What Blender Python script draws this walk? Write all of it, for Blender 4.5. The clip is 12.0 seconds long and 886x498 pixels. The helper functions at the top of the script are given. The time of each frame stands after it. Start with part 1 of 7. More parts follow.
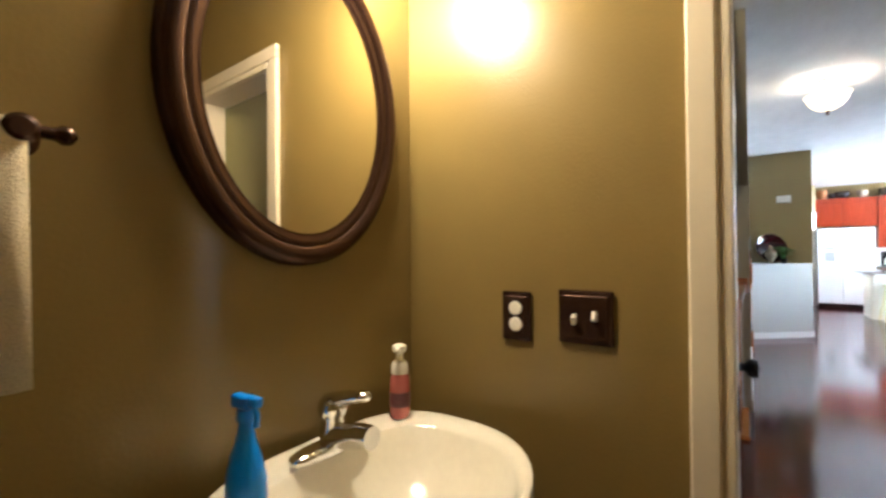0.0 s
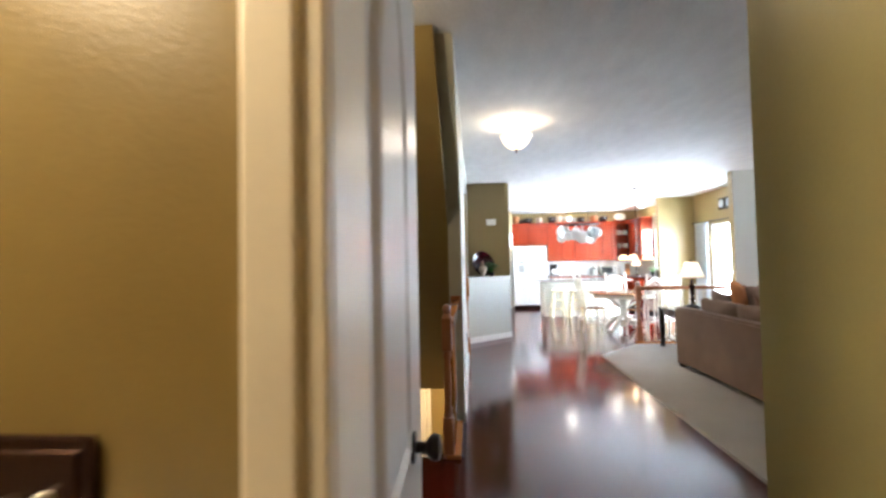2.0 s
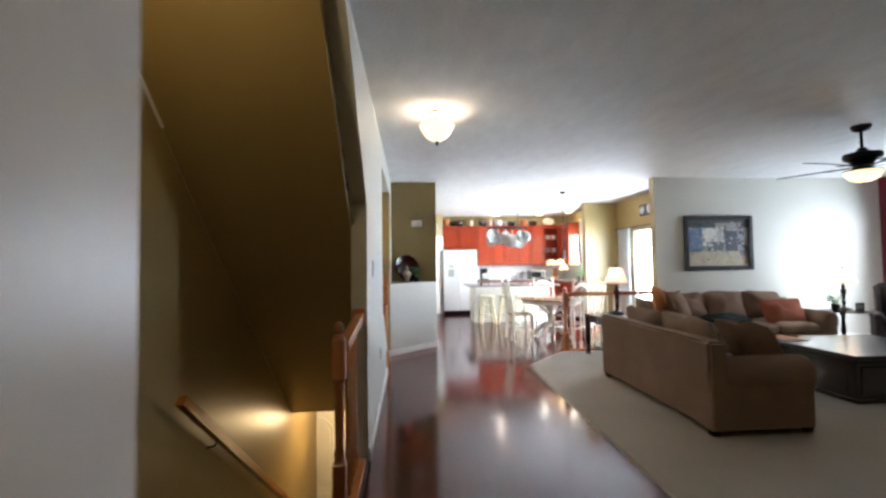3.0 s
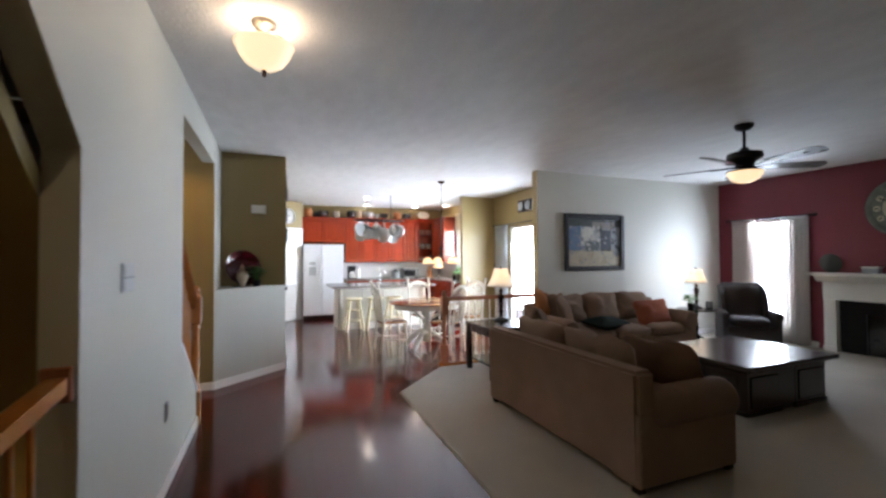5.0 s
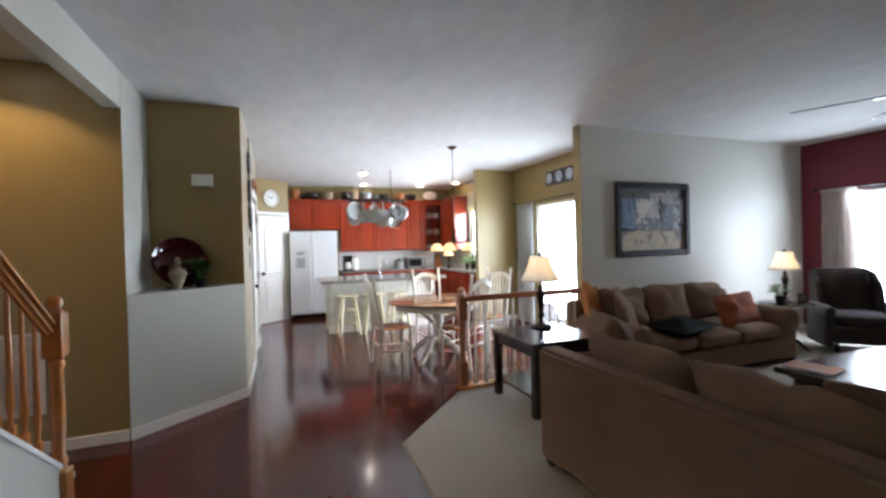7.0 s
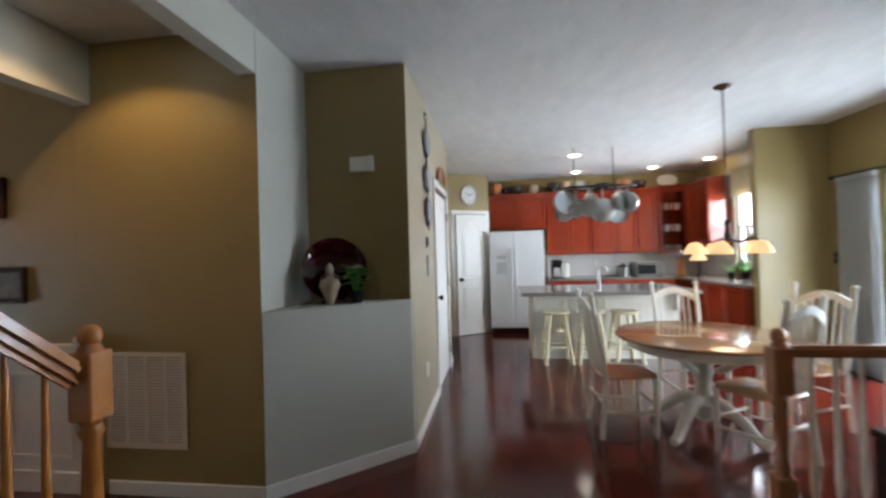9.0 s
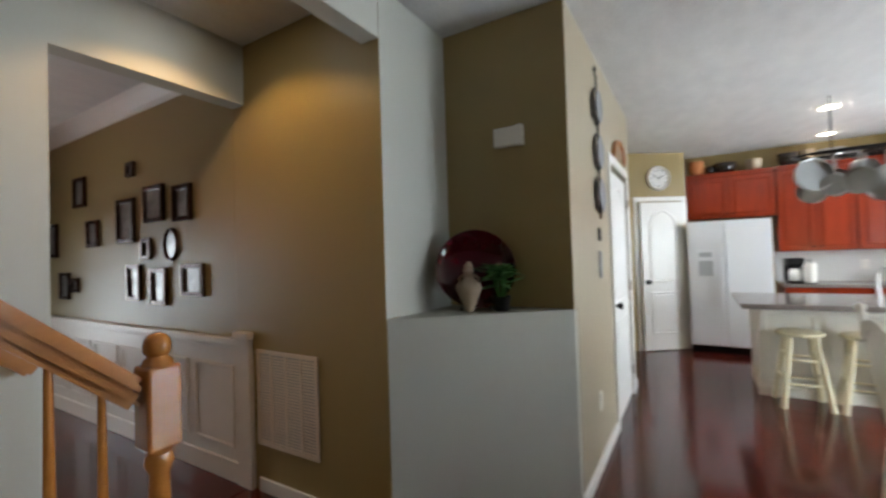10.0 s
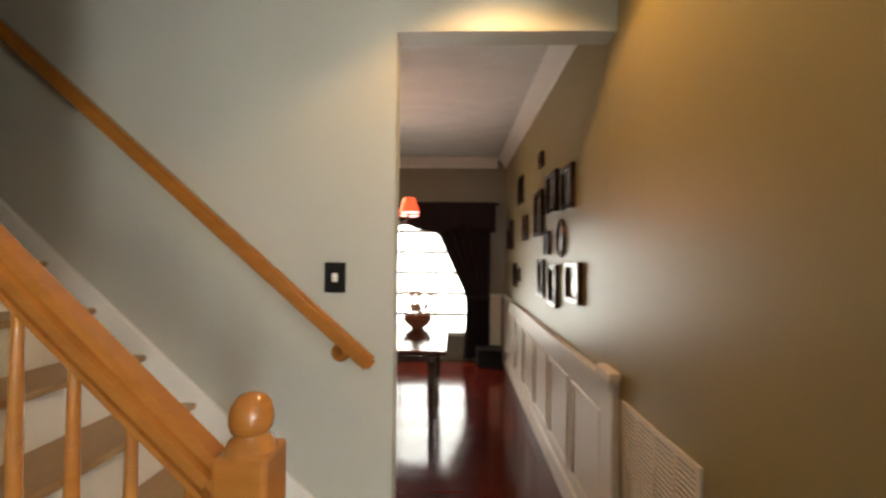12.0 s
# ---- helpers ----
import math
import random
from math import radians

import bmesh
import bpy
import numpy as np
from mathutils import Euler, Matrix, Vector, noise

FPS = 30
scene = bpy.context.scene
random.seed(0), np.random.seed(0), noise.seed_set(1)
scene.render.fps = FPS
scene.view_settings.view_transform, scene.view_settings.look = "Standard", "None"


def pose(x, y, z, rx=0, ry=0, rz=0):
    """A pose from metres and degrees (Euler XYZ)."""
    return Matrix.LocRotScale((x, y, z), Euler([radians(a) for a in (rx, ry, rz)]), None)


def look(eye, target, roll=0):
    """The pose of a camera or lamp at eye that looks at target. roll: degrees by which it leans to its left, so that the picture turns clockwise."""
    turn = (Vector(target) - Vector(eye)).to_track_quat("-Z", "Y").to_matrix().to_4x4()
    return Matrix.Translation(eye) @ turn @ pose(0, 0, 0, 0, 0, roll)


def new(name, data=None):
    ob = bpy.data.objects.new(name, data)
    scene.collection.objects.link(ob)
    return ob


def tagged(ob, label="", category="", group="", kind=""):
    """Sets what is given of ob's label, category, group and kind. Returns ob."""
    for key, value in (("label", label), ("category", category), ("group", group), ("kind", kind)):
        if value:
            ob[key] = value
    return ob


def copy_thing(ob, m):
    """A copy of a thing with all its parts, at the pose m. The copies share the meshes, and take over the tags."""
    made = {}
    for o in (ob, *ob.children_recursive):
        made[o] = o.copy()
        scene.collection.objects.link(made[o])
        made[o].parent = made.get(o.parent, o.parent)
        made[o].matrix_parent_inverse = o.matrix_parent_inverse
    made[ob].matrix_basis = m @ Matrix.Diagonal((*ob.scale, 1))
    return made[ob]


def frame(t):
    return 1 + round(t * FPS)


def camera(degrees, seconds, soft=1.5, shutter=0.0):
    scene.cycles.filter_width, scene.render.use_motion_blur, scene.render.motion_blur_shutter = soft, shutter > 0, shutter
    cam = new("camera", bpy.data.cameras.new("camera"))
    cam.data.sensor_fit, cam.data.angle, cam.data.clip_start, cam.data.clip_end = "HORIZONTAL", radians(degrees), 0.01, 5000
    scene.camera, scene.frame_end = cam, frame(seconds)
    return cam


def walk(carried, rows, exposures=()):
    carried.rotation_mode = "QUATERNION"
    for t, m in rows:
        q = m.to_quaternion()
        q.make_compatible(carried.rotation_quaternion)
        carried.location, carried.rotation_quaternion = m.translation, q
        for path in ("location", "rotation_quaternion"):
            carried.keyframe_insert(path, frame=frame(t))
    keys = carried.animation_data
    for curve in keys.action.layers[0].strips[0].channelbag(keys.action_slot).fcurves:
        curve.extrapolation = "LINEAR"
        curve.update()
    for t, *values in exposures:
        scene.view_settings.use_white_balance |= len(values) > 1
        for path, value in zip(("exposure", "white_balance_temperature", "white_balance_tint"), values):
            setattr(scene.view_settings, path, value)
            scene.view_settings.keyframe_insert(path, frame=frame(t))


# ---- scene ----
cam = camera(93.4, 12.0, soft=2.6, shutter=0.4)
PATH = [
    (0, (-0.289, -0.531, 1.28), (-1.472, 1.081, 1.298), -0.5),
    (0.5, (-0.245, -0.464, 1.284), (-1.261, 1.259, 1.32), 0.0),
    (1, (-0.244, -0.321, 1.278), (-0.992, 1.534, 1.316), 1.0),
    (1.5, (-0.264, -0.113, 1.3), (-0.647, 1.85, 1.352), 0.7),
    (2, (-0.189, 0.067, 1.34), (-0.334, 2.061, 1.404), -1.1),
    (2.5, (-0.085, 0.314, 1.348), (-0.059, 2.312, 1.418), -1.2),
    (4.5, (0.25, 1.506, 1.422), (0.811, 3.425, 1.487), -0.3),
    (5, (0.326, 1.796, 1.416), (1.073, 3.65, 1.458), -0.3),
    (5.5, (0.444, 2.135, 1.423), (1.295, 3.945, 1.438), -0.3),
    (6, (0.546, 2.508, 1.407), (1.406, 4.314, 1.398), -0.5),
    (6.5, (0.664, 2.863, 1.397), (1.482, 4.689, 1.379), -0.8),
    (8.5, (1.076, 4.322, 1.376), (1.151, 6.32, 1.403), -2.3),
    (9, (1.071, 4.697, 1.386), (0.812, 6.68, 1.41), -1.7),
    (9.5, (1.101, 5.017, 1.397), (0.455, 6.91, 1.418), -1.6),
    (10, (1.007, 5.349, 1.371), (-0.023, 7.062, 1.412), -1.8),
    (10.5, (0.886, 5.623, 1.377), (-0.501, 7.063, 1.44), -1.9),
    (11, (0.769, 5.93, 1.385), (-0.966, 6.921, 1.461), -1.1),
    (11.5, (0.567, 6.108, 1.4), (-1.368, 6.611, 1.463), -0.0),
    (12, (0.378, 6.278, 1.414), (-1.62, 6.218, 1.444), 0.6),
]
walk(cam, [(t, look(*r)) for t, *r in PATH],
     exposures=[(0.0, 1.4, 5300, 10), (1.0, 1.4, 5300, 10), (2.0, 1.45, 5600, 10), (2.6, 1.15, 5800, 10), (4.4, 0.35, 5900, 14), (5.5, 0.12, 5900, 14), (6.6, 0.04, 5900, 13),
                (8.5, -0.55, 5900, 10), (9.5, -0.6, 6000, 10), (10.2, -0.35, 6300, 10), (11.0, 0.06, 7000, 11), (12.0, 0.12, 7500, 11)])

# ---- world, daylight and lamps ----
world = bpy.data.worlds.new("sky")
scene.world = world
world.use_nodes = True
wn = world.node_tree.nodes
sky = wn.new("ShaderNodeTexSky")
sky.sky_type = "NISHITA"
sky.sun_disc = False
sky.sun_elevation = radians(48)
sky.sun_rotation = radians(200)
world.node_tree.links.new(sky.outputs[0], wn["Background"].inputs[0])
wn["Background"].inputs[1].default_value = 0.12


def sun_lamp():
    d = bpy.data.lights.new("sun", "SUN")
    d.energy, d.angle, d.color = 3.0, radians(0.5), (1.0, 0.95, 0.88)
    ob = new("sun", d)
    ob.matrix_world = look((-6, -14, 20), (2, 6, 0))
    return ob


def window_light(name, where, target, w, h, watts, colour=(0.93, 0.97, 1.0)):
    d = bpy.data.lights.new(name, "AREA")
    d.shape, d.size, d.size_y, d.energy, d.color = "RECTANGLE", w, h, watts, colour
    ob = new(name, d)
    ob.matrix_world = look(where, target)
    return ob


def bulb(name, where, watts, radius, colour):
    d = bpy.data.lights.new(name, "POINT")
    d.energy, d.shadow_soft_size, d.color = watts, radius, colour
    ob = new(name, d)
    ob.location = where
    return ob


def downlight_beam(name, where, watts, colour):
    d = bpy.data.lights.new(name, "SPOT")
    d.energy, d.shadow_soft_size, d.color, d.spot_size, d.spot_blend = watts, 0.05, colour, radians(127), 0.38
    ob = new(name, d)
    ob.location = where
    return ob


WARM = (1.0, 0.72, 0.42)
sun_lamp()
window_light("daylight_slider", (5.02, 8.42, 1.05), (3.0, 8.42, 0.62), 1.7, 1.95, 190, (0.84, 0.93, 1.0))
window_light("daylight_kitchen_window", (4.80, 10.95, 1.65), (3.0, 10.95, 1.25), 0.98, 1.08, 120)
window_light("daylight_living_window", (8.24, 6.25, 1.2), (6.0, 6.05, 0.65), 0.62, 1.7, 98, (0.82, 0.92, 1.0))
window_light("daylight_dining_window", (-5.52, 5.75, 1.15), (-3.0, 5.75, 0.9), 1.5, 1.6, 22, (0.86, 0.94, 1.0))
bulb("powder_bulb", (-1.0, 0.11, 2.08), 23, 0.10, (1.0, 0.74, 0.42))
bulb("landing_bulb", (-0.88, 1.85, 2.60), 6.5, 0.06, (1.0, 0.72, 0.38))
bulb("hall_lamp_bulb", (0.268, 4.32, 2.575), 3.5, 0.06, (1.0, 0.80, 0.60))
bulb("fan_bulb", (4.71, 4.54, 2.205), 5, 0.05, WARM)
downlight_beam("foyer_beam", (-0.96, 6.47, 2.725), 46, (1.0, 0.62, 0.26))
bulb("basement_bulb", (-0.90, 6.05, -0.52), 15, 0.07, (1.0, 0.66, 0.30))
bulb("table_lamp_bulb", (3.02, 6.50, 1.17), 1.3, 0.04, WARM)
bulb("table_lamp_bulb", (6.73, 6.60, 1.07), 2.2, 0.04, WARM)
bulb("dining_bulb", (-3.2, 5.65, 1.95), 8, 0.08, (1.0, 0.6, 0.35))
bulb("chandelier_bulb", (3.0, 8.5, 1.30), 6, 0.12, WARM)
for cx, cy in ((2.2, 10.85), (2.45, 12.15), (3.7, 12.1), (4.35, 11.6)):
    bulb("downlight_bulb", (cx, cy, 2.70), 3, 0.05, (1.0, 0.85, 0.65))

# ---- materials ----


def mat(name, colour, rough=0.5, metal=0.0, var=0.12, scale=3.0, grain=60.0, bump=0.15, emit=0.0, coat=0.0,
        stretch=(1, 1, 1), per_object=0.0, spec=0.5, grain_var=0.06, emit_colour=None, rough_var=0.25):
    """Principled surface with stains at one scale and grain at another."""
    m = bpy.data.materials.new(name)
    m.use_nodes = True
    nt = m.node_tree
    b = nt.nodes["Principled BSDF"]
    tc = nt.nodes.new("ShaderNodeTexCoord")
    mp = nt.nodes.new("ShaderNodeMapping")
    mp.inputs["Scale"].default_value = stretch
    nt.links.new(tc.outputs["Object"], mp.inputs[0])
    n1 = nt.nodes.new("ShaderNodeTexNoise")
    n1.inputs["Scale"].default_value, n1.inputs["Detail"].default_value = scale, 4
    n2 = nt.nodes.new("ShaderNodeTexNoise")
    n2.inputs["Scale"].default_value, n2.inputs["Detail"].default_value = grain, 3
    for n in (n1, n2):
        nt.links.new(mp.outputs[0], n.inputs["Vector"])
    val = nt.nodes.new("ShaderNodeMath")
    val.operation = "MULTIPLY_ADD"
    nt.links.new(n1.outputs["Fac"], val.inputs[0])
    val.inputs[1].default_value, val.inputs[2].default_value = 2 * var, 1 - var
    v2 = nt.nodes.new("ShaderNodeMath")
    v2.operation = "MULTIPLY_ADD"
    nt.links.new(n2.outputs["Fac"], v2.inputs[0])
    v2.inputs[1].default_value, v2.inputs[2].default_value = 2 * grain_var, 1 - grain_var
    mul = nt.nodes.new("ShaderNodeMath")
    mul.operation = "MULTIPLY"
    nt.links.new(val.outputs[0], mul.inputs[0])
    nt.links.new(v2.outputs[0], mul.inputs[1])
    last = mul
    if per_object:
        oi = nt.nodes.new("ShaderNodeObjectInfo")
        v3 = nt.nodes.new("ShaderNodeMath")
        v3.operation = "MULTIPLY_ADD"
        nt.links.new(oi.outputs["Random"], v3.inputs[0])
        v3.inputs[1].default_value, v3.inputs[2].default_value = 2 * per_object, 1 - per_object
        last = nt.nodes.new("ShaderNodeMath")
        last.operation = "MULTIPLY"
        nt.links.new(mul.outputs[0], last.inputs[0])
        nt.links.new(v3.outputs[0], last.inputs[1])
    hsv = nt.nodes.new("ShaderNodeHueSaturation")
    hsv.inputs["Color"].default_value = (*colour, 1)
    nt.links.new(last.outputs[0], hsv.inputs["Value"])
    nt.links.new(hsv.outputs[0], b.inputs["Base Color"])
    rr = nt.nodes.new("ShaderNodeMath")
    rr.operation = "MULTIPLY_ADD"
    nt.links.new(n1.outputs["Fac"], rr.inputs[0])
    rr.inputs[1].default_value, rr.inputs[2].default_value = rough_var * rough, (1 - rough_var / 2) * rough
    nt.links.new(rr.outputs[0], b.inputs["Roughness"])
    b.inputs["Metallic"].default_value = metal
    b.inputs["Specular IOR Level"].default_value = spec
    b.inputs["Coat Weight"].default_value = coat
    b.inputs["Coat Roughness"].default_value = 0.12
    if bump:
        bp = nt.nodes.new("ShaderNodeBump")
        bp.inputs["Strength"].default_value, bp.inputs["Distance"].default_value = bump, 0.004
        nt.links.new(n2.outputs["Fac"], bp.inputs["Height"])
        nt.links.new(bp.outputs[0], b.inputs["Normal"])
    if emit:
        b.inputs["Emission Color"].default_value = (*(emit_colour or colour), 1)
        b.inputs["Emission Strength"].default_value = emit
    return m


def glass_mat(name, tint=(0.96, 0.98, 0.97), rough=0.0):
    m = bpy.data.materials.new(name)
    m.use_nodes = True
    b = m.node_tree.nodes["Principled BSDF"]
    b.inputs["Base Color"].default_value = (*tint, 1)
    b.inputs["Transmission Weight"].default_value = 1.0
    b.inputs["Roughness"].default_value = rough
    b.inputs["IOR"].default_value = 1.1
    return m


def cloth_mat(name, colour, sheer):
    """Thin curtain cloth that lets part of the light through."""
    m = mat(name, colour, 0.9, var=0.08, scale=5, grain=220, bump=0.2)
    nt = m.node_tree
    b = nt.nodes["Principled BSDF"]
    tr = nt.nodes.new("ShaderNodeBsdfTranslucent")
    tr.inputs[0].default_value = (*colour, 1)
    mx = nt.nodes.new("ShaderNodeMixShader")
    mx.inputs[0].default_value = sheer
    nt.links.new(b.outputs[0], mx.inputs[1])
    nt.links.new(tr.outputs[0], mx.inputs[2])
    nt.links.new(mx.outputs[0], nt.nodes["Material Output"].inputs[0])
    return m


PALE = mat("pale_sage_paint", (0.485, 0.478, 0.415), 0.50, var=0.04, scale=1.2, grain=140, bump=0.12, grain_var=0.02)
OLIVE = mat("olive_paint", (0.285, 0.21, 0.080), 0.38, var=0.06, scale=1.5, grain=140, bump=0.12, grain_var=0.03)
POWDER = mat("golden_olive_paint", (0.225, 0.162, 0.050), 0.33, var=0.08, scale=2.2, grain=120, bump=0.15, grain_var=0.03)
CREAM = mat("cream_wall_paint", (0.60, 0.59, 0.53), 0.5, var=0.05, scale=1.0, grain=140, bump=0.12, grain_var=0.02)
RED = mat("burgundy_paint", (0.145, 0.010, 0.020), 0.5, var=0.10, scale=1.5, grain=140, bump=0.12)
TAUPE = mat("taupe_paint", (0.25, 0.205, 0.135), 0.34, var=0.06, scale=1.5, grain=140, bump=0.12)
CEIL = mat("textured_ceiling_paint", (0.65, 0.645, 0.63), 0.85, var=0.15, scale=5.0, grain=38, bump=0.7, grain_var=0.08, stretch=(1.6, 0.7, 1))
TRIM = mat("white_trim_paint", (0.78, 0.77, 0.73), 0.32, var=0.04, scale=4, grain=90, bump=0.04, grain_var=0.02)
WAINSCOT = mat("pinkish_cream_paint", (0.67, 0.58, 0.48), 0.35, var=0.05, scale=4, grain=90, bump=0.04, grain_var=0.02)
CASING = mat("cream_casing_paint", (0.78, 0.71, 0.57), 0.35, var=0.05, scale=4, grain=90, bump=0.04, grain_var=0.02)
FLOORM = mat("cherry_plank", (0.070, 0.0070, 0.0036), 0.13, var=0.05, scale=2.0, grain=14, bump=0.0, stretch=(6, 0.8, 1), per_object=0.38, grain_var=0.05, rough_var=0.0, spec=0.55)
SUBFLOOR = mat("dark_joint", (0.03, 0.006, 0.004), 0.6)
CARPET = mat("beige_carpet", (0.42, 0.38, 0.325), 0.95, var=0.12, scale=2.0, grain=420, bump=0.9, grain_var=0.22, spec=0.1)
TREAD = mat("worn_oak_tread", (0.34, 0.21, 0.10), 0.35, var=0.2, scale=3, grain=30, bump=0.06, stretch=(1, 8, 1), grain_var=0.12)
OAK = mat("honey_oak", (0.40, 0.150, 0.030), 0.2, var=0.18, scale=3, grain=30, bump=0.06, stretch=(1, 1, 8), coat=0.8, grain_var=0.12)
OAKRED = mat("reddish_oak", (0.33, 0.125, 0.05), 0.32, var=0.18, scale=3, grain=30, bump=0.06, stretch=(8, 1, 1), coat=0.2, grain_var=0.12)
CHERRY = mat("cherry_cabinet", (0.23, 0.027, 0.008), 0.19, var=0.22, scale=3, grain=26, bump=0.05, stretch=(6, 6, 1), coat=0.3, per_object=0.10, grain_var=0.12)
ESPRESSO = mat("espresso_wood", (0.022, 0.014, 0.011), 0.22, var=0.2, scale=4, grain=40, bump=0.05, stretch=(1, 7, 1), coat=0.3)
SUEDE = mat("tan_microsuede", (0.225, 0.148, 0.102), 0.92, var=0.24, scale=3.5, grain=260, bump=0.35, spec=0.15)
RUST = mat("rust_chenille", (0.27, 0.075, 0.035), 0.9, var=0.2, scale=8, grain=200, bump=0.5, spec=0.15)
DKGREEN = mat("dark_green_cloth", (0.008, 0.015, 0.011), 0.9, var=0.2, scale=6, grain=200, bump=0.4, spec=0.15)
ARMCHAIR = mat("charcoal_brown_upholstery", (0.036, 0.027, 0.026), 0.85, var=0.15, scale=4, grain=200, bump=0.4)
BLACK = mat("black_iron", (0.012, 0.011, 0.011), 0.4, metal=0.6, var=0.2, scale=9, grain=80, bump=0.2)
BRONZE = mat("oil_rubbed_bronze", (0.060, 0.031, 0.022), 0.22, metal=0.7, var=0.35, scale=7, grain=60, bump=0.1, stretch=(1, 1, 2))
CHROME = mat("chrome", (0.75, 0.75, 0.76), 0.08, metal=1.0, var=0.04, scale=5, bump=0)
STEEL = mat("brushed_steel", (0.42, 0.43, 0.42), 0.30, metal=1.0, var=0.12, scale=6, grain=90, bump=0.05)
NICKEL = mat("dull_nickel", (0.42, 0.38, 0.33), 0.3, metal=1.0, var=0.15, scale=8)
CERAMIC = mat("white_ceramic", (0.80, 0.77, 0.68), 0.12, var=0.03, scale=3, bump=0, coat=0.5)
APPL = mat("white_appliance", (0.80, 0.81, 0.82), 0.25, var=0.03, scale=2, grain=200, bump=0.05)
WPAINT = mat("white_furniture_paint", (0.78, 0.75, 0.66), 0.35, var=0.06, scale=6, grain=60, bump=0.08)
IVORY = mat("ivory_stool_paint", (0.72, 0.64, 0.42), 0.4, var=0.08, scale=6, grain=60, bump=0.08)
TABLEW = mat("maple_tabletop", (0.42, 0.21, 0.085), 0.16, var=0.15, scale=3, grain=26, bump=0.04, stretch=(8, 1, 1), coat=0.5, grain_var=0.1)
COUNTER = mat("granite_counter", (0.20, 0.17, 0.15), 0.15, var=0.3, scale=14, grain=120, bump=0.02, grain_var=0.3)
TILE = mat("white_backsplash", (0.70, 0.69, 0.66), 0.2, var=0.05, scale=3, grain=50, bump=0.05)
MIRROR = mat("mirror_silver", (0.92, 0.91, 0.88), 0.01, metal=1.0, var=0.0, bump=0, grain_var=0)
SHADEAMBER = mat("amber_shade_glass", (0.85, 0.55, 0.25), 0.35, var=0.2, scale=9, bump=0, emit=1.3, emit_colour=(1.0, 0.64, 0.28))
LAMPGLASS = mat("frosted_lamp_glass", (0.95, 0.86, 0.68), 0.5, var=0.1, scale=7, bump=0, emit=1.0, emit_colour=(1.0, 0.70, 0.38))
BULBW = mat("lit_downlight", (1.0, 0.93, 0.8), 0.5, emit=14.0, emit_colour=(1.0, 0.9, 0.72))
SHADE = cloth_mat("cream_lampshade", (0.84, 0.75, 0.61), 0.6)
CURTAIN = cloth_mat("sheer_white_curtain", (0.74, 0.76, 0.76), 0.7)
GREYCURT = cloth_mat("grey_linen_curtain", (0.76, 0.72, 0.69), 0.65)
DARKCURT = mat("plum_velvet_curtain", (0.022, 0.010, 0.012), 0.85, var=0.25, scale=5, grain=200, bump=0.3)
GLASS = glass_mat("window_glass")
PLUM = mat("dark_red_glazed_ceramic", (0.035, 0.0015, 0.004), 0.06, var=0.35, scale=4, grain=30, bump=0.0, rough_var=0.0)
STONEV = mat("mottled_stoneware", (0.40, 0.32, 0.22), 0.5, var=0.3, scale=9, grain=60, bump=0.2)
LEAF = mat("green_leaf", (0.07, 0.20, 0.035), 0.45, var=0.3, scale=8, grain=60, bump=0.1)
BLUEPL = mat("blue_plastic", (0.008, 0.22, 0.85), 0.3, var=0.05, scale=5, bump=0)
PINKSOAP = mat("pink_soap_bottle", (0.42, 0.12, 0.11), 0.2, var=0.1, scale=7, bump=0, coat=0.4)
WHITEPL = mat("white_plastic", (0.80, 0.78, 0.72), 0.35, var=0.03, scale=5, bump=0)
TOWEL = mat("ivory_terry_towel", (0.66, 0.58, 0.42), 0.95, var=0.1, scale=6, grain=320, bump=0.9, grain_var=0.2)
DARKWOOD = mat("dark_mahogany", (0.04, 0.012, 0.008), 0.12, var=0.2, scale=4, grain=40, stretch=(1, 6, 1), coat=1.0)
INTERCOM = mat("light_grey_plastic", (0.42, 0.43, 0.44), 0.4, var=0.05, scale=5, bump=0)
GREYPL = mat("grey_plastic", (0.24, 0.25, 0.27), 0.4, var=0.05, scale=5, bump=0)
PHOTO = mat("photo_print", (0.22, 0.215, 0.20), 0.15, var=0.6, scale=16, grain=40, bump=0, coat=0.5)
FIREBOX = mat("black_firebox", (0.007, 0.007, 0.008), 0.3, var=0.3, scale=7, grain=50, bump=0.1, spec=0.2)
CLOCKFACE = mat("aged_clock_face", (0.55, 0.52, 0.38), 0.6, var=0.25, scale=6, grain=60, bump=0.1)
# olive lightened to tan; part of the lightness is sheen put into the colour
SHEENTAN = mat("sheen_lightened_tan_paint", (0.37, 0.315, 0.215), 0.37, var=0.05, scale=1.5, grain=140, bump=0.10, grain_var=0.03)
ORANGE = mat("orange_chenille", (0.46, 0.18, 0.06), 0.9, var=0.2, scale=8, grain=200, bump=0.5, spec=0.15)
GREENOLIVE = mat("green_olive_paint", (0.255, 0.225, 0.092), 0.38, var=0.06, scale=1.5, grain=140, bump=0.12, grain_var=0.03)
# white for door_1, greyed in part for the shade it stands in
SHADEDWHITE = mat("shaded_white_door_paint", (0.58, 0.53, 0.46), 0.33, var=0.05, scale=4, grain=90, bump=0.04, grain_var=0.02)
TERRA = mat("orange_terracotta", (0.42, 0.16, 0.05), 0.7, var=0.25, scale=7)
REDGLASS = mat("red_glass_shade", (0.5, 0.02, 0.01), 0.3, var=0.1, emit=1.5, emit_colour=(1.0, 0.10, 0.04))
AMBERSH = mat("amber_lampshade", (0.80, 0.55, 0.30), 0.7, var=0.15, scale=14, emit=1.2, emit_colour=(1.0, 0.62, 0.30))

# ---- mesh helpers ----


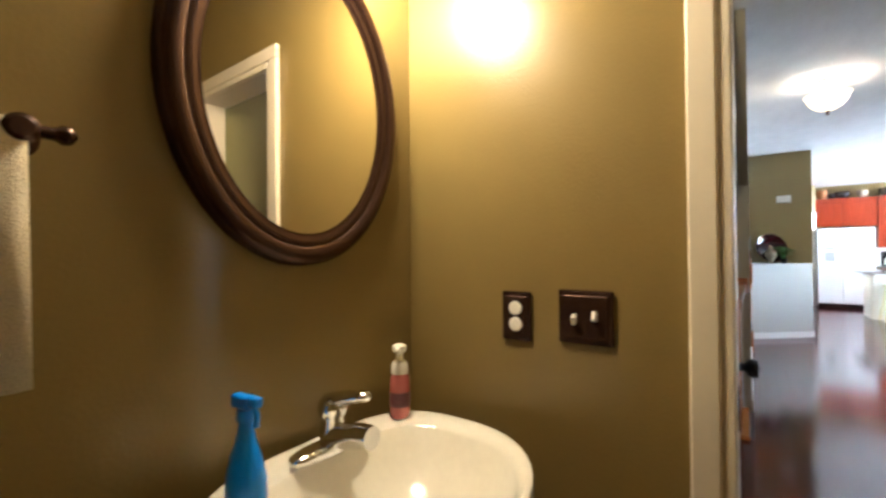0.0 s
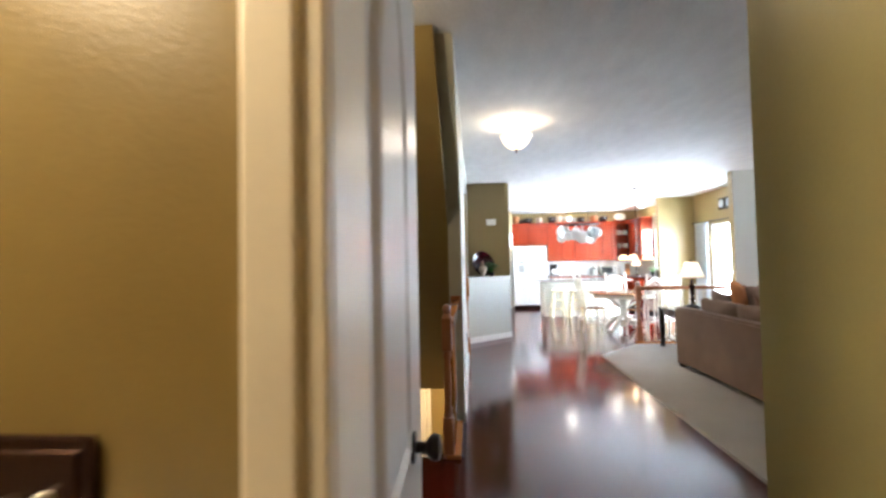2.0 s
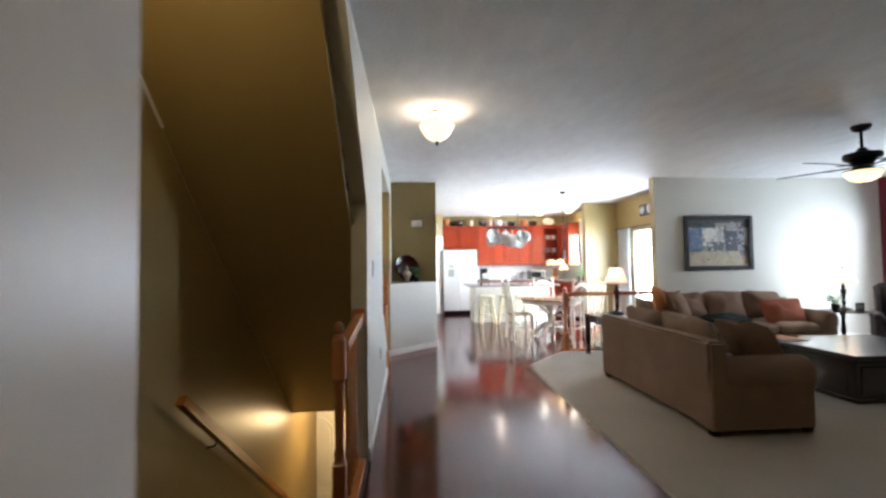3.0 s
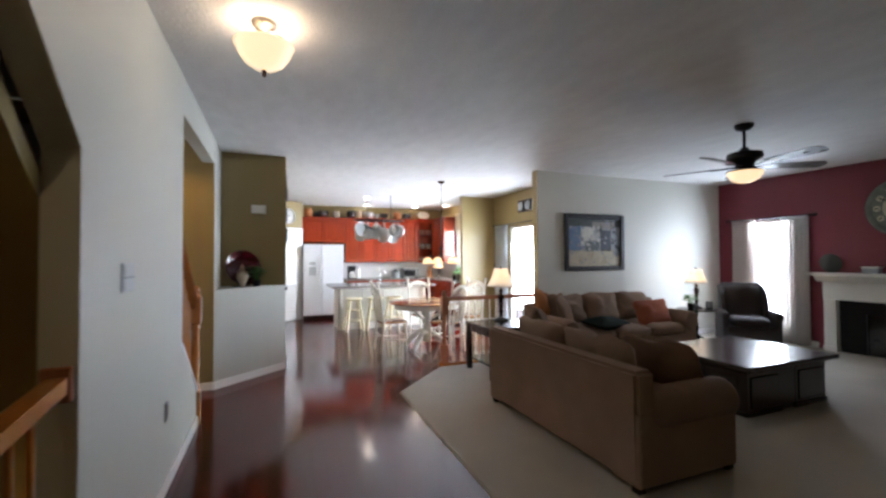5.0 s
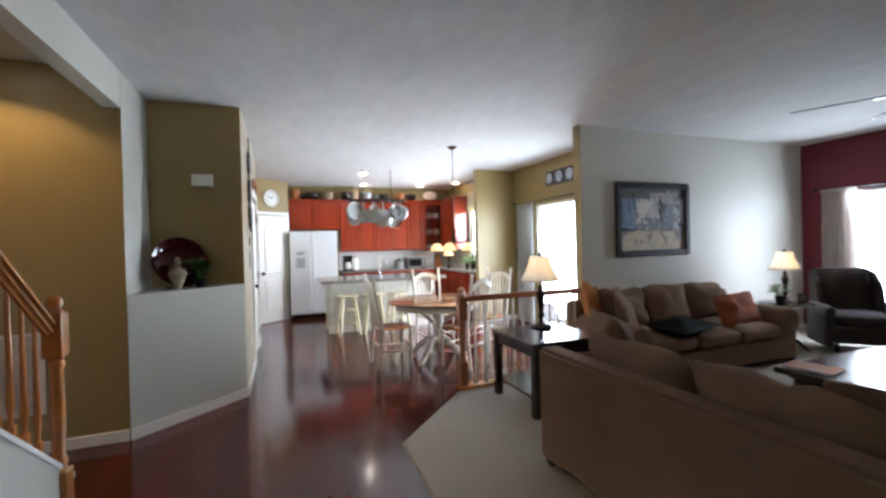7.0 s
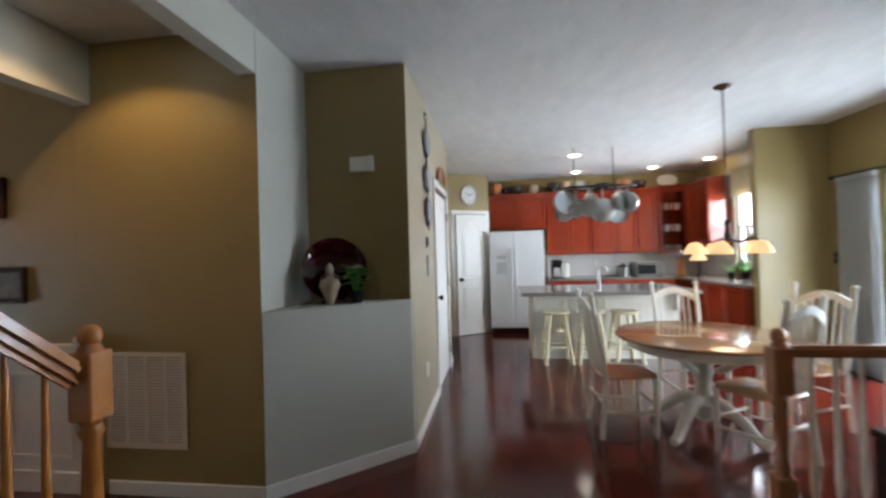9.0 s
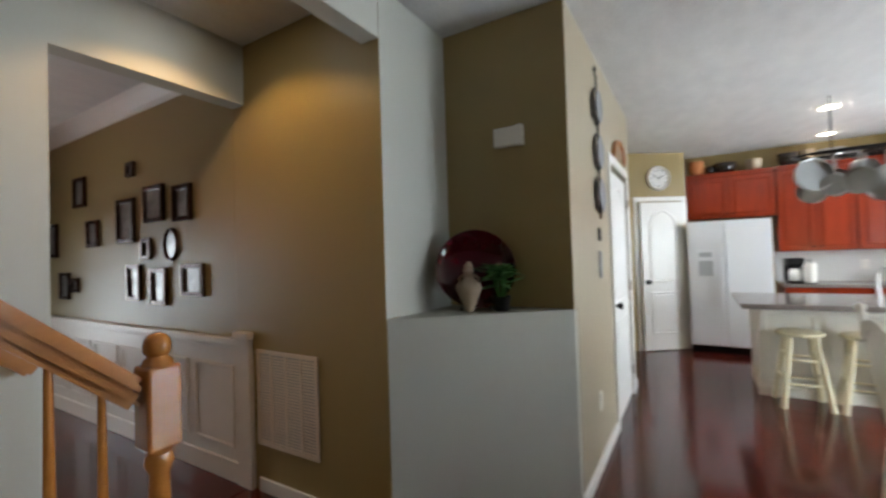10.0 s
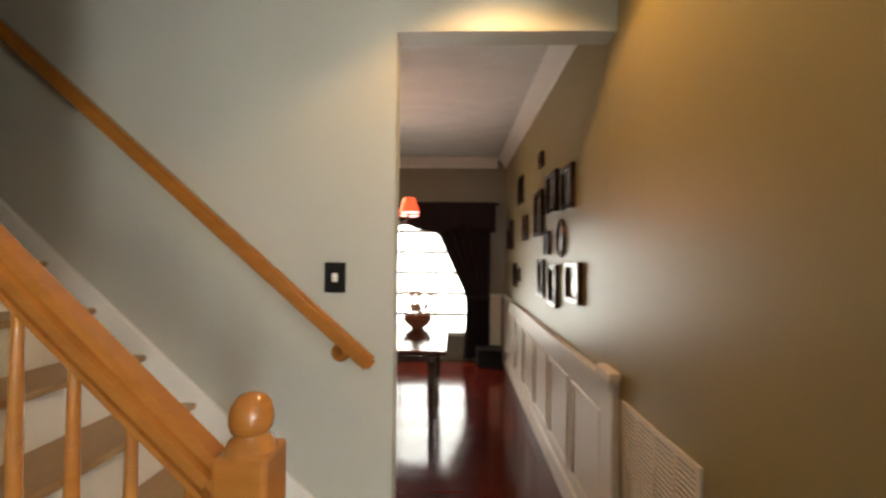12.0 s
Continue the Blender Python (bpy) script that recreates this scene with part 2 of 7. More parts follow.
def box(bm, x0, x1, y0, y1, z0, z1, bevel=0.0, seg=1):
    r = bmesh.ops.create_cube(bm, size=1.0)
    vs = r["verts"]
    for v in vs:
        v.co = Vector((x0 + (v.co.x + 0.5) * (x1 - x0), y0 + (v.co.y + 0.5) * (y1 - y0), z0 + (v.co.z + 0.5) * (z1 - z0)))
    if bevel:
        es = list({e for v in vs for e in v.link_edges})
        bmesh.ops.bevel(bm, geom=es, offset=bevel, segments=seg, profile=0.5, affect="EDGES")
    return bm


def boxes(*specs, bevel=0.0):
    bm = bmesh.new()
    for s in specs:
        box(bm, *s, bevel=bevel)
    return bm


def one(*s, bevel=0.0, seg=1):
    return box(bmesh.new(), *s, bevel=bevel, seg=seg)


def prism(bm, pts, axis, a, b):
    """Extrudes a polygon along x (pts are y, z), y (x, z) or z (x, y)."""
    put = {"x": lambda p, q: (q, p[0], p[1]), "y": lambda p, q: (p[0], q, p[1]), "z": lambda p, q: (p[0], p[1], q)}[axis]
    lo = [bm.verts.new(put(p, a)) for p in pts]
    hi = [bm.verts.new(put(p, b)) for p in pts]
    fs = [bm.faces.new(lo), bm.faces.new(hi)]
    for i in range(len(pts)):
        k = (i + 1) % len(pts)
        fs.append(bm.faces.new((lo[i], lo[k], hi[k], hi[i])))
    bmesh.ops.recalc_face_normals(bm, faces=fs)
    return bm


def lathe(bm, profile, at=(0, 0, 0), n=24, axis="z", sx=1.0, sy=1.0, caps=True):
    """Turns a profile of (radius, height) about an upright axis, or about x or y."""
    rings = []
    for r, h in profile:
        ring = []
        for i in range(n):
            a = 2 * math.pi * i / n
            p = (r * math.cos(a) * sx, r * math.sin(a) * sy, h)
            if axis == "x":
                p = (h, p[0], p[1])
            elif axis == "y":
                p = (p[0], h, p[1])
            ring.append(bm.verts.new((p[0] + at[0], p[1] + at[1], p[2] + at[2])))
        rings.append(ring)
    fs = []
    for a, b in zip(rings, rings[1:]):
        for i in range(n):
            fs.append(bm.faces.new((a[i], a[(i + 1) % n], b[(i + 1) % n], b[i])))
    for f in fs:
        f.smooth = True
    if caps:
        fs += [bm.faces.new(rings[0]), bm.faces.new(rings[-1])]
    bmesh.ops.recalc_face_normals(bm, faces=fs)
    return bm


def tube(bm, pts, r, n=8, r2=None):
    """A round bar along a line of points."""
    pts = [Vector(p) for p in pts]
    rings = []
    for i, p in enumerate(pts):
        d = (pts[min(i + 1, len(pts) - 1)] - pts[max(i - 1, 0)]).normalized()
        u = d.orthogonal().normalized() if abs(d.z) > 0.9 else d.cross(Vector((0, 0, 1))).normalized()
        w = d.cross(u)
        k = r if r2 is None else r + (r2 - r) * i / (len(pts) - 1)
        rings.append([bm.verts.new(p + k * (math.cos(2 * math.pi * j / n) * u + math.sin(2 * math.pi * j / n) * w)) for j in range(n)])
    fs = []
    for a, b in zip(rings, rings[1:]):
        for j in range(n):
            fs.append(bm.faces.new((a[j], a[(j + 1) % n], b[(j + 1) % n], b[j])))
    for f in fs:
        f.smooth = True
    fs += [bm.faces.new(rings[0]), bm.faces.new(rings[-1])]
    bmesh.ops.recalc_face_normals(bm, faces=fs)
    return bm


def bar(bm, p, q, w, h):
    """A square bar from p to q, w across and h high."""
    p, q = Vector(p), Vector(q)
    d = (q - p).normalized()
    side = d.cross(Vector((0, 0, 1)))
    side = Vector((1, 0, 0)) if side.length < 1e-4 else side.normalized()
    up = side.cross(d)
    rings = [[bm.verts.new(c + side * (sx * w / 2) + up * (sy * h / 2)) for sx, sy in ((-1, -1), (1, -1), (1, 1), (-1, 1))] for c in (p, q)]
    a, b = rings
    fs = [bm.faces.new((a[i], a[(i + 1) % 4], b[(i + 1) % 4], b[i])) for i in range(4)] + [bm.faces.new(a), bm.faces.new(b)]
    bmesh.ops.recalc_face_normals(bm, faces=fs)
    return bm


def cushion(bm, cx, cy, cz, sx, sy, sz, p=4.0, q=2.2, rot=None, seg=24, lump=0.02, seed=0, ears=0.0):
    """A stuffed pad: a squarish outline across its two long sides, puffed in the third (z before rot)."""
    m = Matrix.Translation((cx, cy, cz)) @ (rot or Matrix())
    rows = []
    nv = seg // 2
    for i in range(nv + 1):
        v = -math.pi / 2 + math.pi * i / nv
        ring = []
        for j in range(seg):
            u = 2 * math.pi * j / seg
            c, s = math.cos(u), math.sin(u)
            k = (abs(c) ** p + abs(s) ** p) ** (-1 / p) * (1 + ears * abs(2 * c * s) ** 4)
            rad = abs(math.cos(v)) ** (2 / q)
            x, y = c * k * rad, s * k * rad
            z = math.copysign(abs(math.sin(v)) ** (2 / q), math.sin(v))
            w = noise.noise(Vector((x * 1.7 + seed * 7.3, y * 1.7, z * 1.7 + seed))) * lump
            ring.append(bm.verts.new(m @ Vector((x * sx / 2 + w, y * sy / 2 + w, z * sz / 2 + w))))
        rows.append(ring)
    fs = []
    for a, b in zip(rows, rows[1:]):
        for j in range(seg):
            fs.append(bm.faces.new((a[j], a[(j + 1) % seg], b[(j + 1) % seg], b[j])))
    for f in fs:
        f.smooth = True
    bmesh.ops.remove_doubles(bm, verts=rows[0] + rows[-1], dist=1e-4)
    bmesh.ops.recalc_face_normals(bm, faces=bm.faces)
    return bm


def mesh_of(name, bm, material):
    me = bpy.data.meshes.new(name)
    bmesh.ops.recalc_face_normals(bm, faces=bm.faces)
    for e in bm.edges:
        if len(e.link_faces) == 2 and e.calc_face_angle(0.0) > 0.75:
            e.smooth = False
    bm.to_mesh(me)
    bm.free()
    me.materials.append(material)
    return me


def part(name, bm, material, parent, label=""):
    ob = new(name, mesh_of(name, bm, material))
    ob.parent = parent
    if label:
        tagged(ob, label)
    return ob


def thing(name, label, category, at=(0, 0, 0), rz=0.0, group="", kind=""):
    ob = new(name)
    ob.matrix_world = pose(*at, 0, 0, rz)
    return tagged(ob, label, category, group, kind)


def solid(name, bm, material, label, category, group="", kind=""):
    return tagged(new(name, mesh_of(name, bm, material)), label, category, group, kind)


def structure(name, bm, material, label, category):
    return solid(name, bm, material, label, category, kind="structure")


# ---- the large structure ----
H = 2.74

# hall wall beside the stairs, with the opening to the cellar stairs and the opening to the foyer
bm = bmesh.new()
prism(bm, [(2.57, H), (3.58, 1.80), (3.58, 0), (6.03, 0), (6.03, 0.20), (5.29, 0.79), (5.29, 2.465), (6.948, 2.465), (6.948, H)], "x", -0.40, -0.29)
structure("wall_hall", bm, PALE, "pale sage painted hall wall with stair openings", "wall")
bm = bmesh.new()
prism(bm, [(-0.40, 7.072), (-0.29, 7.07), (-0.29, 7.70), (-0.40, 7.70)], "z", 0, H)
box(bm, -0.29, -0.2882, 6.951, 7.5795, 1.079, H - 0.002)
structure("wall_niche_side", bm, PALE, "pale sage painted wall at the side of the niche", "wall")
# half wall cutting the corner, with a ledge
bm = bmesh.new()
prism(bm, [(-0.286, 6.953), (0.453, 7.607), (0.453, 7.66), (-0.286, 7.66)], "z", 0, 1.075)
structure("wall_niche_half", bm, PALE, "pale painted half wall with a display ledge", "wall")
structure("wall_niche_back", one(-0.2895, 0.4545, 7.58, 7.6995, 1.079, H), OLIVE, "olive brown painted wall at the back of the niche", "wall")
# this wall's sheen at grazing angles is partly in its tan colour
bm = boxes((0.335, 0.455, 7.664, 8.83, 0, 1.0785), (0.335, 0.455, 7.70, 8.83, 1.0785, H), (0.4546, 0.4562, 7.581, 7.70, 1.079, H),
           (0.335, 0.455, 8.83, 9.75, 2.08, H), (0.335, 0.455, 9.75, 10.0, 0, H), (-0.1, 0.335, 9.88, 10.0, 0, H))
structure("wall_column", bm, SHEENTAN, "painted wall beside the kitchen passage, tan lightened for sheen", "wall")
bm = bmesh.new()
prism(bm, [(0.22, 11.62), (0.93, 12.12), (0.93, 12.74), (0.10, 12.74), (0.10, 10.0), (0.22, 10.0)], "z", 0, H)
structure("wall_pantry", bm, OLIVE, "olive painted diagonal pantry wall", "wall")
structure("wall_kitchen_back", one(0.932, 4.74, 12.62, 12.74, 0, H), OLIVE, "olive painted kitchen back wall", "wall")
bm = boxes((4.62, 4.74, 10.092, 10.45, 0, H), (4.62, 4.74, 11.45, 12.618, 0, H), (4.62, 4.74, 10.45, 11.45, 0, 1.10), (4.62, 4.74, 10.45, 11.45, 2.20, H))
structure("wall_kitchen_side", bm, OLIVE, "olive painted kitchen wall with a window", "wall")
structure("wall_wing", one(4.07, 4.96, 9.97, 10.09, 0, H), OLIVE, "olive painted wing wall by the patio door", "wall")
bm = boxes((4.84, 4.96, 7.242, 7.55, 0, H), (4.84, 4.96, 9.30, 9.968, 0, H), (4.84, 4.96, 7.55, 9.30, 2.05, H))
structure("wall_patio", bm, OLIVE, "olive painted wall with a sliding patio door", "wall")
structure("wall_living_end", one(4.016, 4.0195, 7.118, 7.245, 0, H), OLIVE, "olive painted wall end beside the patio door", "wall")
structure("wall_living_north", one(4.02, 8.18, 7.12, 7.24, 0, H), CREAM, "cream painted living room wall", "wall")
bm = boxes((8.06, 8.18, 0.69, 3.75, 0, H), (8.06, 8.18, 3.75, 5.30, 0.80, H), (8.06, 8.18, 5.30, 5.97, 0, H), (8.06, 8.18, 6.53, 7.118, 0, H),
           (8.06, 8.18, 5.97, 6.53, 0, 0.30), (8.06, 8.18, 5.97, 6.53, 2.02, H), (8.56, 8.60, 3.7, 5.35, 0, 0.9))
structure("wall_fireplace", bm, RED, "burgundy painted accent wall with the fireplace", "wall")
bm = bmesh.new()
prism(bm, [(0.29, 0.542), (0.41, 0.542), (0.41, 0.69), (8.058, 0.69), (8.058, 0.81), (0.29, 0.81)], "z", 0, H)
structure("wall_living_south", bm, GREENOLIVE, "olive painted wall behind the living room", "wall")
# powder room
bm = boxes((-1.50, -0.33, 0.424, 0.54, 0, H), (-0.33, 0.31, 0.424, 0.54, 2.05, H), (0.31, 0.57, 0.424, 0.54, 0, H))
structure("wall_powder_front", bm, POWDER, "golden olive powder room wall with the door", "wall")
structure("wall_powder_mirror", one(-1.23, -1.11, -1.5, 0.422, 0, H), POWDER, "golden olive powder room wall behind the basin", "wall")
structure("wall_powder_back", one(-1.108, 0.57, -1.62, -1.5, 0, H), POWDER, "golden olive powder room back wall", "wall")
structure("wall_powder_right", one(0.45, 0.57, -1.498, 0.422, 0, H), POWDER, "golden olive powder room side wall", "wall")
# stair, foyer and dining walls
bm = boxes((-1.50, -1.38, 0.542, 6.02, -2.9, 4.2), (-1.50, -1.38, 6.02, 6.948, 2.365, H), (-1.50, -1.38, 6.02, 7.3, -2.9, -0.14))
structure("wall_stair", bm, PALE, "pale painted wall along the stairs and dining opening", "wall")
structure("wall_foyer", one(-1.502, -0.29, 6.95, 7.07, 0, H), OLIVE, "golden olive foyer wall with an air return", "wall")
structure("wall_dining_right", one(-5.42, -1.504, 6.95, 7.07, 0, H), OLIVE, "golden olive dining room wall with framed photos", "wall")
bm = boxes((-5.42, -5.30, 2.6, 5.05, 0, H), (-5.42, -5.30, 6.50, 6.948, 0, H), (-5.42, -5.30, 5.05, 6.50, 0, 0.32), (-5.42, -5.30, 5.05, 6.50, 2.02, H))
structure("wall_dining_far", bm, TAUPE, "taupe dining room wall with a window", "wall")
structure("wall_dining_left", one(-5.298, -1.502, 2.6, 2.72, 0, H), TAUPE, "taupe dining room wall", "wall")
bm = boxes((-0.40, -0.29, 3.05, 7.3, -2.9, -0.14), (-1.38, -0.40, 6.98, 7.1, -2.9, -0.30), (-0.40, -0.29, 2.59, 6.0, H + 0.1, 4.2), (-1.38, -0.40, 2.45, 2.57, H + 0.1, 4.2), (-1.38, -0.40, 5.25, 5.37, H + 0.1, 4.2))
structure("wall_cellar", bm, PALE, "painted walls around the cellar stairwell", "wall")

bm = bmesh.new()
prism(bm, [(0.545, 0.0), (0.545, H - 0.002), (2.46, H - 0.002), (3.48, 1.70), (5.60, -0.34), (6.97, -0.34), (6.97, -2.74), (3.0, -2.74), (3.0, 0.0)], "x", -1.3795, -1.374)
structure("wall_cellar_side", bm, OLIVE, "golden olive painted cellar stair wall", "wall")
prism(bm := bmesh.new(), [(-1.374, 6.972), (-1.374, 6.978), (-0.402, 6.978), (-0.402, 6.972)], "z", -2.74, -0.335)
structure("wall_cellar_end", bm, OLIVE, "golden olive painted cellar wall", "wall")

# ceilings
bm = boxes((-0.40, 8.30, -1.62, 12.80, H, H + 0.10), (-1.50, -0.40, -1.62, 2.57, H, H + 0.10), (-5.5, -0.40, 5.37, 7.2, H, H + 0.10),
           (-5.5, -1.50, 2.5, 5.37, H, H + 0.10), (-1.5, -0.29, 2.45, 5.37, 4.2, 4.3), (-1.38, -0.40, 5.62, 7.0, -0.33, -0.15))
structure("ceiling", bm, CEIL, "white textured drywall ceiling", "ceiling")
bm = bmesh.new()
prism(bm, [(2.60, 2.739), (3.50, 1.80), (5.62, -0.20), (5.62, -0.33), (3.50, 1.70), (2.47, 2.739)], "x", -1.378, -0.402)
structure("soffit", bm, OLIVE, "painted sloping soffit under the stairs", "ceiling")

# floors
structure("ground", one(-60, 60, -60, 60, -3.2, -3.0), mat("lawn", (0.10, 0.14, 0.05), 0.9, var=0.3, scale=0.3, grain=8), "green lawn outside the house", "ground")
bm = boxes((-0.40, 8.18, -1.6, 12.74, -0.13, -0.012), (-1.5, -0.40, -0.5, 3.02, -0.13, -0.012), (-5.42, -0.40, 5.95, 7.07, -0.13, -0.012), (-5.42, -1.5, 2.6, 5.95, -0.13, -0.012))
floor = structure("floor", bm, SUBFLOOR, "dark cherry hardwood plank floor", "floor")
structure("floor_cellar", one(-1.5, -0.29, 3.0, 7.1, -2.95, -2.75), CARPET, "beige carpet at the cellar stairs", "floor")
bm = bmesh.new()
prism(bm, [(1.47, 0.812), (8.058, 0.812), (8.058, 7.118), (4.02, 7.118), (4.02, 6.84), (2.30, 6.84), (1.545, 6.06)], "z", -0.010, 0.014)
bmesh.ops.bevel(bm, geom=[e for e in bm.edges if all(v.co.z > 0 for v in e.verts)], offset=0.012, segments=2, affect="EDGES")
structure("carpet", bm, CARPET, "wall-to-wall beige cut pile carpet", "carpet")

# ---- backdrops outside the windows ----
GLOW = mat("bright_overcast_distance", (0.9, 0.95, 1.0), 1.0, var=0.08, scale=1.5, bump=0, emit=5.0, emit_colour=(0.93, 0.97, 1.0))
structure("backdrop", one(6.6, 6.62, 7.26, 12.6, -1.0, 3.4), GLOW, "bright overexposed daylight beyond the patio door", "backdrop")
structure("backdrop_kitchen", one(5.6, 5.62, 10.1, 12.6, 0.4, 3.2), GLOW, "bright overexposed daylight beyond the kitchen window", "backdrop")
structure("backdrop_living", one(9.2, 9.22, 4.9, 7.6, -0.6, 3.2), GLOW, "bright overexposed daylight beyond the living window", "backdrop")
structure("backdrop_dining", one(-6.6, -6.58, 3.9, 7.9, -0.6, 3.2), GLOW, "bright overexposed daylight beyond the dining window", "backdrop")


# ---- trim: baseboards, casings ----
def board(name, specs, material=TRIM, label="white painted baseboard", category="baseboard"):
    return structure(name, boxes(*specs, bevel=0.004), material, label, category)


board("baseboard_hall", [(-0.29, -0.276, 3.59, 6.03, 0, 0.085)])
board("baseboard_wall_end", [(-0.402, -0.288, 6.031, 6.045, 0, 0.20)], label="white painted trim on the wall end", category="trim")
bm = bmesh.new()
d = Vector((0.743, 0.657, 0)).normalized()
nrm = Vector((d.y, -d.x, 0))
a, b = Vector((-0.29, 6.950, 0)), Vector((0.458, 7.609, 0))
prism(bm, [tuple((p + nrm * k)[:2]) for p, k in ((a, 0.003), (b, 0.003), (b, 0.017), (a, 0.017))], "z", 0, 0.085)
structure("baseboard_niche", bm, TRIM, "white painted baseboard under the half wall", "baseboard")
board("baseboard_column", [(0.455, 0.469, 7.63, 8.75, 0, 0.085), (0.455, 0.469, 9.84, 10.0, 0, 0.085)])
board("baseboard_foyer", [(-1.29, -0.29, 6.936, 6.95, 0, 0.085)])
board("baseboard_wing", [(4.07, 4.84, 9.956, 9.97, 0, 0.085)])
board("baseboard_living", [(4.02, 8.06, 7.106, 7.12, 0.014, 0.10), (8.046, 8.06, 5.6, 5.96, 0.014, 0.10), (8.046, 8.06, 6.54, 7.10, 0.014, 0.10), (8.046, 8.06, 0.83, 3.5, 0.014, 0.10)])
board("baseboard_living_south", [(0.42, 8.04, 0.81, 0.824, 0.014, 0.10)])


def casing_strip(bm, x0, x1, y0, y1, z0, z1):
    box(bm, x0, x1, y0, y1, z0, z1, bevel=0.005, seg=2)


# powder room door frame: casing with a stepped profile, jambs and strike plate
bm = bmesh.new()
casing_strip(bm, -0.386, -0.334, 0.403, 0.424, 0, 2.06)
casing_strip(bm, -0.336, -0.310, 0.409, 0.424, 0, 2.05)
casing_strip(bm, -0.386, 0.362, 0.4035, 0.4235, 2.06, 2.115)
casing_strip(bm, -0.310, 0.292, 0.409, 0.424, 2.035, 2.062)
casing_strip(bm, 0.292, 0.362, 0.4042, 0.424, 0, 2.06)
casing_strip(bm, -0.405, -0.345, 0.54, 0.554, 0, 2.11)
casing_strip(bm, -0.345, 0.288, 0.54, 0.554, 2.04, 2.11)
door_frame = structure("door_frame_powder", bm, CASING, "cream painted door casing of the powder room", "trim")
part("jamb", one(-0.330, -0.310, 0.424, 0.54, 0, 2.05), CASING, door_frame)
part("jamb", one(0.290, 0.310, 0.424, 0.54, 0, 2.05), CASING, door_frame)
part("head_jamb", one(-0.310, 0.290, 0.424, 0.54, 2.035, 2.05), CASING, door_frame)
part("strike_plate", one(-0.3105, -0.3075, 0.428, 0.455, 0.94, 1.02, bevel=0.001), BRONZE, door_frame, "dark bronze strike plate")


def arch_outline(x0, x1, z0, z1, rise, inset=0.0, n=12):
    """A panel outline whose top is an arch that rises by rise above the corners at z1 - rise."""
    x0, x1, z0 = x0 + inset, x1 - inset, z0 + inset
    zc = z1 - rise - inset
    pts = [(x0, z0), (x1, z0)]
    for k in range(n + 1):
        u = 1 - 2 * k / n
        pts.append(((x0 + x1) / 2 + u * (x1 - x0) / 2, zc + rise * (1 - u * u)))
    return pts


def panel_door(name, label, w, h, at, rz, material=TRIM, knob_material=BLACK, thick=0.035, st0=0.11, st1=0.11, kx=None, rise_top=0.15, kz=0.935):
    """A moulded two-panel door with an arched upper panel: local x is its width from the hinge, y its thickness."""
    t = thing(name, label, "door", at, rz, kind="structure")
    part("door_leaf", one(0, w, 0.0, thick, 0, h, bevel=0.002), material, t)
    for z0, z1, rise in ((0.22, 0.80, 0.0001), (0.93, h - 0.11, rise_top)):
        for sgn, y0 in ((-1, 0.0), (1, thick)):
            bm = bmesh.new()
            outer = arch_outline(st0, w - st1, z0, z1, rise)
            crest = arch_outline(st0, w - st1, z0, z1, rise, 0.012)
            inner = arch_outline(st0, w - st1, z0, z1, rise, 0.034)
            field = arch_outline(st0, w - st1, z0, z1, rise, 0.050)
            rings = [[bm.verts.new((x, y0 + sgn * q, z)) for x, z in ring] for ring, q in ((outer, 0.0002), (crest, 0.009), (inner, 0.0012), (field, 0.006))]
            for r0, r1 in zip(rings, rings[1:]):
                for i in range(len(r0)):
                    bm.faces.new((r0[i], r0[(i + 1) % len(r0)], r1[(i + 1) % len(r0)], r1[i]))
            bm.faces.new(rings[-1])
            part("panel", bm, material, t)
    kx = kx or w - 0.065
    for sgn, y0 in ((-1, 0.0), (1, thick)):
        bm = bmesh.new()
        prof = [(0.033, 0), (0.033, 0.006), (0.012, 0.009), (0.012, 0.030), (0.022, 0.036), (0.029, 0.048), (0.026, 0.060), (0.010, 0.066)]
        lathe(bm, [(r, sgn * q) for r, q in prof], (kx, y0, kz), 20, "y")
        part("door_knob", bm, knob_material, t, "dark bronze round knob")
    return t


# open powder room door standing along the hall
panel_door("door_1", "open white moulded panel door with a dark knob", 0.61, 2.02, (-0.325, 0.558, 0.012), 91.0, SHADEDWHITE, st0=0.07, st1=0.235, kx=0.44, rise_top=0.24, kz=0.92)
# closed door beside the kitchen passage, with its casing
panel_door("door_2", "closed white moulded panel door with a dark knob", 0.91, 2.03, (0.412, 9.745, 0.010), -90.0)
bm = bmesh.new()
casing_strip(bm, 0.455, 0.473, 8.755, 8.83, 0, 2.08)
casing_strip(bm, 0.455, 0.473, 9.75, 9.825, 0, 2.08)
casing_strip(bm, 0.455, 0.473, 8.755, 9.825, 2.081, 2.15)
box(bm, 0.40, 0.454, 8.831, 8.834, 0, 2.08)
structure("door_frame_passage", bm, TRIM, "white painted door casing", "trim")
hinges = structure("door_hinges", one(0.456, 0.478, 9.728, 9.748, 0.2, 0.29), NICKEL, "nickel door hinge barrels", "hinge")
for z in (1.0, 1.78):
    part("hinge", one(0.456, 0.478, 9.728, 9.748, z, z + 0.09, bevel=0.003), NICKEL, hinges)
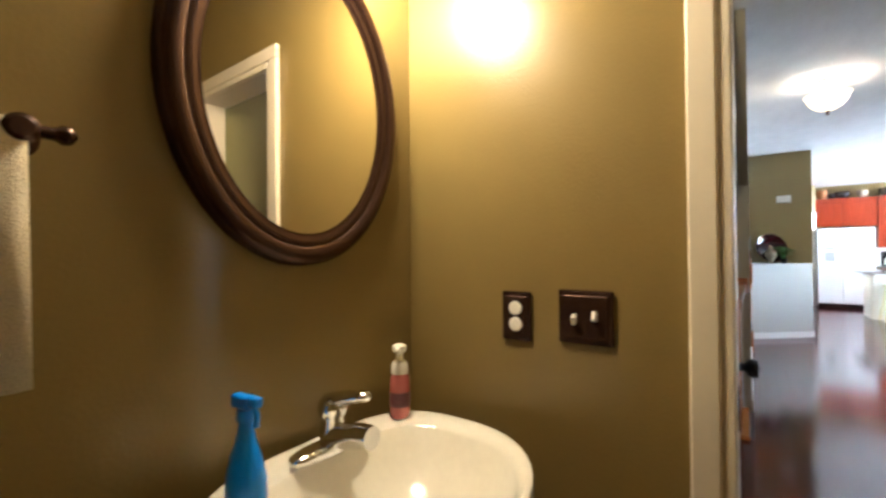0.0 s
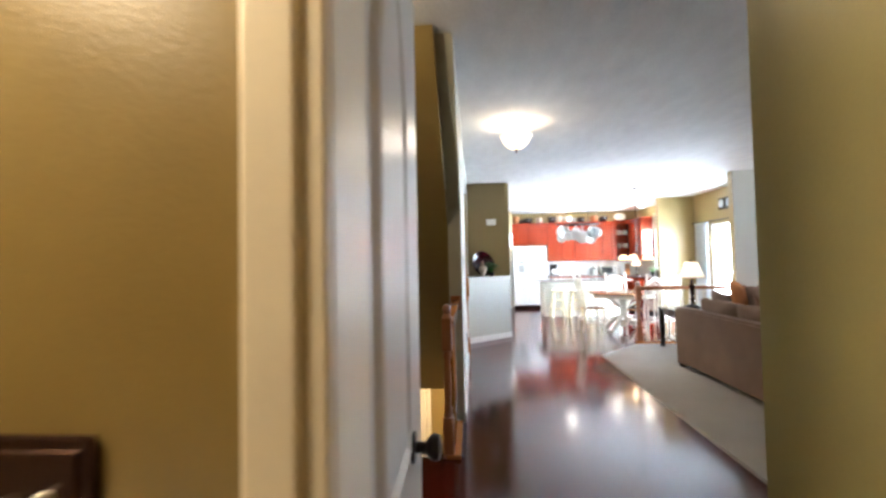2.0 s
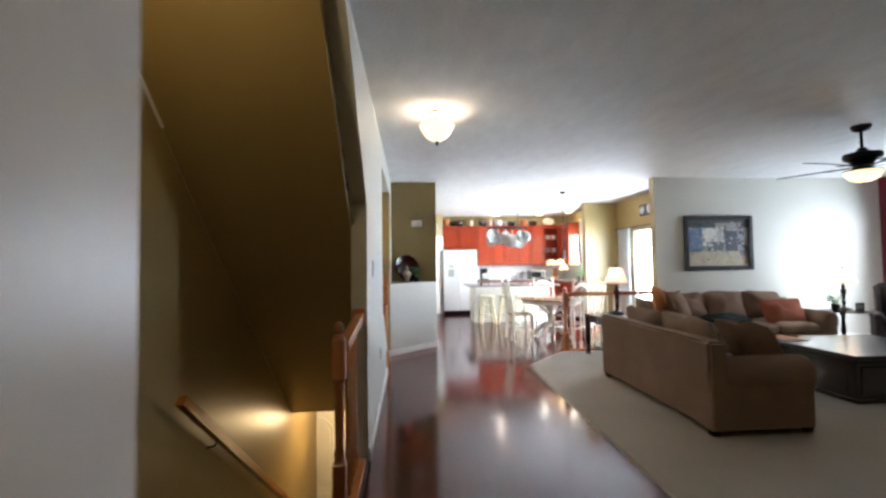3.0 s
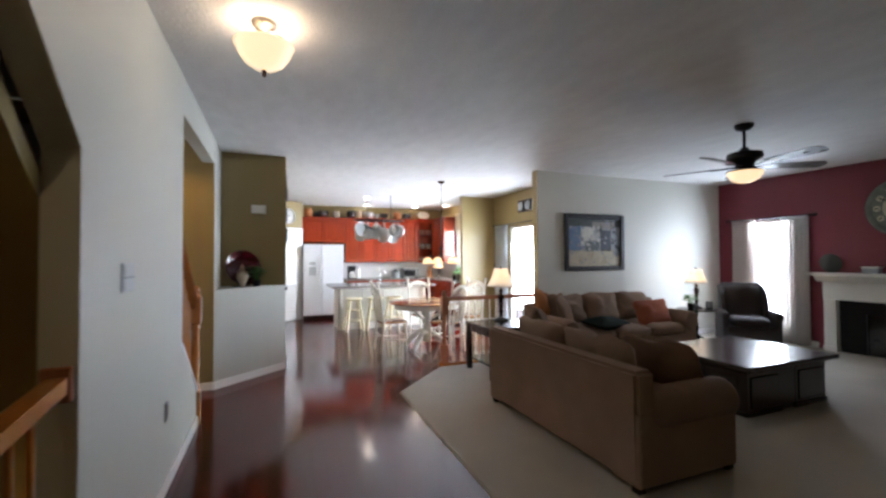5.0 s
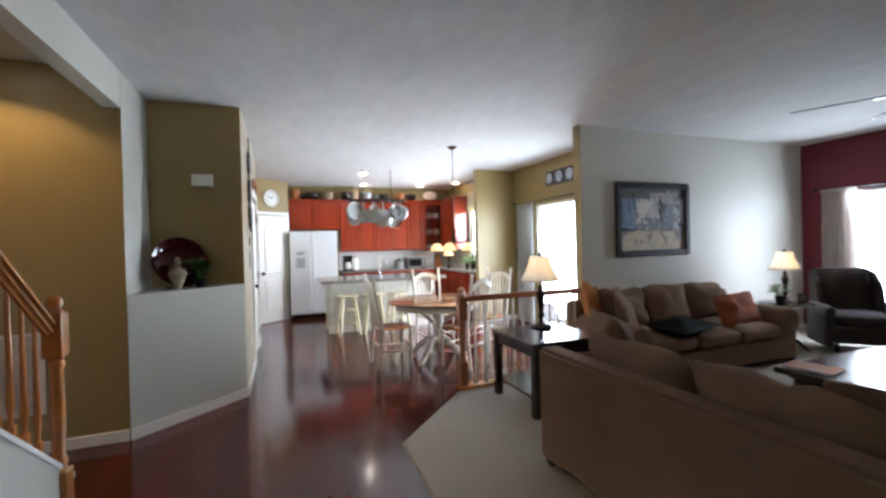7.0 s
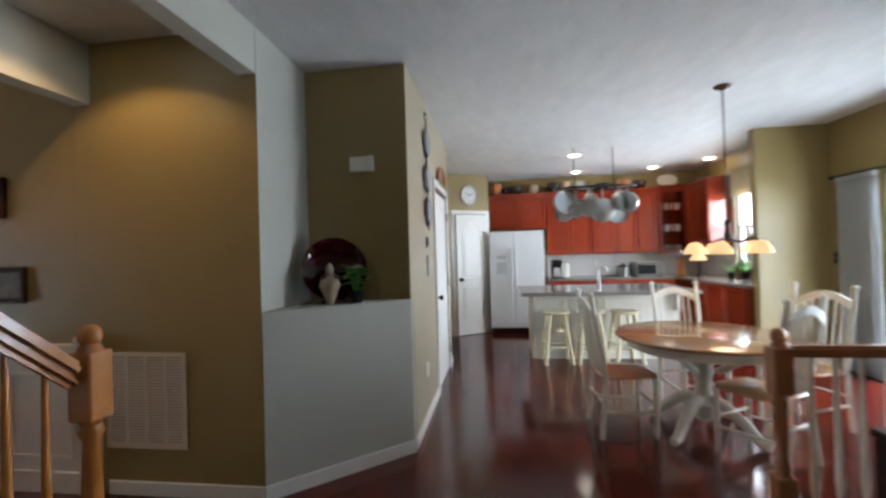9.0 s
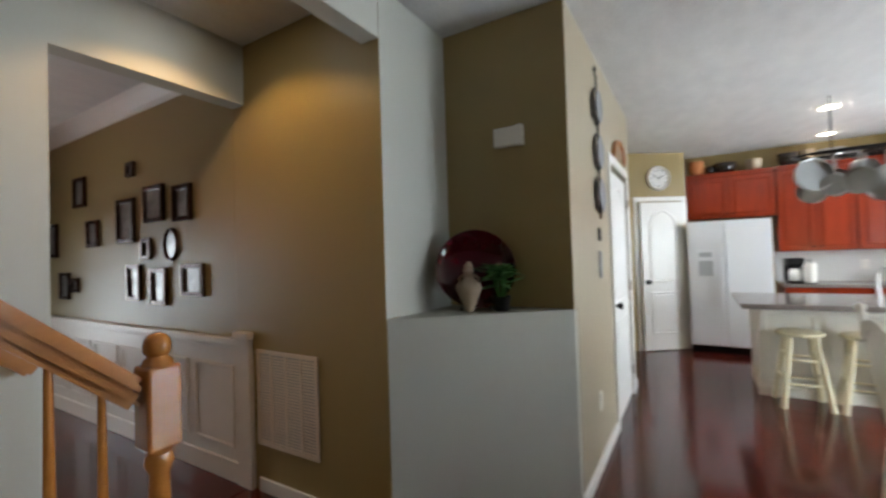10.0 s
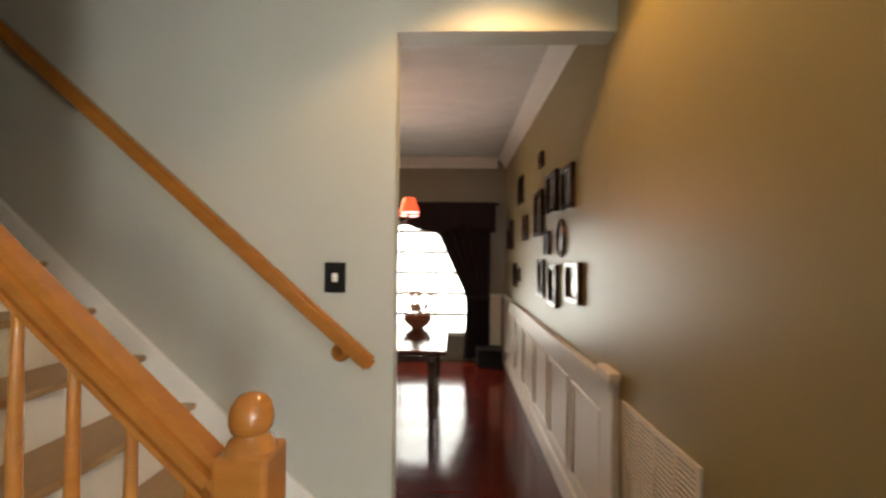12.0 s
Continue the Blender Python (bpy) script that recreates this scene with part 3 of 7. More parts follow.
# pantry door on the diagonal wall
ang = math.degrees(math.atan2(0.50, 0.71))
panel_door("door_3", "closed white moulded pantry door with a dark knob", 0.62, 2.03, (0.868 + 0.012, 12.062 - 0.017, 0.010), 180 + ang)
dv = Vector((0.71, 0.50, 0)).normalized()
nv = Vector((dv.y, -dv.x, 0))
bm = bmesh.new()
o = Vector((0.22, 11.62, 0))
for s0, s1, z0, z1 in ((0.105, 0.165, 0, 2.06), (0.80, 0.86, 0, 2.06), (0.105, 0.86, 2.062, 2.12)):
    prism(bm, [tuple((o + dv * s + nv * k)[:2]) for s, k in ((s0, 0.002), (s1, 0.002), (s1, 0.020), (s0, 0.020))], "z", z0, z1)
structure("door_frame_pantry", bm, TRIM, "white painted pantry door casing", "trim")


# ---- windows ----
def window(name, label, axis_x, y0, y1, z0, z1, depth0, depth1, rails=1, stiles=1, inside=-1):
    """A window in a wall across x, with frame, sashes, panes and sill."""
    t = thing(name, label, "window", kind="structure")
    f = 0.045
    part("window_frame", boxes((depth0, depth1, y0, y0 + f, z0, z1), (depth0, depth1, y1 - f, y1, z0, z1), (depth0, depth1, y0 + f, y1 - f, z1 - f, z1), (depth0, depth1, y0 + f, y1 - f, z0, z0 + f), bevel=0.003), TRIM, t)
    xm = (depth0 + depth1) / 2
    for i in range(1, rails + 1):
        z = z0 + (z1 - z0) * i / (rails + 1)
        part("rail", one(xm - 0.015, xm + 0.015, y0 + f, y1 - f, z - 0.020, z + 0.020, bevel=0.003), TRIM, t)
    for i in range(1, stiles + 1):
        y = y0 + (y1 - y0) * i / (stiles + 1)
        part("stile", one(xm - 0.0155, xm + 0.0155, y - 0.014, y + 0.014, z0 + f, z1 - f, bevel=0.003), TRIM, t)
    g = part("pane", one(xm - 0.003, xm + 0.003, y0 + f, y1 - f, z0 + f, z1 - f), GLASS, t)
    g.visible_shadow = False
    return t


window("window_1", "white double-hung kitchen window", 4.62, 10.45, 11.45, 1.10, 2.20, 4.65, 4.72, rails=1, stiles=0)
window("window_2", "tall white living room window", 8.06, 5.97, 6.53, 0.30, 2.02, 8.09, 8.16, rails=1, stiles=0)
window("window_3", "white dining room window with muntins", -5.30, 5.05, 6.50, 0.32, 2.02, -5.40, -5.33, rails=5, stiles=2)
window("window_4", "white sliding glass patio door", 4.84, 7.55, 9.30, 0.0, 2.05, 4.86, 4.93, rails=0, stiles=1)
structure("trim_kitchen_window", boxes((4.604, 4.62, 10.38, 10.45, 1.04, 2.26), (4.604, 4.62, 11.45, 11.50, 1.04, 2.26), (4.604, 4.62, 10.45, 11.45, 2.20, 2.26), (4.57, 4.62, 10.36, 11.50, 1.05, 1.10), bevel=0.004), TRIM, "white window casing and sill", "trim")


def curtain(name, label, x, y0, y1, z0, z1, material, waves=7, amp=0.03, gather=0.0, seed=1):
    """A hanging curtain in folds, across y, with a heading."""
    rnd = random.Random(seed)
    ph = [rnd.uniform(-0.5, 0.5) for _ in range(waves + 2)]
    bm = bmesh.new()
    nu, nz = waves * 8, 14
    front = []
    for k in range(nz + 1):
        v = k / nz
        row = []
        for i in range(nu + 1):
            u = i / nu
            w = u * waves
            y = y0 + (y1 - y0) * u + gather * (0.5 - u) * math.sin(math.pi * v) * (y1 - y0)
            a = amp * (0.55 + 0.45 * (1 - v)) * math.sin(2 * math.pi * w + ph[int(w)] * 0.8 + 0.6 * v)
            row.append(bm.verts.new((x + a, y, z0 + (z1 - z0) * v)))
        front.append(row)
    for r0, r1 in zip(front, front[1:]):
        for i in range(nu):
            bm.faces.new((r0[i], r0[i + 1], r1[i + 1], r1[i])).smooth = True
    t = thing(name, label, "curtain")
    ob = part("cloth", bm, material, t)
    ob.modifiers.new("thickness", "SOLIDIFY").thickness = 0.004
    part("heading", one(x - amp, x + amp, min(y0, y1), max(y0, y1), z1 - 0.03, z1 + 0.02, bevel=0.01), material, t)
    return t


def curtain_rod(x, y0, y1, z, label, wall_x):
    t = thing("curtain_rod", label, "curtain rod")
    part("rod", tube(bmesh.new(), [(x, y0, z), (x, y1, z)], 0.011), BLACK, t)
    for y, s in ((y0, -1), (y1, 1)):
        part("finial", lathe(bmesh.new(), [(0.004, 0), (0.020, 0.012 * s), (0.026, 0.03 * s), (0.016, 0.05 * s), (0.003, 0.06 * s)], (x, y, z), 12, "y"), BLACK, t)
        part("bracket", tube(bmesh.new(), [(wall_x, y - s * 0.06, z), (x, y - s * 0.06, z)], 0.008, 6), BLACK, t)
    return t


curtain("curtain", "sheer white curtain gathered beside the patio door", 4.775, 9.30, 9.78, 0.02, 2.07, CURTAIN, 8, 0.028, seed=1)
curtain("curtain", "sheer white curtain gathered beside the patio door", 4.775, 7.56, 8.17, 0.02, 2.07, CURTAIN, 8, 0.028, seed=2)
curtain_rod(4.775, 7.34, 9.83, 2.10, "black curtain rod above the patio door", 4.84)
curtain("curtain", "grey linen curtain panel beside the tall window", 8.0, 6.45, 6.84, 0.03, 2.03, GREYCURT, 6, 0.03, seed=3)
curtain("curtain", "grey linen curtain panel beside the tall window", 8.0, 5.68, 6.06, 0.03, 2.03, GREYCURT, 6, 0.03, seed=4)
curtain_rod(8.0, 5.62, 6.90, 2.05, "black curtain rod above the living room window", 8.06)
VALANCE = cloth_mat("cream_valance", (0.70, 0.62, 0.45), 0.4)
curtain("window_valance", "cream gathered valance over the kitchen window", 4.575, 10.38, 11.49, 2.10, 2.50, VALANCE, 12, 0.018, seed=5)

# ---- powder room ----


def oval_mirror():
    t = thing("mirror", "oval mirror in a dark bronze moulded frame", "mirror", (-1.108, 0.04, 1.632))
    bm = bmesh.new()
    n = 64
    prof = [(0.000, 0.000), (0.022, 0.002), (0.034, 0.014), (0.036, 0.028), (0.032, 0.042), (0.027, 0.047), (0.029, 0.056), (0.027, 0.064), (0.023, 0.070), (0.023, 0.078), (0.000, 0.078)]
    rings = []
    for i in range(n):
        a = 2 * math.pi * i / n
        rings.append([bm.verts.new((q, (0.294 - 0.92 * k) * math.cos(a), (0.379 - 0.92 * k) * math.sin(a))) for q, k in prof])
    for i in range(n):
        r0, r1 = rings[i], rings[(i + 1) % n]
        for j in range(len(prof) - 1):
            bm.faces.new((r0[j], r0[j + 1], r1[j + 1], r1[j])).smooth = True
    part("frame", bm, BRONZE, t)
    bm = bmesh.new()
    lathe(bm, [(1.0, 0.010), (1.0, 0.022)], (0, 0, 0), 64, "x", 0.2235, 0.3085)
    part("mirror_glass", bm, MIRROR, t)
    return t


oval_mirror()


def pedestal_sink():
    t = thing("pedestal_sink", "white ceramic pedestal sink against the wall", "sink", (-0.845, 0.04, 0.017))
    # local x runs out from the wall, y along it
    def outline(k, z):
        pts = []
        for i in range(48):
            a = 2 * math.pi * i / 48
            c, s = math.cos(a), math.sin(a)
            e = 3.2 if c < 0 else 2.1
            r = (abs(c) ** e + abs(s) ** e) ** (-1 / e)
            pts.append((0.235 * k * r * c * (1 if c < 0 else 1.12), 0.30 * k * r * s, z))
        return pts
    bm = bmesh.new()
    levels = [(0.50, 0.66), (0.80, 0.70), (0.94, 0.76), (0.985, 0.815), (1.0, 0.838), (0.99, 0.850), (0.95, 0.853)]
    rows_ = [[bm.verts.new(p) for p in outline(k, z)] for k, z in levels]
    inner = []
    for k, z in ((0.80, 0.848), (0.77, 0.838), (0.70, 0.79), (0.52, 0.735), (0.20, 0.715)):
        inner.append([bm.verts.new((x * k + 0.035, y * k, z)) for x, y, _ in outline(1.0, 0)])
    rows_ += inner
    for r0, r1 in zip(rows_, rows_[1:]):
        for i in range(48):
            bm.faces.new((r0[i], r0[(i + 1) % 48], r1[(i + 1) % 48], r1[i])).smooth = True
    bm.faces.new(rows_[-1])
    bm.faces.new(rows_[0])
    part("basin", bm, CERAMIC, t)
    part("pedestal", lathe(bmesh.new(), [(0.13, -0.017), (0.13, 0.03), (0.10, 0.08), (0.085, 0.3), (0.09, 0.55), (0.12, 0.68)], (-0.06, 0, 0), 24), CERAMIC, t)
    part("drain", lathe(bmesh.new(), [(0.022, 0.716), (0.022, 0.720), (0.012, 0.721)], (0.035, 0, 0), 16), CHROME, t, "chrome drain")
    return t


pedestal_sink()


def faucet():
    t = thing("faucet", "chrome single-lever faucet on the sink", "faucet", (-1.0, 0.04, 0.866))
    bm = bmesh.new()
    cushion(bm, 0, 0, 0.012, 0.055, 0.20, 0.030, p=3, q=3, lump=0)
    part("base_plate", bm, CHROME, t)
    bm = bmesh.new()
    lathe(bm, [(0.027, 0.0), (0.026, 0.03), (0.022, 0.055), (0.023, 0.07)], (0, 0, 0.01), 20)
    part("body", bm, CHROME, t)
    part("spout", tube(bmesh.new(), [(0.0, 0, 0.030), (0.05, 0, 0.044), (0.09, 0, 0.054), (0.118, 0, 0.056)], 0.027, 16, 0.022), CHROME, t)
    bm = bmesh.new()
    lathe(bm, [(0.026, -0.004), (0.031, 0.010), (0.028, 0.026), (0.016, 0.036), (0.004, 0.039)], (0, 0, 0.080), 24)
    tube(bm, [(-0.012, -0.004, 0.100), (0.035, 0.006, 0.116), (0.072, 0.012, 0.124)], 0.019, 12, 0.012)
    cushion(bm, 0.078, 0.013, 0.126, 0.036, 0.030, 0.022, p=2, lump=0)
    part("lever", bm, CHROME, t)
    return t


faucet()


def spray_bottle():
    t = thing("spray_bottle", "blue plastic spray bottle on the sink", "bottle", (-0.985, -0.155, 0.858), 35)
    part("bottle", lathe(bmesh.new(), [(0.044, 0), (0.047, 0.01), (0.045, 0.05), (0.037, 0.085), (0.026, 0.115), (0.018, 0.145), (0.016, 0.165)], (0, 0, 0), 24, sy=0.78), BLUEPL, t)
    bm = bmesh.new()
    lathe(bm, [(0.017, 0.163), (0.019, 0.168), (0.016, 0.185)], (0, 0, 0), 18)
    box(bm, -0.017, 0.035, -0.013, 0.013, 0.185, 0.212, bevel=0.006, seg=2)
    box(bm, -0.045, -0.012, -0.010, 0.010, 0.192, 0.214, bevel=0.006, seg=2)
    part("spray_head", bm, BLUEPL, t)
    part("trigger", tube(bmesh.new(), [(-0.028, 0, 0.195), (-0.036, 0, 0.178), (-0.032, 0, 0.155)], 0.006, 8), BLUEPL, t)
    bm = bmesh.new()
    lathe(bm, [(0.02, 0.0), (0.02, 0.002)], (0, 0, 0), 18, "x")
    lab = part("label_patch", bm, WHITEPL, t, "small round white label")
    lab.matrix_local = pose(0.033, -0.034, 0.045, 0, 8, -52)
    t.rotation_euler[2] = radians(185)
    t.scale = (0.84, 0.84, 0.86)
    return t


spray_bottle()


def soap_bottle():
    t = thing("soap_bottle", "pink foaming hand soap bottle with white pump", "bottle", (-1.005, 0.255, 0.870))
    part("bottle", lathe(bmesh.new(), [(0.023, 0), (0.026, 0.006), (0.026, 0.07), (0.024, 0.098), (0.018, 0.11)], (0, 0, 0), 24), PINKSOAP, t)
    part("label_band", lathe(bmesh.new(), [(0.0264, 0.028), (0.0266, 0.030), (0.0266, 0.062), (0.0264, 0.064)], (0, 0, 0), 24), mat("dark_label", (0.12, 0.03, 0.04), 0.4, var=0.5, scale=60), t, "dark printed label")
    bm = lathe(bmesh.new(), [(0.021, 0.108), (0.021, 0.128), (0.016, 0.138), (0.009, 0.140), (0.009, 0.158), (0.017, 0.162), (0.018, 0.176), (0.012, 0.180)], (0, 0, 0), 20)
    box(bm, -0.005, 0.032, -0.007, 0.007, 0.164, 0.176, bevel=0.003)
    part("pump", bm, WHITEPL, t, "white plastic pump")
    t.rotation_euler[2] = radians(-60)
    return t


soap_bottle()


def towel_bar():
    t = thing("towel_bar", "dark bronze towel bar on the wall", "towel bar")
    part("bar", tube(bmesh.new(), [(-1.045, -0.385, 1.445), (-1.045, -1.03, 1.445)], 0.009, 12), BRONZE, t)
    for y in (-0.42, -0.995):
        part("post", lathe(bmesh.new(), [(0.028, 0.0), (0.030, 0.006), (0.018, 0.014), (0.014, 0.035), (0.019, 0.055), (0.019, 0.075), (0.012, 0.082)], (-1.11, y, 1.445), 20, "x"), BRONZE, t)
    part("finial", lathe(bmesh.new(), [(0.009, 0), (0.014, 0.008), (0.012, 0.018), (0.004, 0.024)], (-1.045, -0.387, 1.445), 12, "y"), BRONZE, t)
    return t


towel_bar()


def towel():
    bm = bmesh.new()
    pts = [(-1.030, 1.11), (-1.032, 1.33), (-1.034, 1.440), (-1.040, 1.458), (-1.050, 1.458), (-1.056, 1.440), (-1.058, 1.23)]
    rows_ = []
    for i in range(21):
        y = -0.414 - 0.36 * i / 20
        w = 0.004 * math.sin(i * 1.1)
        rows_.append([bm.verts.new((x + w * (1.45 - z) * 3, y + 0.012 * (1.4 - z) * (1 if i == 0 else 0), z)) for x, z in pts])
    for r0, r1 in zip(rows_, rows_[1:]):
        for j in range(len(pts) - 1):
            bm.faces.new((r0[j], r0[j + 1], r1[j + 1], r1[j])).smooth = True
    ob = solid("towel", bm, TOWEL, "ivory terry towel folded over the bar", "towel")
    ob.modifiers.new("thickness", "SOLIDIFY").thickness = 0.010
    return ob


towel()


def wall_plate(name, label, centre, normal, w, h, kind_of, plate_material, insert_material):
    """A cover plate on a wall; local x runs along the wall, y into the room."""
    rz = {"-y": 180, "+x": -90, "+y": 0, "-x": 90}[normal]
    t = thing(name, label, "outlet" if kind_of == "outlet" else "light switch", centre, rz)
    bm = one(-w / 2, w / 2, 0.0, 0.007, -h / 2, h / 2, bevel=0.004, seg=2)
    box(bm, -w / 2 + 0.012, w / 2 - 0.012, 0.006, 0.010, -h / 2 + 0.012, h / 2 - 0.012, bevel=0.002)
    part("cover_plate", bm, plate_material, t)
    if kind_of == "outlet":
        for z in (-0.020, 0.020):
            part("receptacle", lathe(bmesh.new(), [(0.0175, 0.009), (0.0175, 0.0125), (0.015, 0.0135)], (0, 0, z), 20, "y"), insert_material, t)
    elif kind_of == "toggles":
        for x in (-0.023, 0.023):
            tg = part("toggle", one(-0.005, 0.005, 0.008, 0.024, -0.011, 0.011, bevel=0.002), insert_material, t)
            tg.matrix_local = pose(x, 0, 0, 18 if x < 0 else -18, 0, 0)
    else:
        part("rocker", one(-0.012, 0.012, 0.009, 0.013, -0.018, 0.018, bevel=0.002), insert_material, t)
    return t


wall_plate("light_switch", "double toggle switch in dark bronze plate", (-0.589, 0.4235, 1.131), "-y", 0.124, 0.122, "toggles", BRONZE, WHITEPL)
wall_plate("outlet", "white outlet in dark bronze plate", (-0.760, 0.4235, 1.121), "-y", 0.078, 0.122, "outlet", BRONZE, WHITEPL)
wall_plate("light_switch", "square black dimmer switch on the stair wall", (-1.3795, 5.77, 1.315), "+x", 0.09, 0.128, "rocker", BLACK, WHITEPL)
wall_plate("outlet", "grey outlet low on the hall wall", (-0.2895, 4.82, 0.485), "+x", 0.07, 0.115, "outlet", GREYPL, STEEL)
wall_plate("outlet", "white outlet low on the olive wall", (0.4555, 8.17, 0.42), "+x", 0.07, 0.115, "outlet", WHITEPL, WHITEPL)
wall_plate("light_switch", "black switch beside the patio door", (4.8395, 9.91, 1.21), "-x", 0.075, 0.13, "rocker", BLACK, GREYPL)
wall_plate("outlet", "dark outlet on the kitchen backsplash", (2.85, 12.6125, 1.12), "-y", 0.075, 0.12, "outlet", WHITEPL, WHITEPL)


def vanity_light():
    t = thing("vanity_light", "bronze vanity light above the mirror", "wall lamp")
    part("back_plate", one(-1.109, -1.09, -0.12, 0.30, 2.20, 2.28, bevel=0.006), BRONZE, t)
    for y in (-0.06, 0.09, 0.24):
        part("arm", tube(bmesh.new(), [(-1.09, y, 2.24), (-1.0, y, 2.26), (-0.98, y, 2.23)], 0.008), BRONZE, t)
        part("shade", lathe(bmesh.new(), [(0.02, 2.23), (0.035, 2.21), (0.055, 2.15), (0.052, 2.15), (0.03, 2.205)], (-0.98, y, 0), 20), LAMPGLASS, t, "frosted glass bell shade")
    return t


vanity_light()

# ---- hall ----


def hall_sensor():
    t = thing("intercom_panel", "grey plastic intercom panel on the hall wall", "intercom", (-0.2895, 4.07, 1.335))
    part("back_plate", one(0, 0.006, -0.085, 0.085, -0.066, 0.066, bevel=0.002), INTERCOM, t)
    part("speaker_half", one(0.006, 0.010, -0.07, 0.07, 0.006, 0.058, bevel=0.0015), INTERCOM, t)
    part("button_half", one(0.006, 0.010, -0.07, 0.07, -0.058, -0.006, bevel=0.0015), INTERCOM, t)
    part("display_strip", one(0.006, 0.009, -0.068, 0.068, -0.005, 0.005), GREYPL, t, "dark grey strip")
    return t


hall_sensor()


def flush_lamp():
    t = thing("ceiling_lamp", "semi-flush ceiling lamp with frosted glass bowl", "ceiling lamp", (0.268, 4.32, H))
    part("canopy", lathe(bmesh.new(), [(0.070, 0), (0.070, -0.012), (0.055, -0.030), (0.020, -0.04), (0.012, -0.05)], (0, 0, 0), 28), NICKEL, t, "dull nickel canopy")
    part("stem", tube(bmesh.new(), [(0, 0, -0.04), (0, 0, -0.27)], 0.007), NICKEL, t)
    bm = lathe(bmesh.new(), [(0.012, -0.268), (0.06, -0.255), (0.105, -0.225), (0.135, -0.180), (0.150, -0.140), (0.158, -0.132), (0.154, -0.128), (0.130, -0.172), (0.10, -0.215), (0.055, -0.245), (0.012, -0.258)], (0, 0, 0), 36)
    g = part("glass_bowl", bm, LAMPGLASS, t, "glowing frosted glass bowl")
    g.visible_shadow = False
    part("finial", lathe(bmesh.new(), [(0.012, -0.266), (0.016, -0.275), (0.010, -0.29), (0.014, -0.298), (0.003, -0.31)], (0, 0, 0), 14), BRONZE, t)
    for k in range(3):
        a = radians(20 + 120 * k)
        c, s = math.cos(a), math.sin(a)
        part("arm", tube(bmesh.new(), [(0.03 * c, 0.03 * s, -0.035), (0.10 * c, 0.10 * s, -0.05), (0.135 * c, 0.135 * s, -0.085), (0.150 * c, 0.150 * s, -0.132)], 0.006), NICKEL, t)
    return t


flush_lamp()


def newel_profile(bm, x, y, z0, z1, w, cap=0.06):
    """A square newel with turned neck and ball top."""
    top = z1 - 0.17
    box(bm, x - w / 2, x + w / 2, y - w / 2, y + w / 2, z0, z0 + 0.28, bevel=0.006)
    lathe(bm, [(w * 0.46, z0 + 0.28), (w * 0.36, z0 + 0.30), (w * 0.44, z0 + 0.33), (w * 0.30, z0 + 0.36), (w * 0.38, z0 + 0.55), (w * 0.30, top - 0.22), (w * 0.44, top - 0.19), (w * 0.36, top - 0.165), (w * 0.46, top - 0.15)], (x, y, 0), 18)
    box(bm, x - w / 2, x + w / 2, y - w / 2, y + w / 2, top - 0.15, top + 0.08, bevel=0.008, seg=2)
    lathe(bm, [(w * 0.47, top + 0.078), (w * 0.40, top + 0.094), (w * 0.31, top + 0.102), (w * 0.30, top + 0.106), (w * 0.36, top + 0.110), (w * 0.405, top + 0.122), (w * 0.405, top + 0.136), (w * 0.36, top + 0.152), (w * 0.25, top + 0.164), (w * 0.10, top + 0.1695), (0.004, z1)], (x, y, 0), 20)
    return bm


def baluster(bm, x, y, z0, z1, r=0.015):
    h = z1 - z0
    box(bm, x - r, x + r, y - r, y + r, z0, z0 + 0.10)
    lathe(bm, [(r * 0.9, z0 + 0.10), (r * 0.6, z0 + 0.13), (r * 1.15, z0 + 0.20), (r * 0.95, z0 + 0.4 * h), (r * 0.6, z1 - 0.02), (r * 0.6, z1)], (x, y, 0), 10)
    return bm


# guard rail of the cellar stairs
t = thing("cellar_guard_rail", "oak newel and handrail at the cellar stairs", "handrail")
part("newel", newel_profile(bmesh.new(), -0.385, 2.98, 0, 1.05, 0.072), OAKRED, t)
part("handrail", bar(bmesh.new(), (-0.37, 3.02, 0.90), (-0.34, 3.56, 1.0), 0.06, 0.055), OAK, t)
part("rosette", one(-0.39, -0.30, 3.555, 3.578, 0.94, 1.06, bevel=0.006), OAKRED, t)
part("shoe", one(-0.40, -0.30, 2.94, 3.579, 0.0, 0.03, bevel=0.004), OAK, t)
for y in (3.12, 3.23, 3.34, 3.45):
    part("baluster", baluster(bmesh.new(), -0.36, y, 0.03, 0.90 + (y - 3.02) * 0.18), OAK, t)

# cellar: steps, wall handrail, lamp, door
t = thing("cellar_stairs", "carpeted steps down to the cellar", "stairs", kind="structure")
for i in range(13):
    part("step", one(-1.378, -0.402, 3.02 + 0.235 * i, 3.02 + 0.235 * (i + 1) + 0.02, -0.20 * (i + 1) - 0.20, -0.20 * (i + 1), bevel=0.008), CARPET, t)
part("nosing", one(-1.378, -0.402, 2.98, 3.045, -0.030, 0.0035, bevel=0.008), FLOORM, t, "dark cherry nosing at the top step")
t = thing("cellar_handrail", "oak handrail on the cellar wall", "handrail")
part("rail", bar(bmesh.new(), (-1.31, 3.15, 0.60), (-1.31, 6.1, -1.82), 0.045, 0.06), OAK, t)
for y, z in ((3.6, 0.20), (5.4, -1.28)):
    part("bracket", tube(bmesh.new(), [(-1.379, y, z - 0.06), (-1.32, y, z - 0.05), (-1.31, y, z)], 0.008, 6), BRONZE, t)
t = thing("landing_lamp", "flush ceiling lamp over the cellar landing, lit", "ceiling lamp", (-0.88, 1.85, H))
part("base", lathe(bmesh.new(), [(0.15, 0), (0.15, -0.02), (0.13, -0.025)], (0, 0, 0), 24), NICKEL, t)
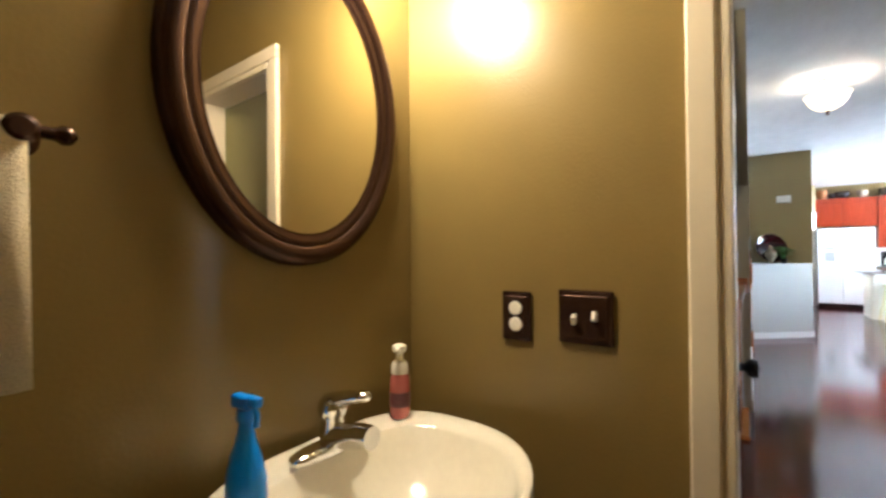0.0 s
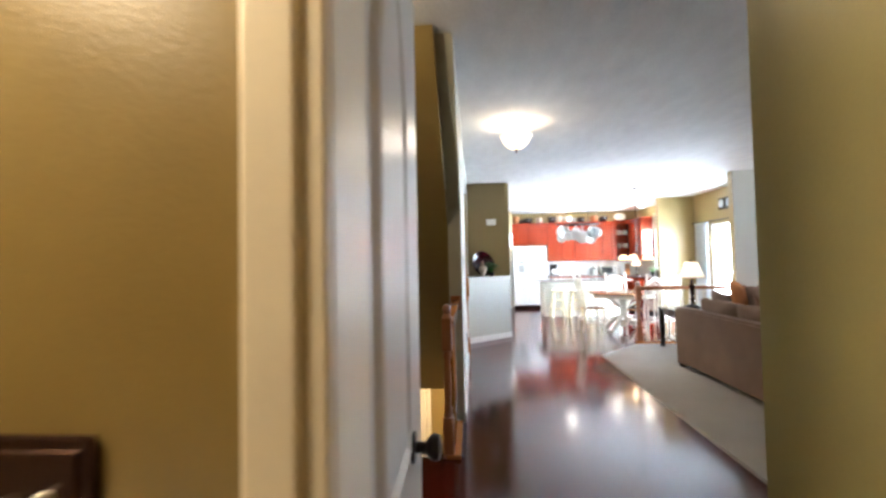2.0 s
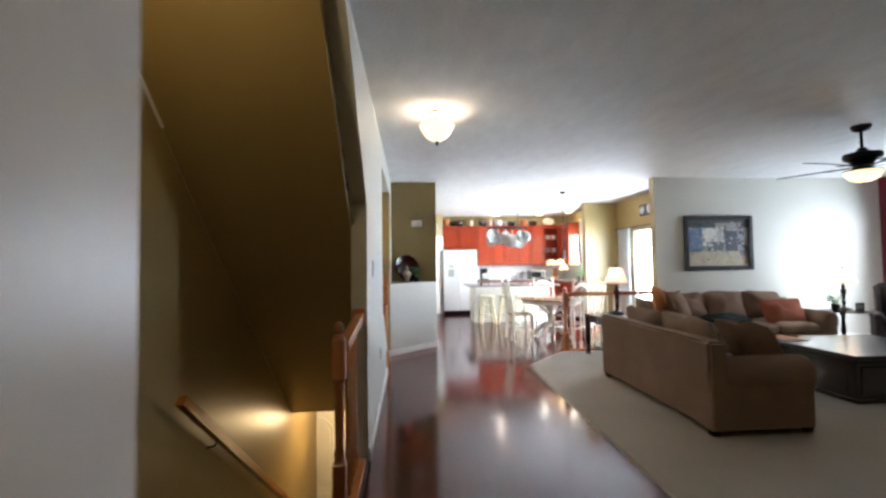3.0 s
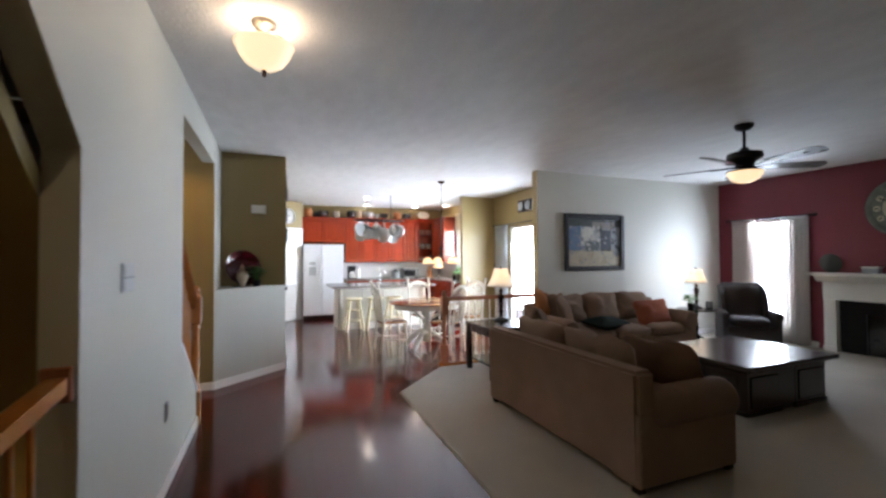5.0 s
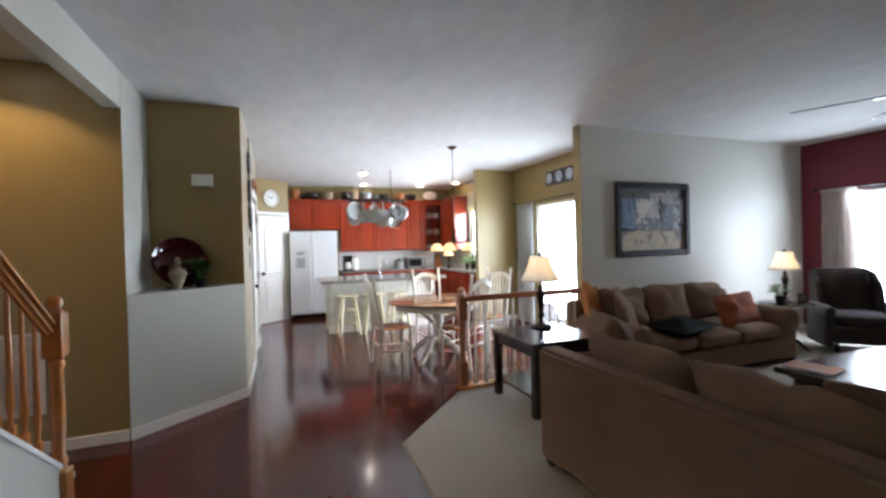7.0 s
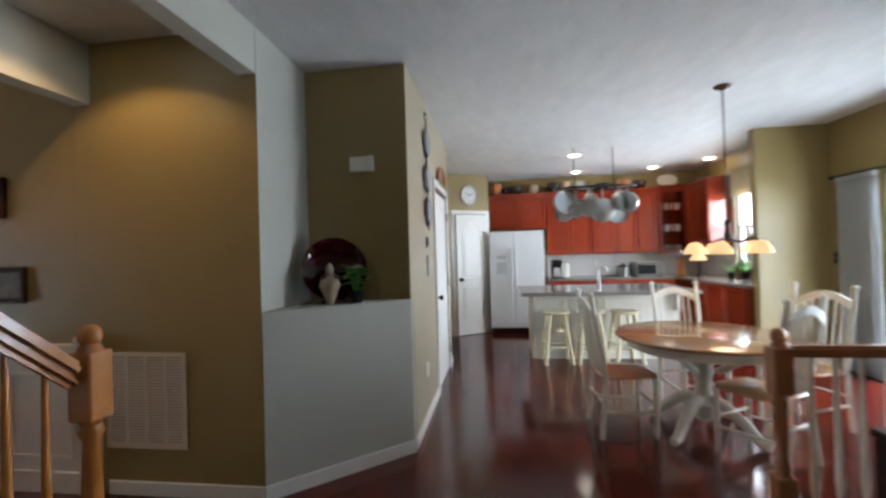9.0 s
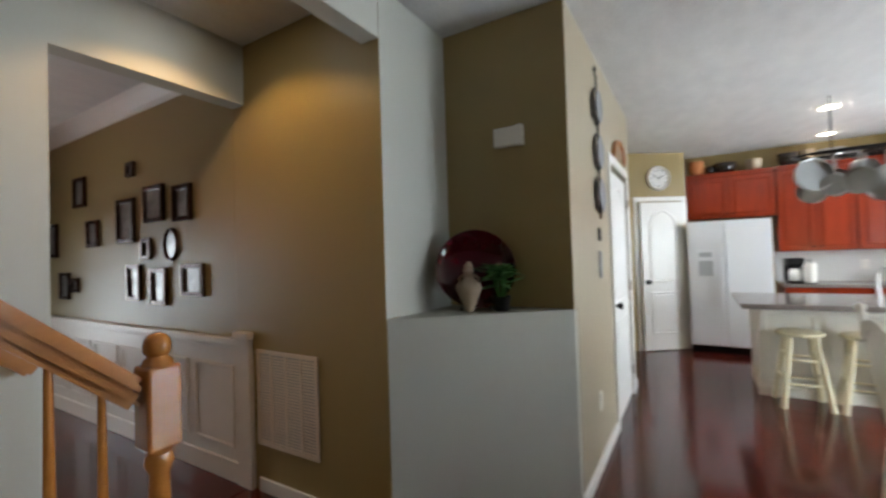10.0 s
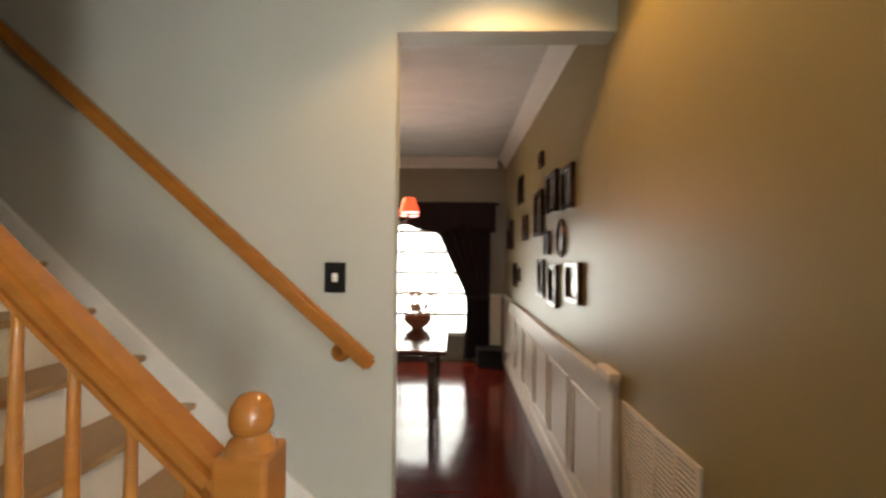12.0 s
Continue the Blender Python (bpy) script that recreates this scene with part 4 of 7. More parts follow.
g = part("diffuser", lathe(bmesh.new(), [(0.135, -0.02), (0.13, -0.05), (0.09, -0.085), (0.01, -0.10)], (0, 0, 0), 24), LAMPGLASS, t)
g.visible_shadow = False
t = thing("cellar_lamp", "round flush cellar ceiling lamp, lit", "ceiling lamp", (-0.90, 6.05, -0.33))
part("base", lathe(bmesh.new(), [(0.15, 0), (0.15, -0.02), (0.13, -0.025)], (0, 0, 0), 24), WHITEPL, t)
g = part("diffuser", lathe(bmesh.new(), [(0.135, -0.02), (0.13, -0.05), (0.09, -0.085), (0.01, -0.10)], (0, 0, 0), 24), LAMPGLASS, t)
g.visible_shadow = False
panel_door("door_4", "white panel door at the bottom of the cellar stairs", 0.62, 2.0, (-1.02, 6.972, -2.745), 180.0)
structure("door_frame_cellar", boxes((-1.10, -1.03, 6.955, 6.98, -2.75, -0.70), (-1.010, -0.94, 6.95, 6.98, -2.75, -0.66), bevel=0.004), TRIM, "white casing of the cellar door", "trim")

# ---- main stairs ----
t = thing("staircase", "worn oak treads and white risers of the main stairs", "stairs", kind="structure")
RISE, RUN, Y0 = 0.196, 0.22, 5.83
for i in range(14):
    y = Y0 - RUN * i
    z = RISE * (i + 1)
    part("tread", one(-1.36, -0.405, y - RUN - 0.005, y + 0.025, z - 0.028, z, bevel=0.008, seg=2), TREAD, t, "" if i else "worn oak tread")
    part("riser", one(-1.36, -0.405, y - 0.018, y, z - RISE + 0.001, z - 0.029), TRIM, t)
bm = bmesh.new()
prism(bm, [(5.96, 0.0), (5.96, 0.15), (2.72, 0.15 + 0.895 * 3.24), (2.72, 2.45), (5.45, 0.0)], "x", -1.379, -1.361)
part("skirt_board", bm, TRIM, t, "white skirt board along the wall")
bm = bmesh.new()
prism(bm, [(6.05, 0.185), (6.05, 0.215), (5.285, 0.815), (5.285, 0.785)], "x", -0.408, -0.282)
part("curb_cap", bm, TRIM, t, "white cap on the sloped knee wall")

t = thing("stair_balustrade", "honey oak newel, handrail and balusters of the stairs", "handrail")
part("newel", newel_profile(bmesh.new(), -0.305, 5.945, 0.0, 1.185, 0.088), OAK, t)
bm = bmesh.new()
p, q = Vector((-0.312, 5.90, 1.035)), Vector((-0.330, 5.292, 1.585))
bar(bm, p, q, 0.070, 0.052)
bar(bm, p + Vector((0, 0, -0.042)), q + Vector((0, 0, -0.042)), 0.050, 0.044)
bmesh.ops.bevel(bm, geom=[e for e in bm.edges], offset=0.018, segments=4, affect="EDGES")
part("handrail", bm, OAK, t)
for k in range(5):
    y = 5.825 - 0.105 * k
    part("baluster", baluster(bmesh.new(), -0.335, y, 0.21 + (6.04 - y) * 0.784, 1.0 + (5.90 - y) * 0.90, 0.015), OAK, t)

t = thing("wall_handrail", "honey oak handrail mounted on the stair wall", "handrail")
bm = bmesh.new()
bar(bm, (-1.305, 5.945, 0.965), (-1.305, 3.2, 3.36), 0.05, 0.062)
bmesh.ops.bevel(bm, geom=[e for e in bm.edges], offset=0.012, segments=2, affect="EDGES")
part("rail", bm, OAK, t)
for y in (5.80, 3.6):
    z = 0.965 + (5.945 - y) * 0.8725
    part("bracket", tube(bmesh.new(), [(-1.379, y, z - 0.09), (-1.33, y + 0.01, z - 0.09), (-1.305, y, z - 0.03)], 0.010, 8), OAK, t)
    part("rosette", lathe(bmesh.new(), [(0.04, 0.0), (0.04, 0.012), (0.028, 0.02)], (-1.3795, y, z - 0.09), 18, "x"), OAK, t)

# ---- foyer and dining room ----
t = thing("air_return", "white slatted air return grille on the foyer wall", "vent", (-1.035, 6.949, 0.565))
fw, fh = 0.53, 0.57
part("frame", boxes((-fw / 2, -fw / 2 + 0.025, -0.010, 0, -fh / 2, fh / 2), (fw / 2 - 0.025, fw / 2, -0.010, 0, -fh / 2, fh / 2), (-fw / 2 + 0.025, fw / 2 - 0.025, -0.010, 0, fh / 2 - 0.025, fh / 2), (-fw / 2 + 0.025, fw / 2 - 0.025, -0.010, 0, -fh / 2, -fh / 2 + 0.025), bevel=0.002), WAINSCOT, t)
part("backing", one(-fw / 2 + 0.025, fw / 2 - 0.025, -0.003, -0.001, -fh / 2 + 0.025, fh / 2 - 0.025), GREYPL, t)
slat = mesh_of("slat", one(-fw / 2 + 0.026, fw / 2 - 0.026, -0.0085, -0.0035, -0.006, 0.006), WAINSCOT)
for i in range(30):
    s = new("slat", slat)
    s.parent = t
    s.matrix_local = pose(0, 0, -fh / 2 + 0.036 + i * (fh - 0.072) / 29, 25, 0, 0)
for x in (-0.13, 0.0, 0.13):
    part("mullion", one(x - 0.008, x + 0.008, -0.0105, -0.0035, -fh / 2 + 0.026, fh / 2 - 0.026), WAINSCOT, t)

t = thing("wainscot", "cream painted raised panel wainscot with chair rail", "wainscot", kind="structure")
part("backing_board", one(-5.29, -1.336, 6.938, 6.949, 0, 0.84), WAINSCOT, t)
part("chair_rail", boxes((-5.29, -1.34, 6.905, 6.949, 0.865, 0.905), (-5.29, -1.34, 6.920, 6.949, 0.84, 0.865), bevel=0.005), WAINSCOT, t)
part("base_rail", one(-5.29, -1.336, 6.920, 6.938, 0, 0.13, bevel=0.004), WAINSCOT, t)
part("end_post", one(-1.47, -1.333, 6.912, 6.938, 0.0, 0.90, bevel=0.004), WAINSCOT, t)
part("post_cap", boxes((-1.48, -1.322, 6.895, 6.949, 0.906, 0.95), bevel=0.008), WAINSCOT, t)
for i in range(7):
    x1 = -1.52 - i * 0.54
    x0 = x1 - 0.46
    bm = boxes((x0, x1, 6.926, 6.938, 0.70, 0.728), (x0, x1, 6.926, 6.938, 0.20, 0.228), (x0, x0 + 0.028, 6.926, 6.938, 0.228, 0.70), (x1 - 0.028, x1, 6.926, 6.938, 0.228, 0.70), bevel=0.004)
    part("panel_moulding", bm, WAINSCOT, t)
board("trim_foyer_corner", [(-1.379, -1.365, 5.96, 6.02, 0, 0.085)])
bm = boxes((-5.299, -5.288, 2.72, 5.0, 0, 0.84), (-5.299, -5.288, 6.52, 6.90, 0, 0.84), (-5.299, -5.26, 6.52, 6.90, 0.845, 0.90), bevel=0.004)
structure("wainscot_far", bm, CASING, "cream painted wainscot under the dining window wall", "wainscot")
bm = bmesh.new()
prism(bm, [(6.949, 2.60), (6.935, 2.60), (6.925, 2.63), (6.87, 2.70), (6.85, 2.738), (6.949, 2.738)], "x", -5.29, -1.504)
prism(bm, [(-5.299, 2.60), (-5.285, 2.60), (-5.275, 2.63), (-5.22, 2.70), (-5.20, 2.737), (-5.299, 2.737)], "y", 2.73, 6.84)
structure("trim_crown", bm, TRIM, "white crown moulding in the dining room", "trim")


def photo_frame(x, z, w, h, oval=False, seed=0):
    t = thing("photo_frame", "small dark framed photo on the dining wall" if not oval else "small oval dark framed photo", "photo frame", (x, 6.949, z), group="framed family photos")
    b = 0.034
    if oval:
        bm = bmesh.new()
        rings = []
        for i in range(32):
            a = 2 * math.pi * i / 32
            rings.append([bm.verts.new(((w / 2 - k) * math.cos(a), -q, (h / 2 - k) * math.sin(a))) for q, k in ((0.0, 0), (0.018, 0.004), (0.022, 0.014), (0.012, 0.028), (0.0, 0.028))])
        for i in range(32):
            for j in range(4):
                bm.faces.new((rings[i][j], rings[i][j + 1], rings[(i + 1) % 32][j + 1], rings[(i + 1) % 32][j])).smooth = True
        part("frame", bm, BRONZE, t)
        part("picture", lathe(bmesh.new(), [(1.0, -0.003), (1.0, -0.008)], (0, 0, 0), 32, "y", w / 2 - 0.024, h / 2 - 0.024), PHOTO, t)
    else:
        part("frame", boxes((-w / 2, -w / 2 + b, -0.030, 0, -h / 2, h / 2), (w / 2 - b, w / 2, -0.030, 0, -h / 2, h / 2), (-w / 2 + b, w / 2 - b, -0.030, 0, h / 2 - b, h / 2), (-w / 2 + b, w / 2 - b, -0.030, 0, -h / 2, -h / 2 + b), bevel=0.004), BRONZE, t)
        part("picture", one(-w / 2 + b, w / 2 - b, -0.008, -0.002, -h / 2 + b, h / 2 - b), PHOTO, t)
    return t


for x, z, w, h, ov in ((-2.10, 1.82, 0.24, 0.26, 0), (-2.50, 1.85, 0.30, 0.28, 0), (-2.96, 1.75, 0.30, 0.36, 0), (-3.88, 2.08, 0.26, 0.28, 0), (-2.87, 2.16, 0.13, 0.12, 0),
                       (-2.27, 1.53, 0.20, 0.25, 1), (-2.63, 1.51, 0.15, 0.17, 0), (-1.98, 1.27, 0.28, 0.23, 0), (-2.45, 1.22, 0.24, 0.28, 0), (-2.84, 1.25, 0.22, 0.29, 0),
                       (-3.60, 1.68, 0.24, 0.24, 0), (-4.55, 1.66, 0.24, 0.34, 0), (-4.25, 1.21, 0.24, 0.26, 0), (-4.85, 1.62, 0.18, 0.24, 0), (-4.0, 1.22, 0.16, 0.14, 0)):
    photo_frame(x, z, w, h, bool(ov))


def swag_curtain():
    t = thing("swag_curtain", "dark plum velvet curtain tied back with a valance", "curtain")
    bm = bmesh.new()
    nu, nz = 40, 18
    rows_ = []
    for k in range(nz + 1):
        v = k / nz
        z = 0.04 + 1.98 * v
        y1 = 6.74
        inner = 6.42 - 0.52 * max(0.0, v - 0.42) ** 1.0 / 0.58 - 0.10 * max(0.0, 0.30 - v)
        row = []
        for i in range(nu + 1):
            u = i / nu
            row.append(bm.verts.new((-5.20 + 0.03 * math.sin(u * 40 + v * 2), inner + (y1 - inner) * u, z)))
        rows_.append(row)
    for r0, r1 in zip(rows_, rows_[1:]):
        for i in range(nu):
            bm.faces.new((r0[i], r0[i + 1], r1[i + 1], r1[i])).smooth = True
    ob = part("drape", bm, DARKCURT, t)
    ob.modifiers.new("thickness", "SOLIDIFY").thickness = 0.006
    bm = bmesh.new()
    rows_ = []
    for k in range(8):
        v = k / 7
        row = []
        for i in range(81):
            u = i / 80
            drop = 0.30 + 0.10 * abs(math.sin(u * math.pi * 2.5))
            row.append(bm.verts.new((-5.15 + 0.02 * math.sin(u * 60) * v, 4.80 + 2.0 * u, 2.12 - drop * v)))
        rows_.append(row)
    for r0, r1 in zip(rows_, rows_[1:]):
        for i in range(80):
            bm.faces.new((r0[i], r0[i + 1], r1[i + 1], r1[i])).smooth = True
    ob = part("valance", bm, DARKCURT, t)
    ob.modifiers.new("thickness", "SOLIDIFY").thickness = 0.008
    part("rod", tube(bmesh.new(), [(-5.18, 4.75, 2.10), (-5.18, 6.85, 2.10)], 0.014), BLACK, t)
    part("tieback", one(-5.24, -5.15, 6.40, 6.75, 0.82, 0.87, bevel=0.01), DARKCURT, t)
    return t


swag_curtain()


def dining_table():
    t = thing("dining_table", "dark mahogany dining table near the window", "table", (-3.35, 5.45, 0))
    part("tabletop", one(-0.55, 0.92, -0.95, 0.78, 0.735, 0.77, bevel=0.012, seg=2), DARKWOOD, t)
    part("apron", boxes((-0.46, 0.76, -0.85, 0.69, 0.66, 0.734)), DARKWOOD, t)
    for x in (-0.44, 0.62):
        for y in (-0.82, 0.66):
            part("leg", lathe(bmesh.new(), [(0.022, 0), (0.028, 0.04), (0.020, 0.10), (0.034, 0.40), (0.030, 0.55), (0.038, 0.63)], (x, y, 0), 14), DARKWOOD, t)
    return t


dining_table()
t = thing("flower_bowl", "red bowl with pale flowers on the dining table", "vase", (-3.3, 5.95, 0.77))
part("bowl", lathe(bmesh.new(), [(0.05, 0), (0.06, 0.01), (0.11, 0.05), (0.13, 0.10), (0.125, 0.10), (0.10, 0.05), (0.05, 0.02)], (0, 0, 0), 24), RUST, t)
bm = bmesh.new()
rnd = random.Random(4)
for _ in range(36):
    a, r, z = rnd.uniform(0, 6.28), rnd.uniform(0, 0.12), rnd.uniform(0.12, 0.34)
    cushion(bm, r * math.cos(a), r * math.sin(a), z, 0.045, 0.045, 0.035, p=2, seg=8, lump=0.006, seed=_)
part("blossoms", bm, mat("peach_blossom", (0.75, 0.50, 0.36), 0.8, var=0.2, scale=20), t, "peach and white blossoms")
t = thing("dining_chair", "dark wooden dining chair tucked at the table", "chair", (-2.45, 5.55, 0), 90)
part("seat", one(-0.21, 0.21, -0.20, 0.20, 0.43, 0.47, bevel=0.012, seg=2), DARKWOOD, t)
for x in (-0.19, 0.19):
    part("front_leg", bar(bmesh.new(), (x, 0.18, 0), (x, 0.18, 0.43), 0.035, 0.035), DARKWOOD, t)
    part("back_leg", bar(bmesh.new(), (x, -0.21, 0), (x, -0.18, 0.43), 0.035, 0.035), DARKWOOD, t)
t = thing("dining_chandelier", "bronze chandelier with small red shades", "chandelier", (-3.2, 5.65, 0))
part("rod", tube(bmesh.new(), [(0, 0, H), (0, 0, 1.75)], 0.010), BRONZE, t)
part("canopy", lathe(bmesh.new(), [(0.06, H), (0.06, H - 0.015), (0.02, H - 0.04)], (0, 0, 0), 18), BRONZE, t)
for k in range(5):
    a = radians(72 * k + 60)
    c, s = math.cos(a), math.sin(a)
    part("arm", tube(bmesh.new(), [(0, 0, 1.78), (0.12 * c, 0.12 * s, 1.68), (0.24 * c, 0.24 * s, 1.70), (0.28 * c, 0.28 * s, 1.76)], 0.008), BRONZE, t)
    part("shade", lathe(bmesh.new(), [(0.085, 1.765), (0.045, 1.885), (0.043, 1.885), (0.082, 1.767)], (0.28 * c, 0.28 * s, 0), 18), REDGLASS, t, "small red pleated shade")
t = thing("floor_box", "small black box on the floor under the curtain", "box", (-5.05, 6.72, 0))
part("body", one(-0.16, 0.16, -0.16, 0.16, 0.0, 0.20, bevel=0.01), BLACK, t)
part("lid", one(-0.165, 0.165, -0.165, 0.165, 0.20, 0.225, bevel=0.006), BLACK, t)

t = thing("foyer_downlight", "recessed round foyer ceiling downlight, lit", "downlight", (-0.96, 6.47, H))
part("trim_ring", lathe(bmesh.new(), [(0.075, 0.0), (0.095, 0.0), (0.095, -0.006), (0.075, -0.008), (0.075, 0.0)], (0, 0, 0), 28, caps=False), WHITEPL, t)
g = part("lens", lathe(bmesh.new(), [(0.01, -0.004), (0.074, -0.004), (0.074, -0.002), (0.01, -0.002)], (0, 0, 0), 28), BULBW, t, "glowing frosted lens")
g.visible_shadow = False

# ---- niche and olive wall ----


def chime():
    t = thing("door_chime", "white plastic door chime on the niche wall", "door chime", (0.13, 7.579, 2.04))
    part("cover", one(-0.080, 0.085, -0.045, 0, -0.052, 0.052, bevel=0.006, seg=2), WHITEPL, t)
    part("end_cap", one(0.050, 0.089, -0.049, -0.001, -0.056, 0.056, bevel=0.006, seg=2), WHITEPL, t)
    return t


chime()
t = thing("display_plate", "large dark red glazed plate leaning in the niche", "plate", (-0.050, 7.450, 1.078), 30)
bm = lathe(bmesh.new(), [(0.005, 0.0), (0.06, 0.002), (0.12, 0.010), (0.18, 0.026), (0.218, 0.046), (0.236, 0.060), (0.238, 0.065), (0.232, 0.066), (0.214, 0.054), (0.18, 0.035), (0.12, 0.019), (0.06, 0.010), (0.005, 0.008)], (0, 0, 0), 56)
ob = part("plate_disc", bm, PLUM, t)
ob.matrix_local = pose(0, 0, 0.216, 74, 0, 0) @ Matrix.Scale(0.925, 4)
part("easel", boxes((-0.09, -0.075, -0.05, 0.05, 0, 0.012), (0.075, 0.09, -0.05, 0.05, 0, 0.012), (-0.09, 0.09, 0.04, 0.05, 0.0, 0.012)), BLACK, t, "black wire easel")
t = thing("vase", "squat mottled stoneware vase on the ledge", "vase", (-0.035, 7.34, 1.077))
part("body", lathe(bmesh.new(), [(0.020, 0), (0.024, 0.006), (0.045, 0.065), (0.066, 0.115), (0.070, 0.132), (0.060, 0.152), (0.034, 0.172), (0.022, 0.188)], (0, 0, 0), 24), STONEV, t)
part("neck", lathe(bmesh.new(), [(0.021, 0.187), (0.023, 0.205), (0.030, 0.216), (0.024, 0.228), (0.027, 0.244), (0.016, 0.256), (0.010, 0.27)], (0, 0, 0), 18), STONEV, t, "ribbed stoneware neck")
for sgn in (-1, 1):
    part("lug_handle", tube(bmesh.new(), [(sgn * 0.052, 0, 0.158), (sgn * 0.058, 0, 0.178), (sgn * 0.040, 0, 0.192), (sgn * 0.022, 0, 0.194)], 0.007, 8), STONEV, t)


def plant(name, label, at, spread, height, n, seed, pot=None, leaf_w=0.05):
    t = thing(name, label, "plant", at)
    if pot:
        part("pot", lathe(bmesh.new(), [(pot * 0.7, 0), (pot * 0.75, 0.01), (pot, pot * 1.5), (pot * 1.05, pot * 1.6), (pot * 0.9, pot * 1.6), (pot * 0.8, pot * 1.3)], (0, 0, 0), 20), BLACK, t, "dark glazed pot")
    rnd = random.Random(seed)
    base = (pot or 0.02) * 1.4
    stems = bmesh.new()
    for k in range(n):
        a = rnd.uniform(0, 2 * math.pi)
        r = spread * rnd.uniform(0.35, 1.0)
        h = base + height * rnd.uniform(0.35, 1.0)
        tip = Vector((r * math.cos(a), r * math.sin(a), h))
        root = Vector((0.015 * math.cos(a), 0.015 * math.sin(a), base * 0.8))
        mid = (root + tip) / 2 + Vector((0, 0, 0.03))
        tube(stems, [root, mid, tip], 0.003, 5, 0.0015)
        ll = leaf_w * rnd.uniform(1.6, 2.6)
        d = Vector((math.cos(a), math.sin(a), rnd.uniform(-0.3, 0.5))).normalized()
        sd = d.cross(Vector((0, 0, 1))).normalized() * leaf_w * rnd.uniform(0.35, 0.55)
        dip = Vector((0, 0, -0.3 * leaf_w))
        bm = bmesh.new()
        c = [tip - d * ll * 0.3, tip + d * ll * 0.15 + sd, tip + d * ll * 0.75 + dip, tip + d * ll * 0.15 - sd, tip + d * ll * 0.2 + dip * 0.6]
        v = [bm.verts.new(p) for p in c]
        for i in range(4):
            bm.faces.new((v[i], v[(i + 1) % 4], v[4])).smooth = True
        part("leaf", bm, LEAF, t)
    part("stems", stems, LEAF, t)
    return t


plant("potted_plant", "small green leafy plant on the ledge", (0.118, 7.42, 1.077), 0.075, 0.18, 34, 3, pot=0.05, leaf_w=0.06)


def iron_decor():
    t = thing("wall_decor", "black iron wall hanging with three grey plates", "wall decor", (0.456, 8.32, 0))
    part("rod", tube(bmesh.new(), [(0.02, 0, 2.58), (0.02, 0, 1.60)], 0.006), BLACK, t)
    for z in (2.36, 2.05, 1.76):
        part("plate", lathe(bmesh.new(), [(0.02, 0.018), (0.07, 0.02), (0.105, 0.034), (0.108, 0.038), (0.07, 0.030), (0.02, 0.028)], (0, 0, z), 28, "x"), GREYPL, t, "grey and white glazed plate")
        part("hoop", tube(bmesh.new(), [(0.015, 0.12 * math.cos(k * math.pi / 10), z + 0.125 * math.sin(k * math.pi / 10)) for k in range(21)], 0.006, 6), BLACK, t)
    bm = bmesh.new()
    tube(bm, [(0.02, -0.03 + 0.03 * math.cos(k * 0.5), 2.60 + 0.03 * math.sin(k * 0.5)) for k in range(11)], 0.005, 6)
    part("scroll", bm, BLACK, t)
    for z, s in ((1.50, 0.035), (1.34, 0.03), (1.25, 0.035)):
        part("tag", one(0.003, 0.012, -s, s, z - 0.05, z + 0.04, bevel=0.004), GREYPL if z != 1.5 else BLACK, t)
    return t


iron_decor()
t = thing("arch_plaque", "small carved wooden arch above the door", "wall decor", (0.456, 9.29, 2.153))
bm = bmesh.new()
pts = [(-0.30, 0)] + [(-0.30 * math.cos(k * math.pi / 12), 0.03 + 0.15 * math.sin(k * math.pi / 12)) for k in range(13)] + [(0.30, 0)]
prism(bm, pts, "x", 0.002, 0.022)
part("board", bm, OAK, t)
part("moulding", tube(bmesh.new(), [(0.024, p[0], p[1]) for p in pts[1:-1]], 0.012, 6), OAKRED, t)


def round_clock(name, label, at, r, rz, rim, face, numerals=True):
    """A wall clock; local y faces out of the wall."""
    t = thing(name, label, "clock", at, rz)
    part("rim", lathe(bmesh.new(), [(r * 0.84, 0.019), (r * 0.84, 0.002), (r, 0.002), (r * 1.02, 0.025), (r * 0.97, 0.045), (r * 0.88, 0.037), (r * 0.84, 0.019)], (0, 0, 0), 48, "y", caps=False), rim, t)
    if r > 0.3:
        part("inner_face", lathe(bmesh.new(), [(0.004, 0.0185), (r * 0.52, 0.0185), (r * 0.55, 0.024), (r * 0.52, 0.026), (r * 0.50, 0.0205), (0.004, 0.0205)], (0, 0, 0), 40, "y"), face, t)
        for k in range(12):
            a = radians(30 * k)
            part("numeral_plaque", lathe(bmesh.new(), [(r * 0.10, 0.0185), (r * 0.10, 0.021), (r * 0.08, 0.0225)], (r * 0.70 * math.sin(a), 0, r * 0.70 * math.cos(a)), 16, "y"), face, t)
    part("face", lathe(bmesh.new(), [(r * 0.88, 0.004), (r * 0.88, 0.018)], (0, 0, 0), 48, "y"), rim if r > 0.3 else face, t)
    for k in range(12):
        a = radians(30 * k)
        m = part("hour_mark", one(-r * 0.022, r * 0.022, 0.018, 0.0235, r * (0.65 if r > 0.3 else 0.62), r * (0.75 if r > 0.3 else 0.80)), BLACK, t)
        m.matrix_local = pose(0, 0, 0, 0, math.degrees(a), 0)
    for ln, wd, an in ((0.45, 0.030, 300), (0.66, 0.020, 60)):
        m = part("pointer", one(-r * wd, r * wd, 0.022, 0.0255, -r * 0.1, r * ln), BLACK, t)
        m.matrix_local = pose(0, 0, 0, 0, an, 0)
    return t


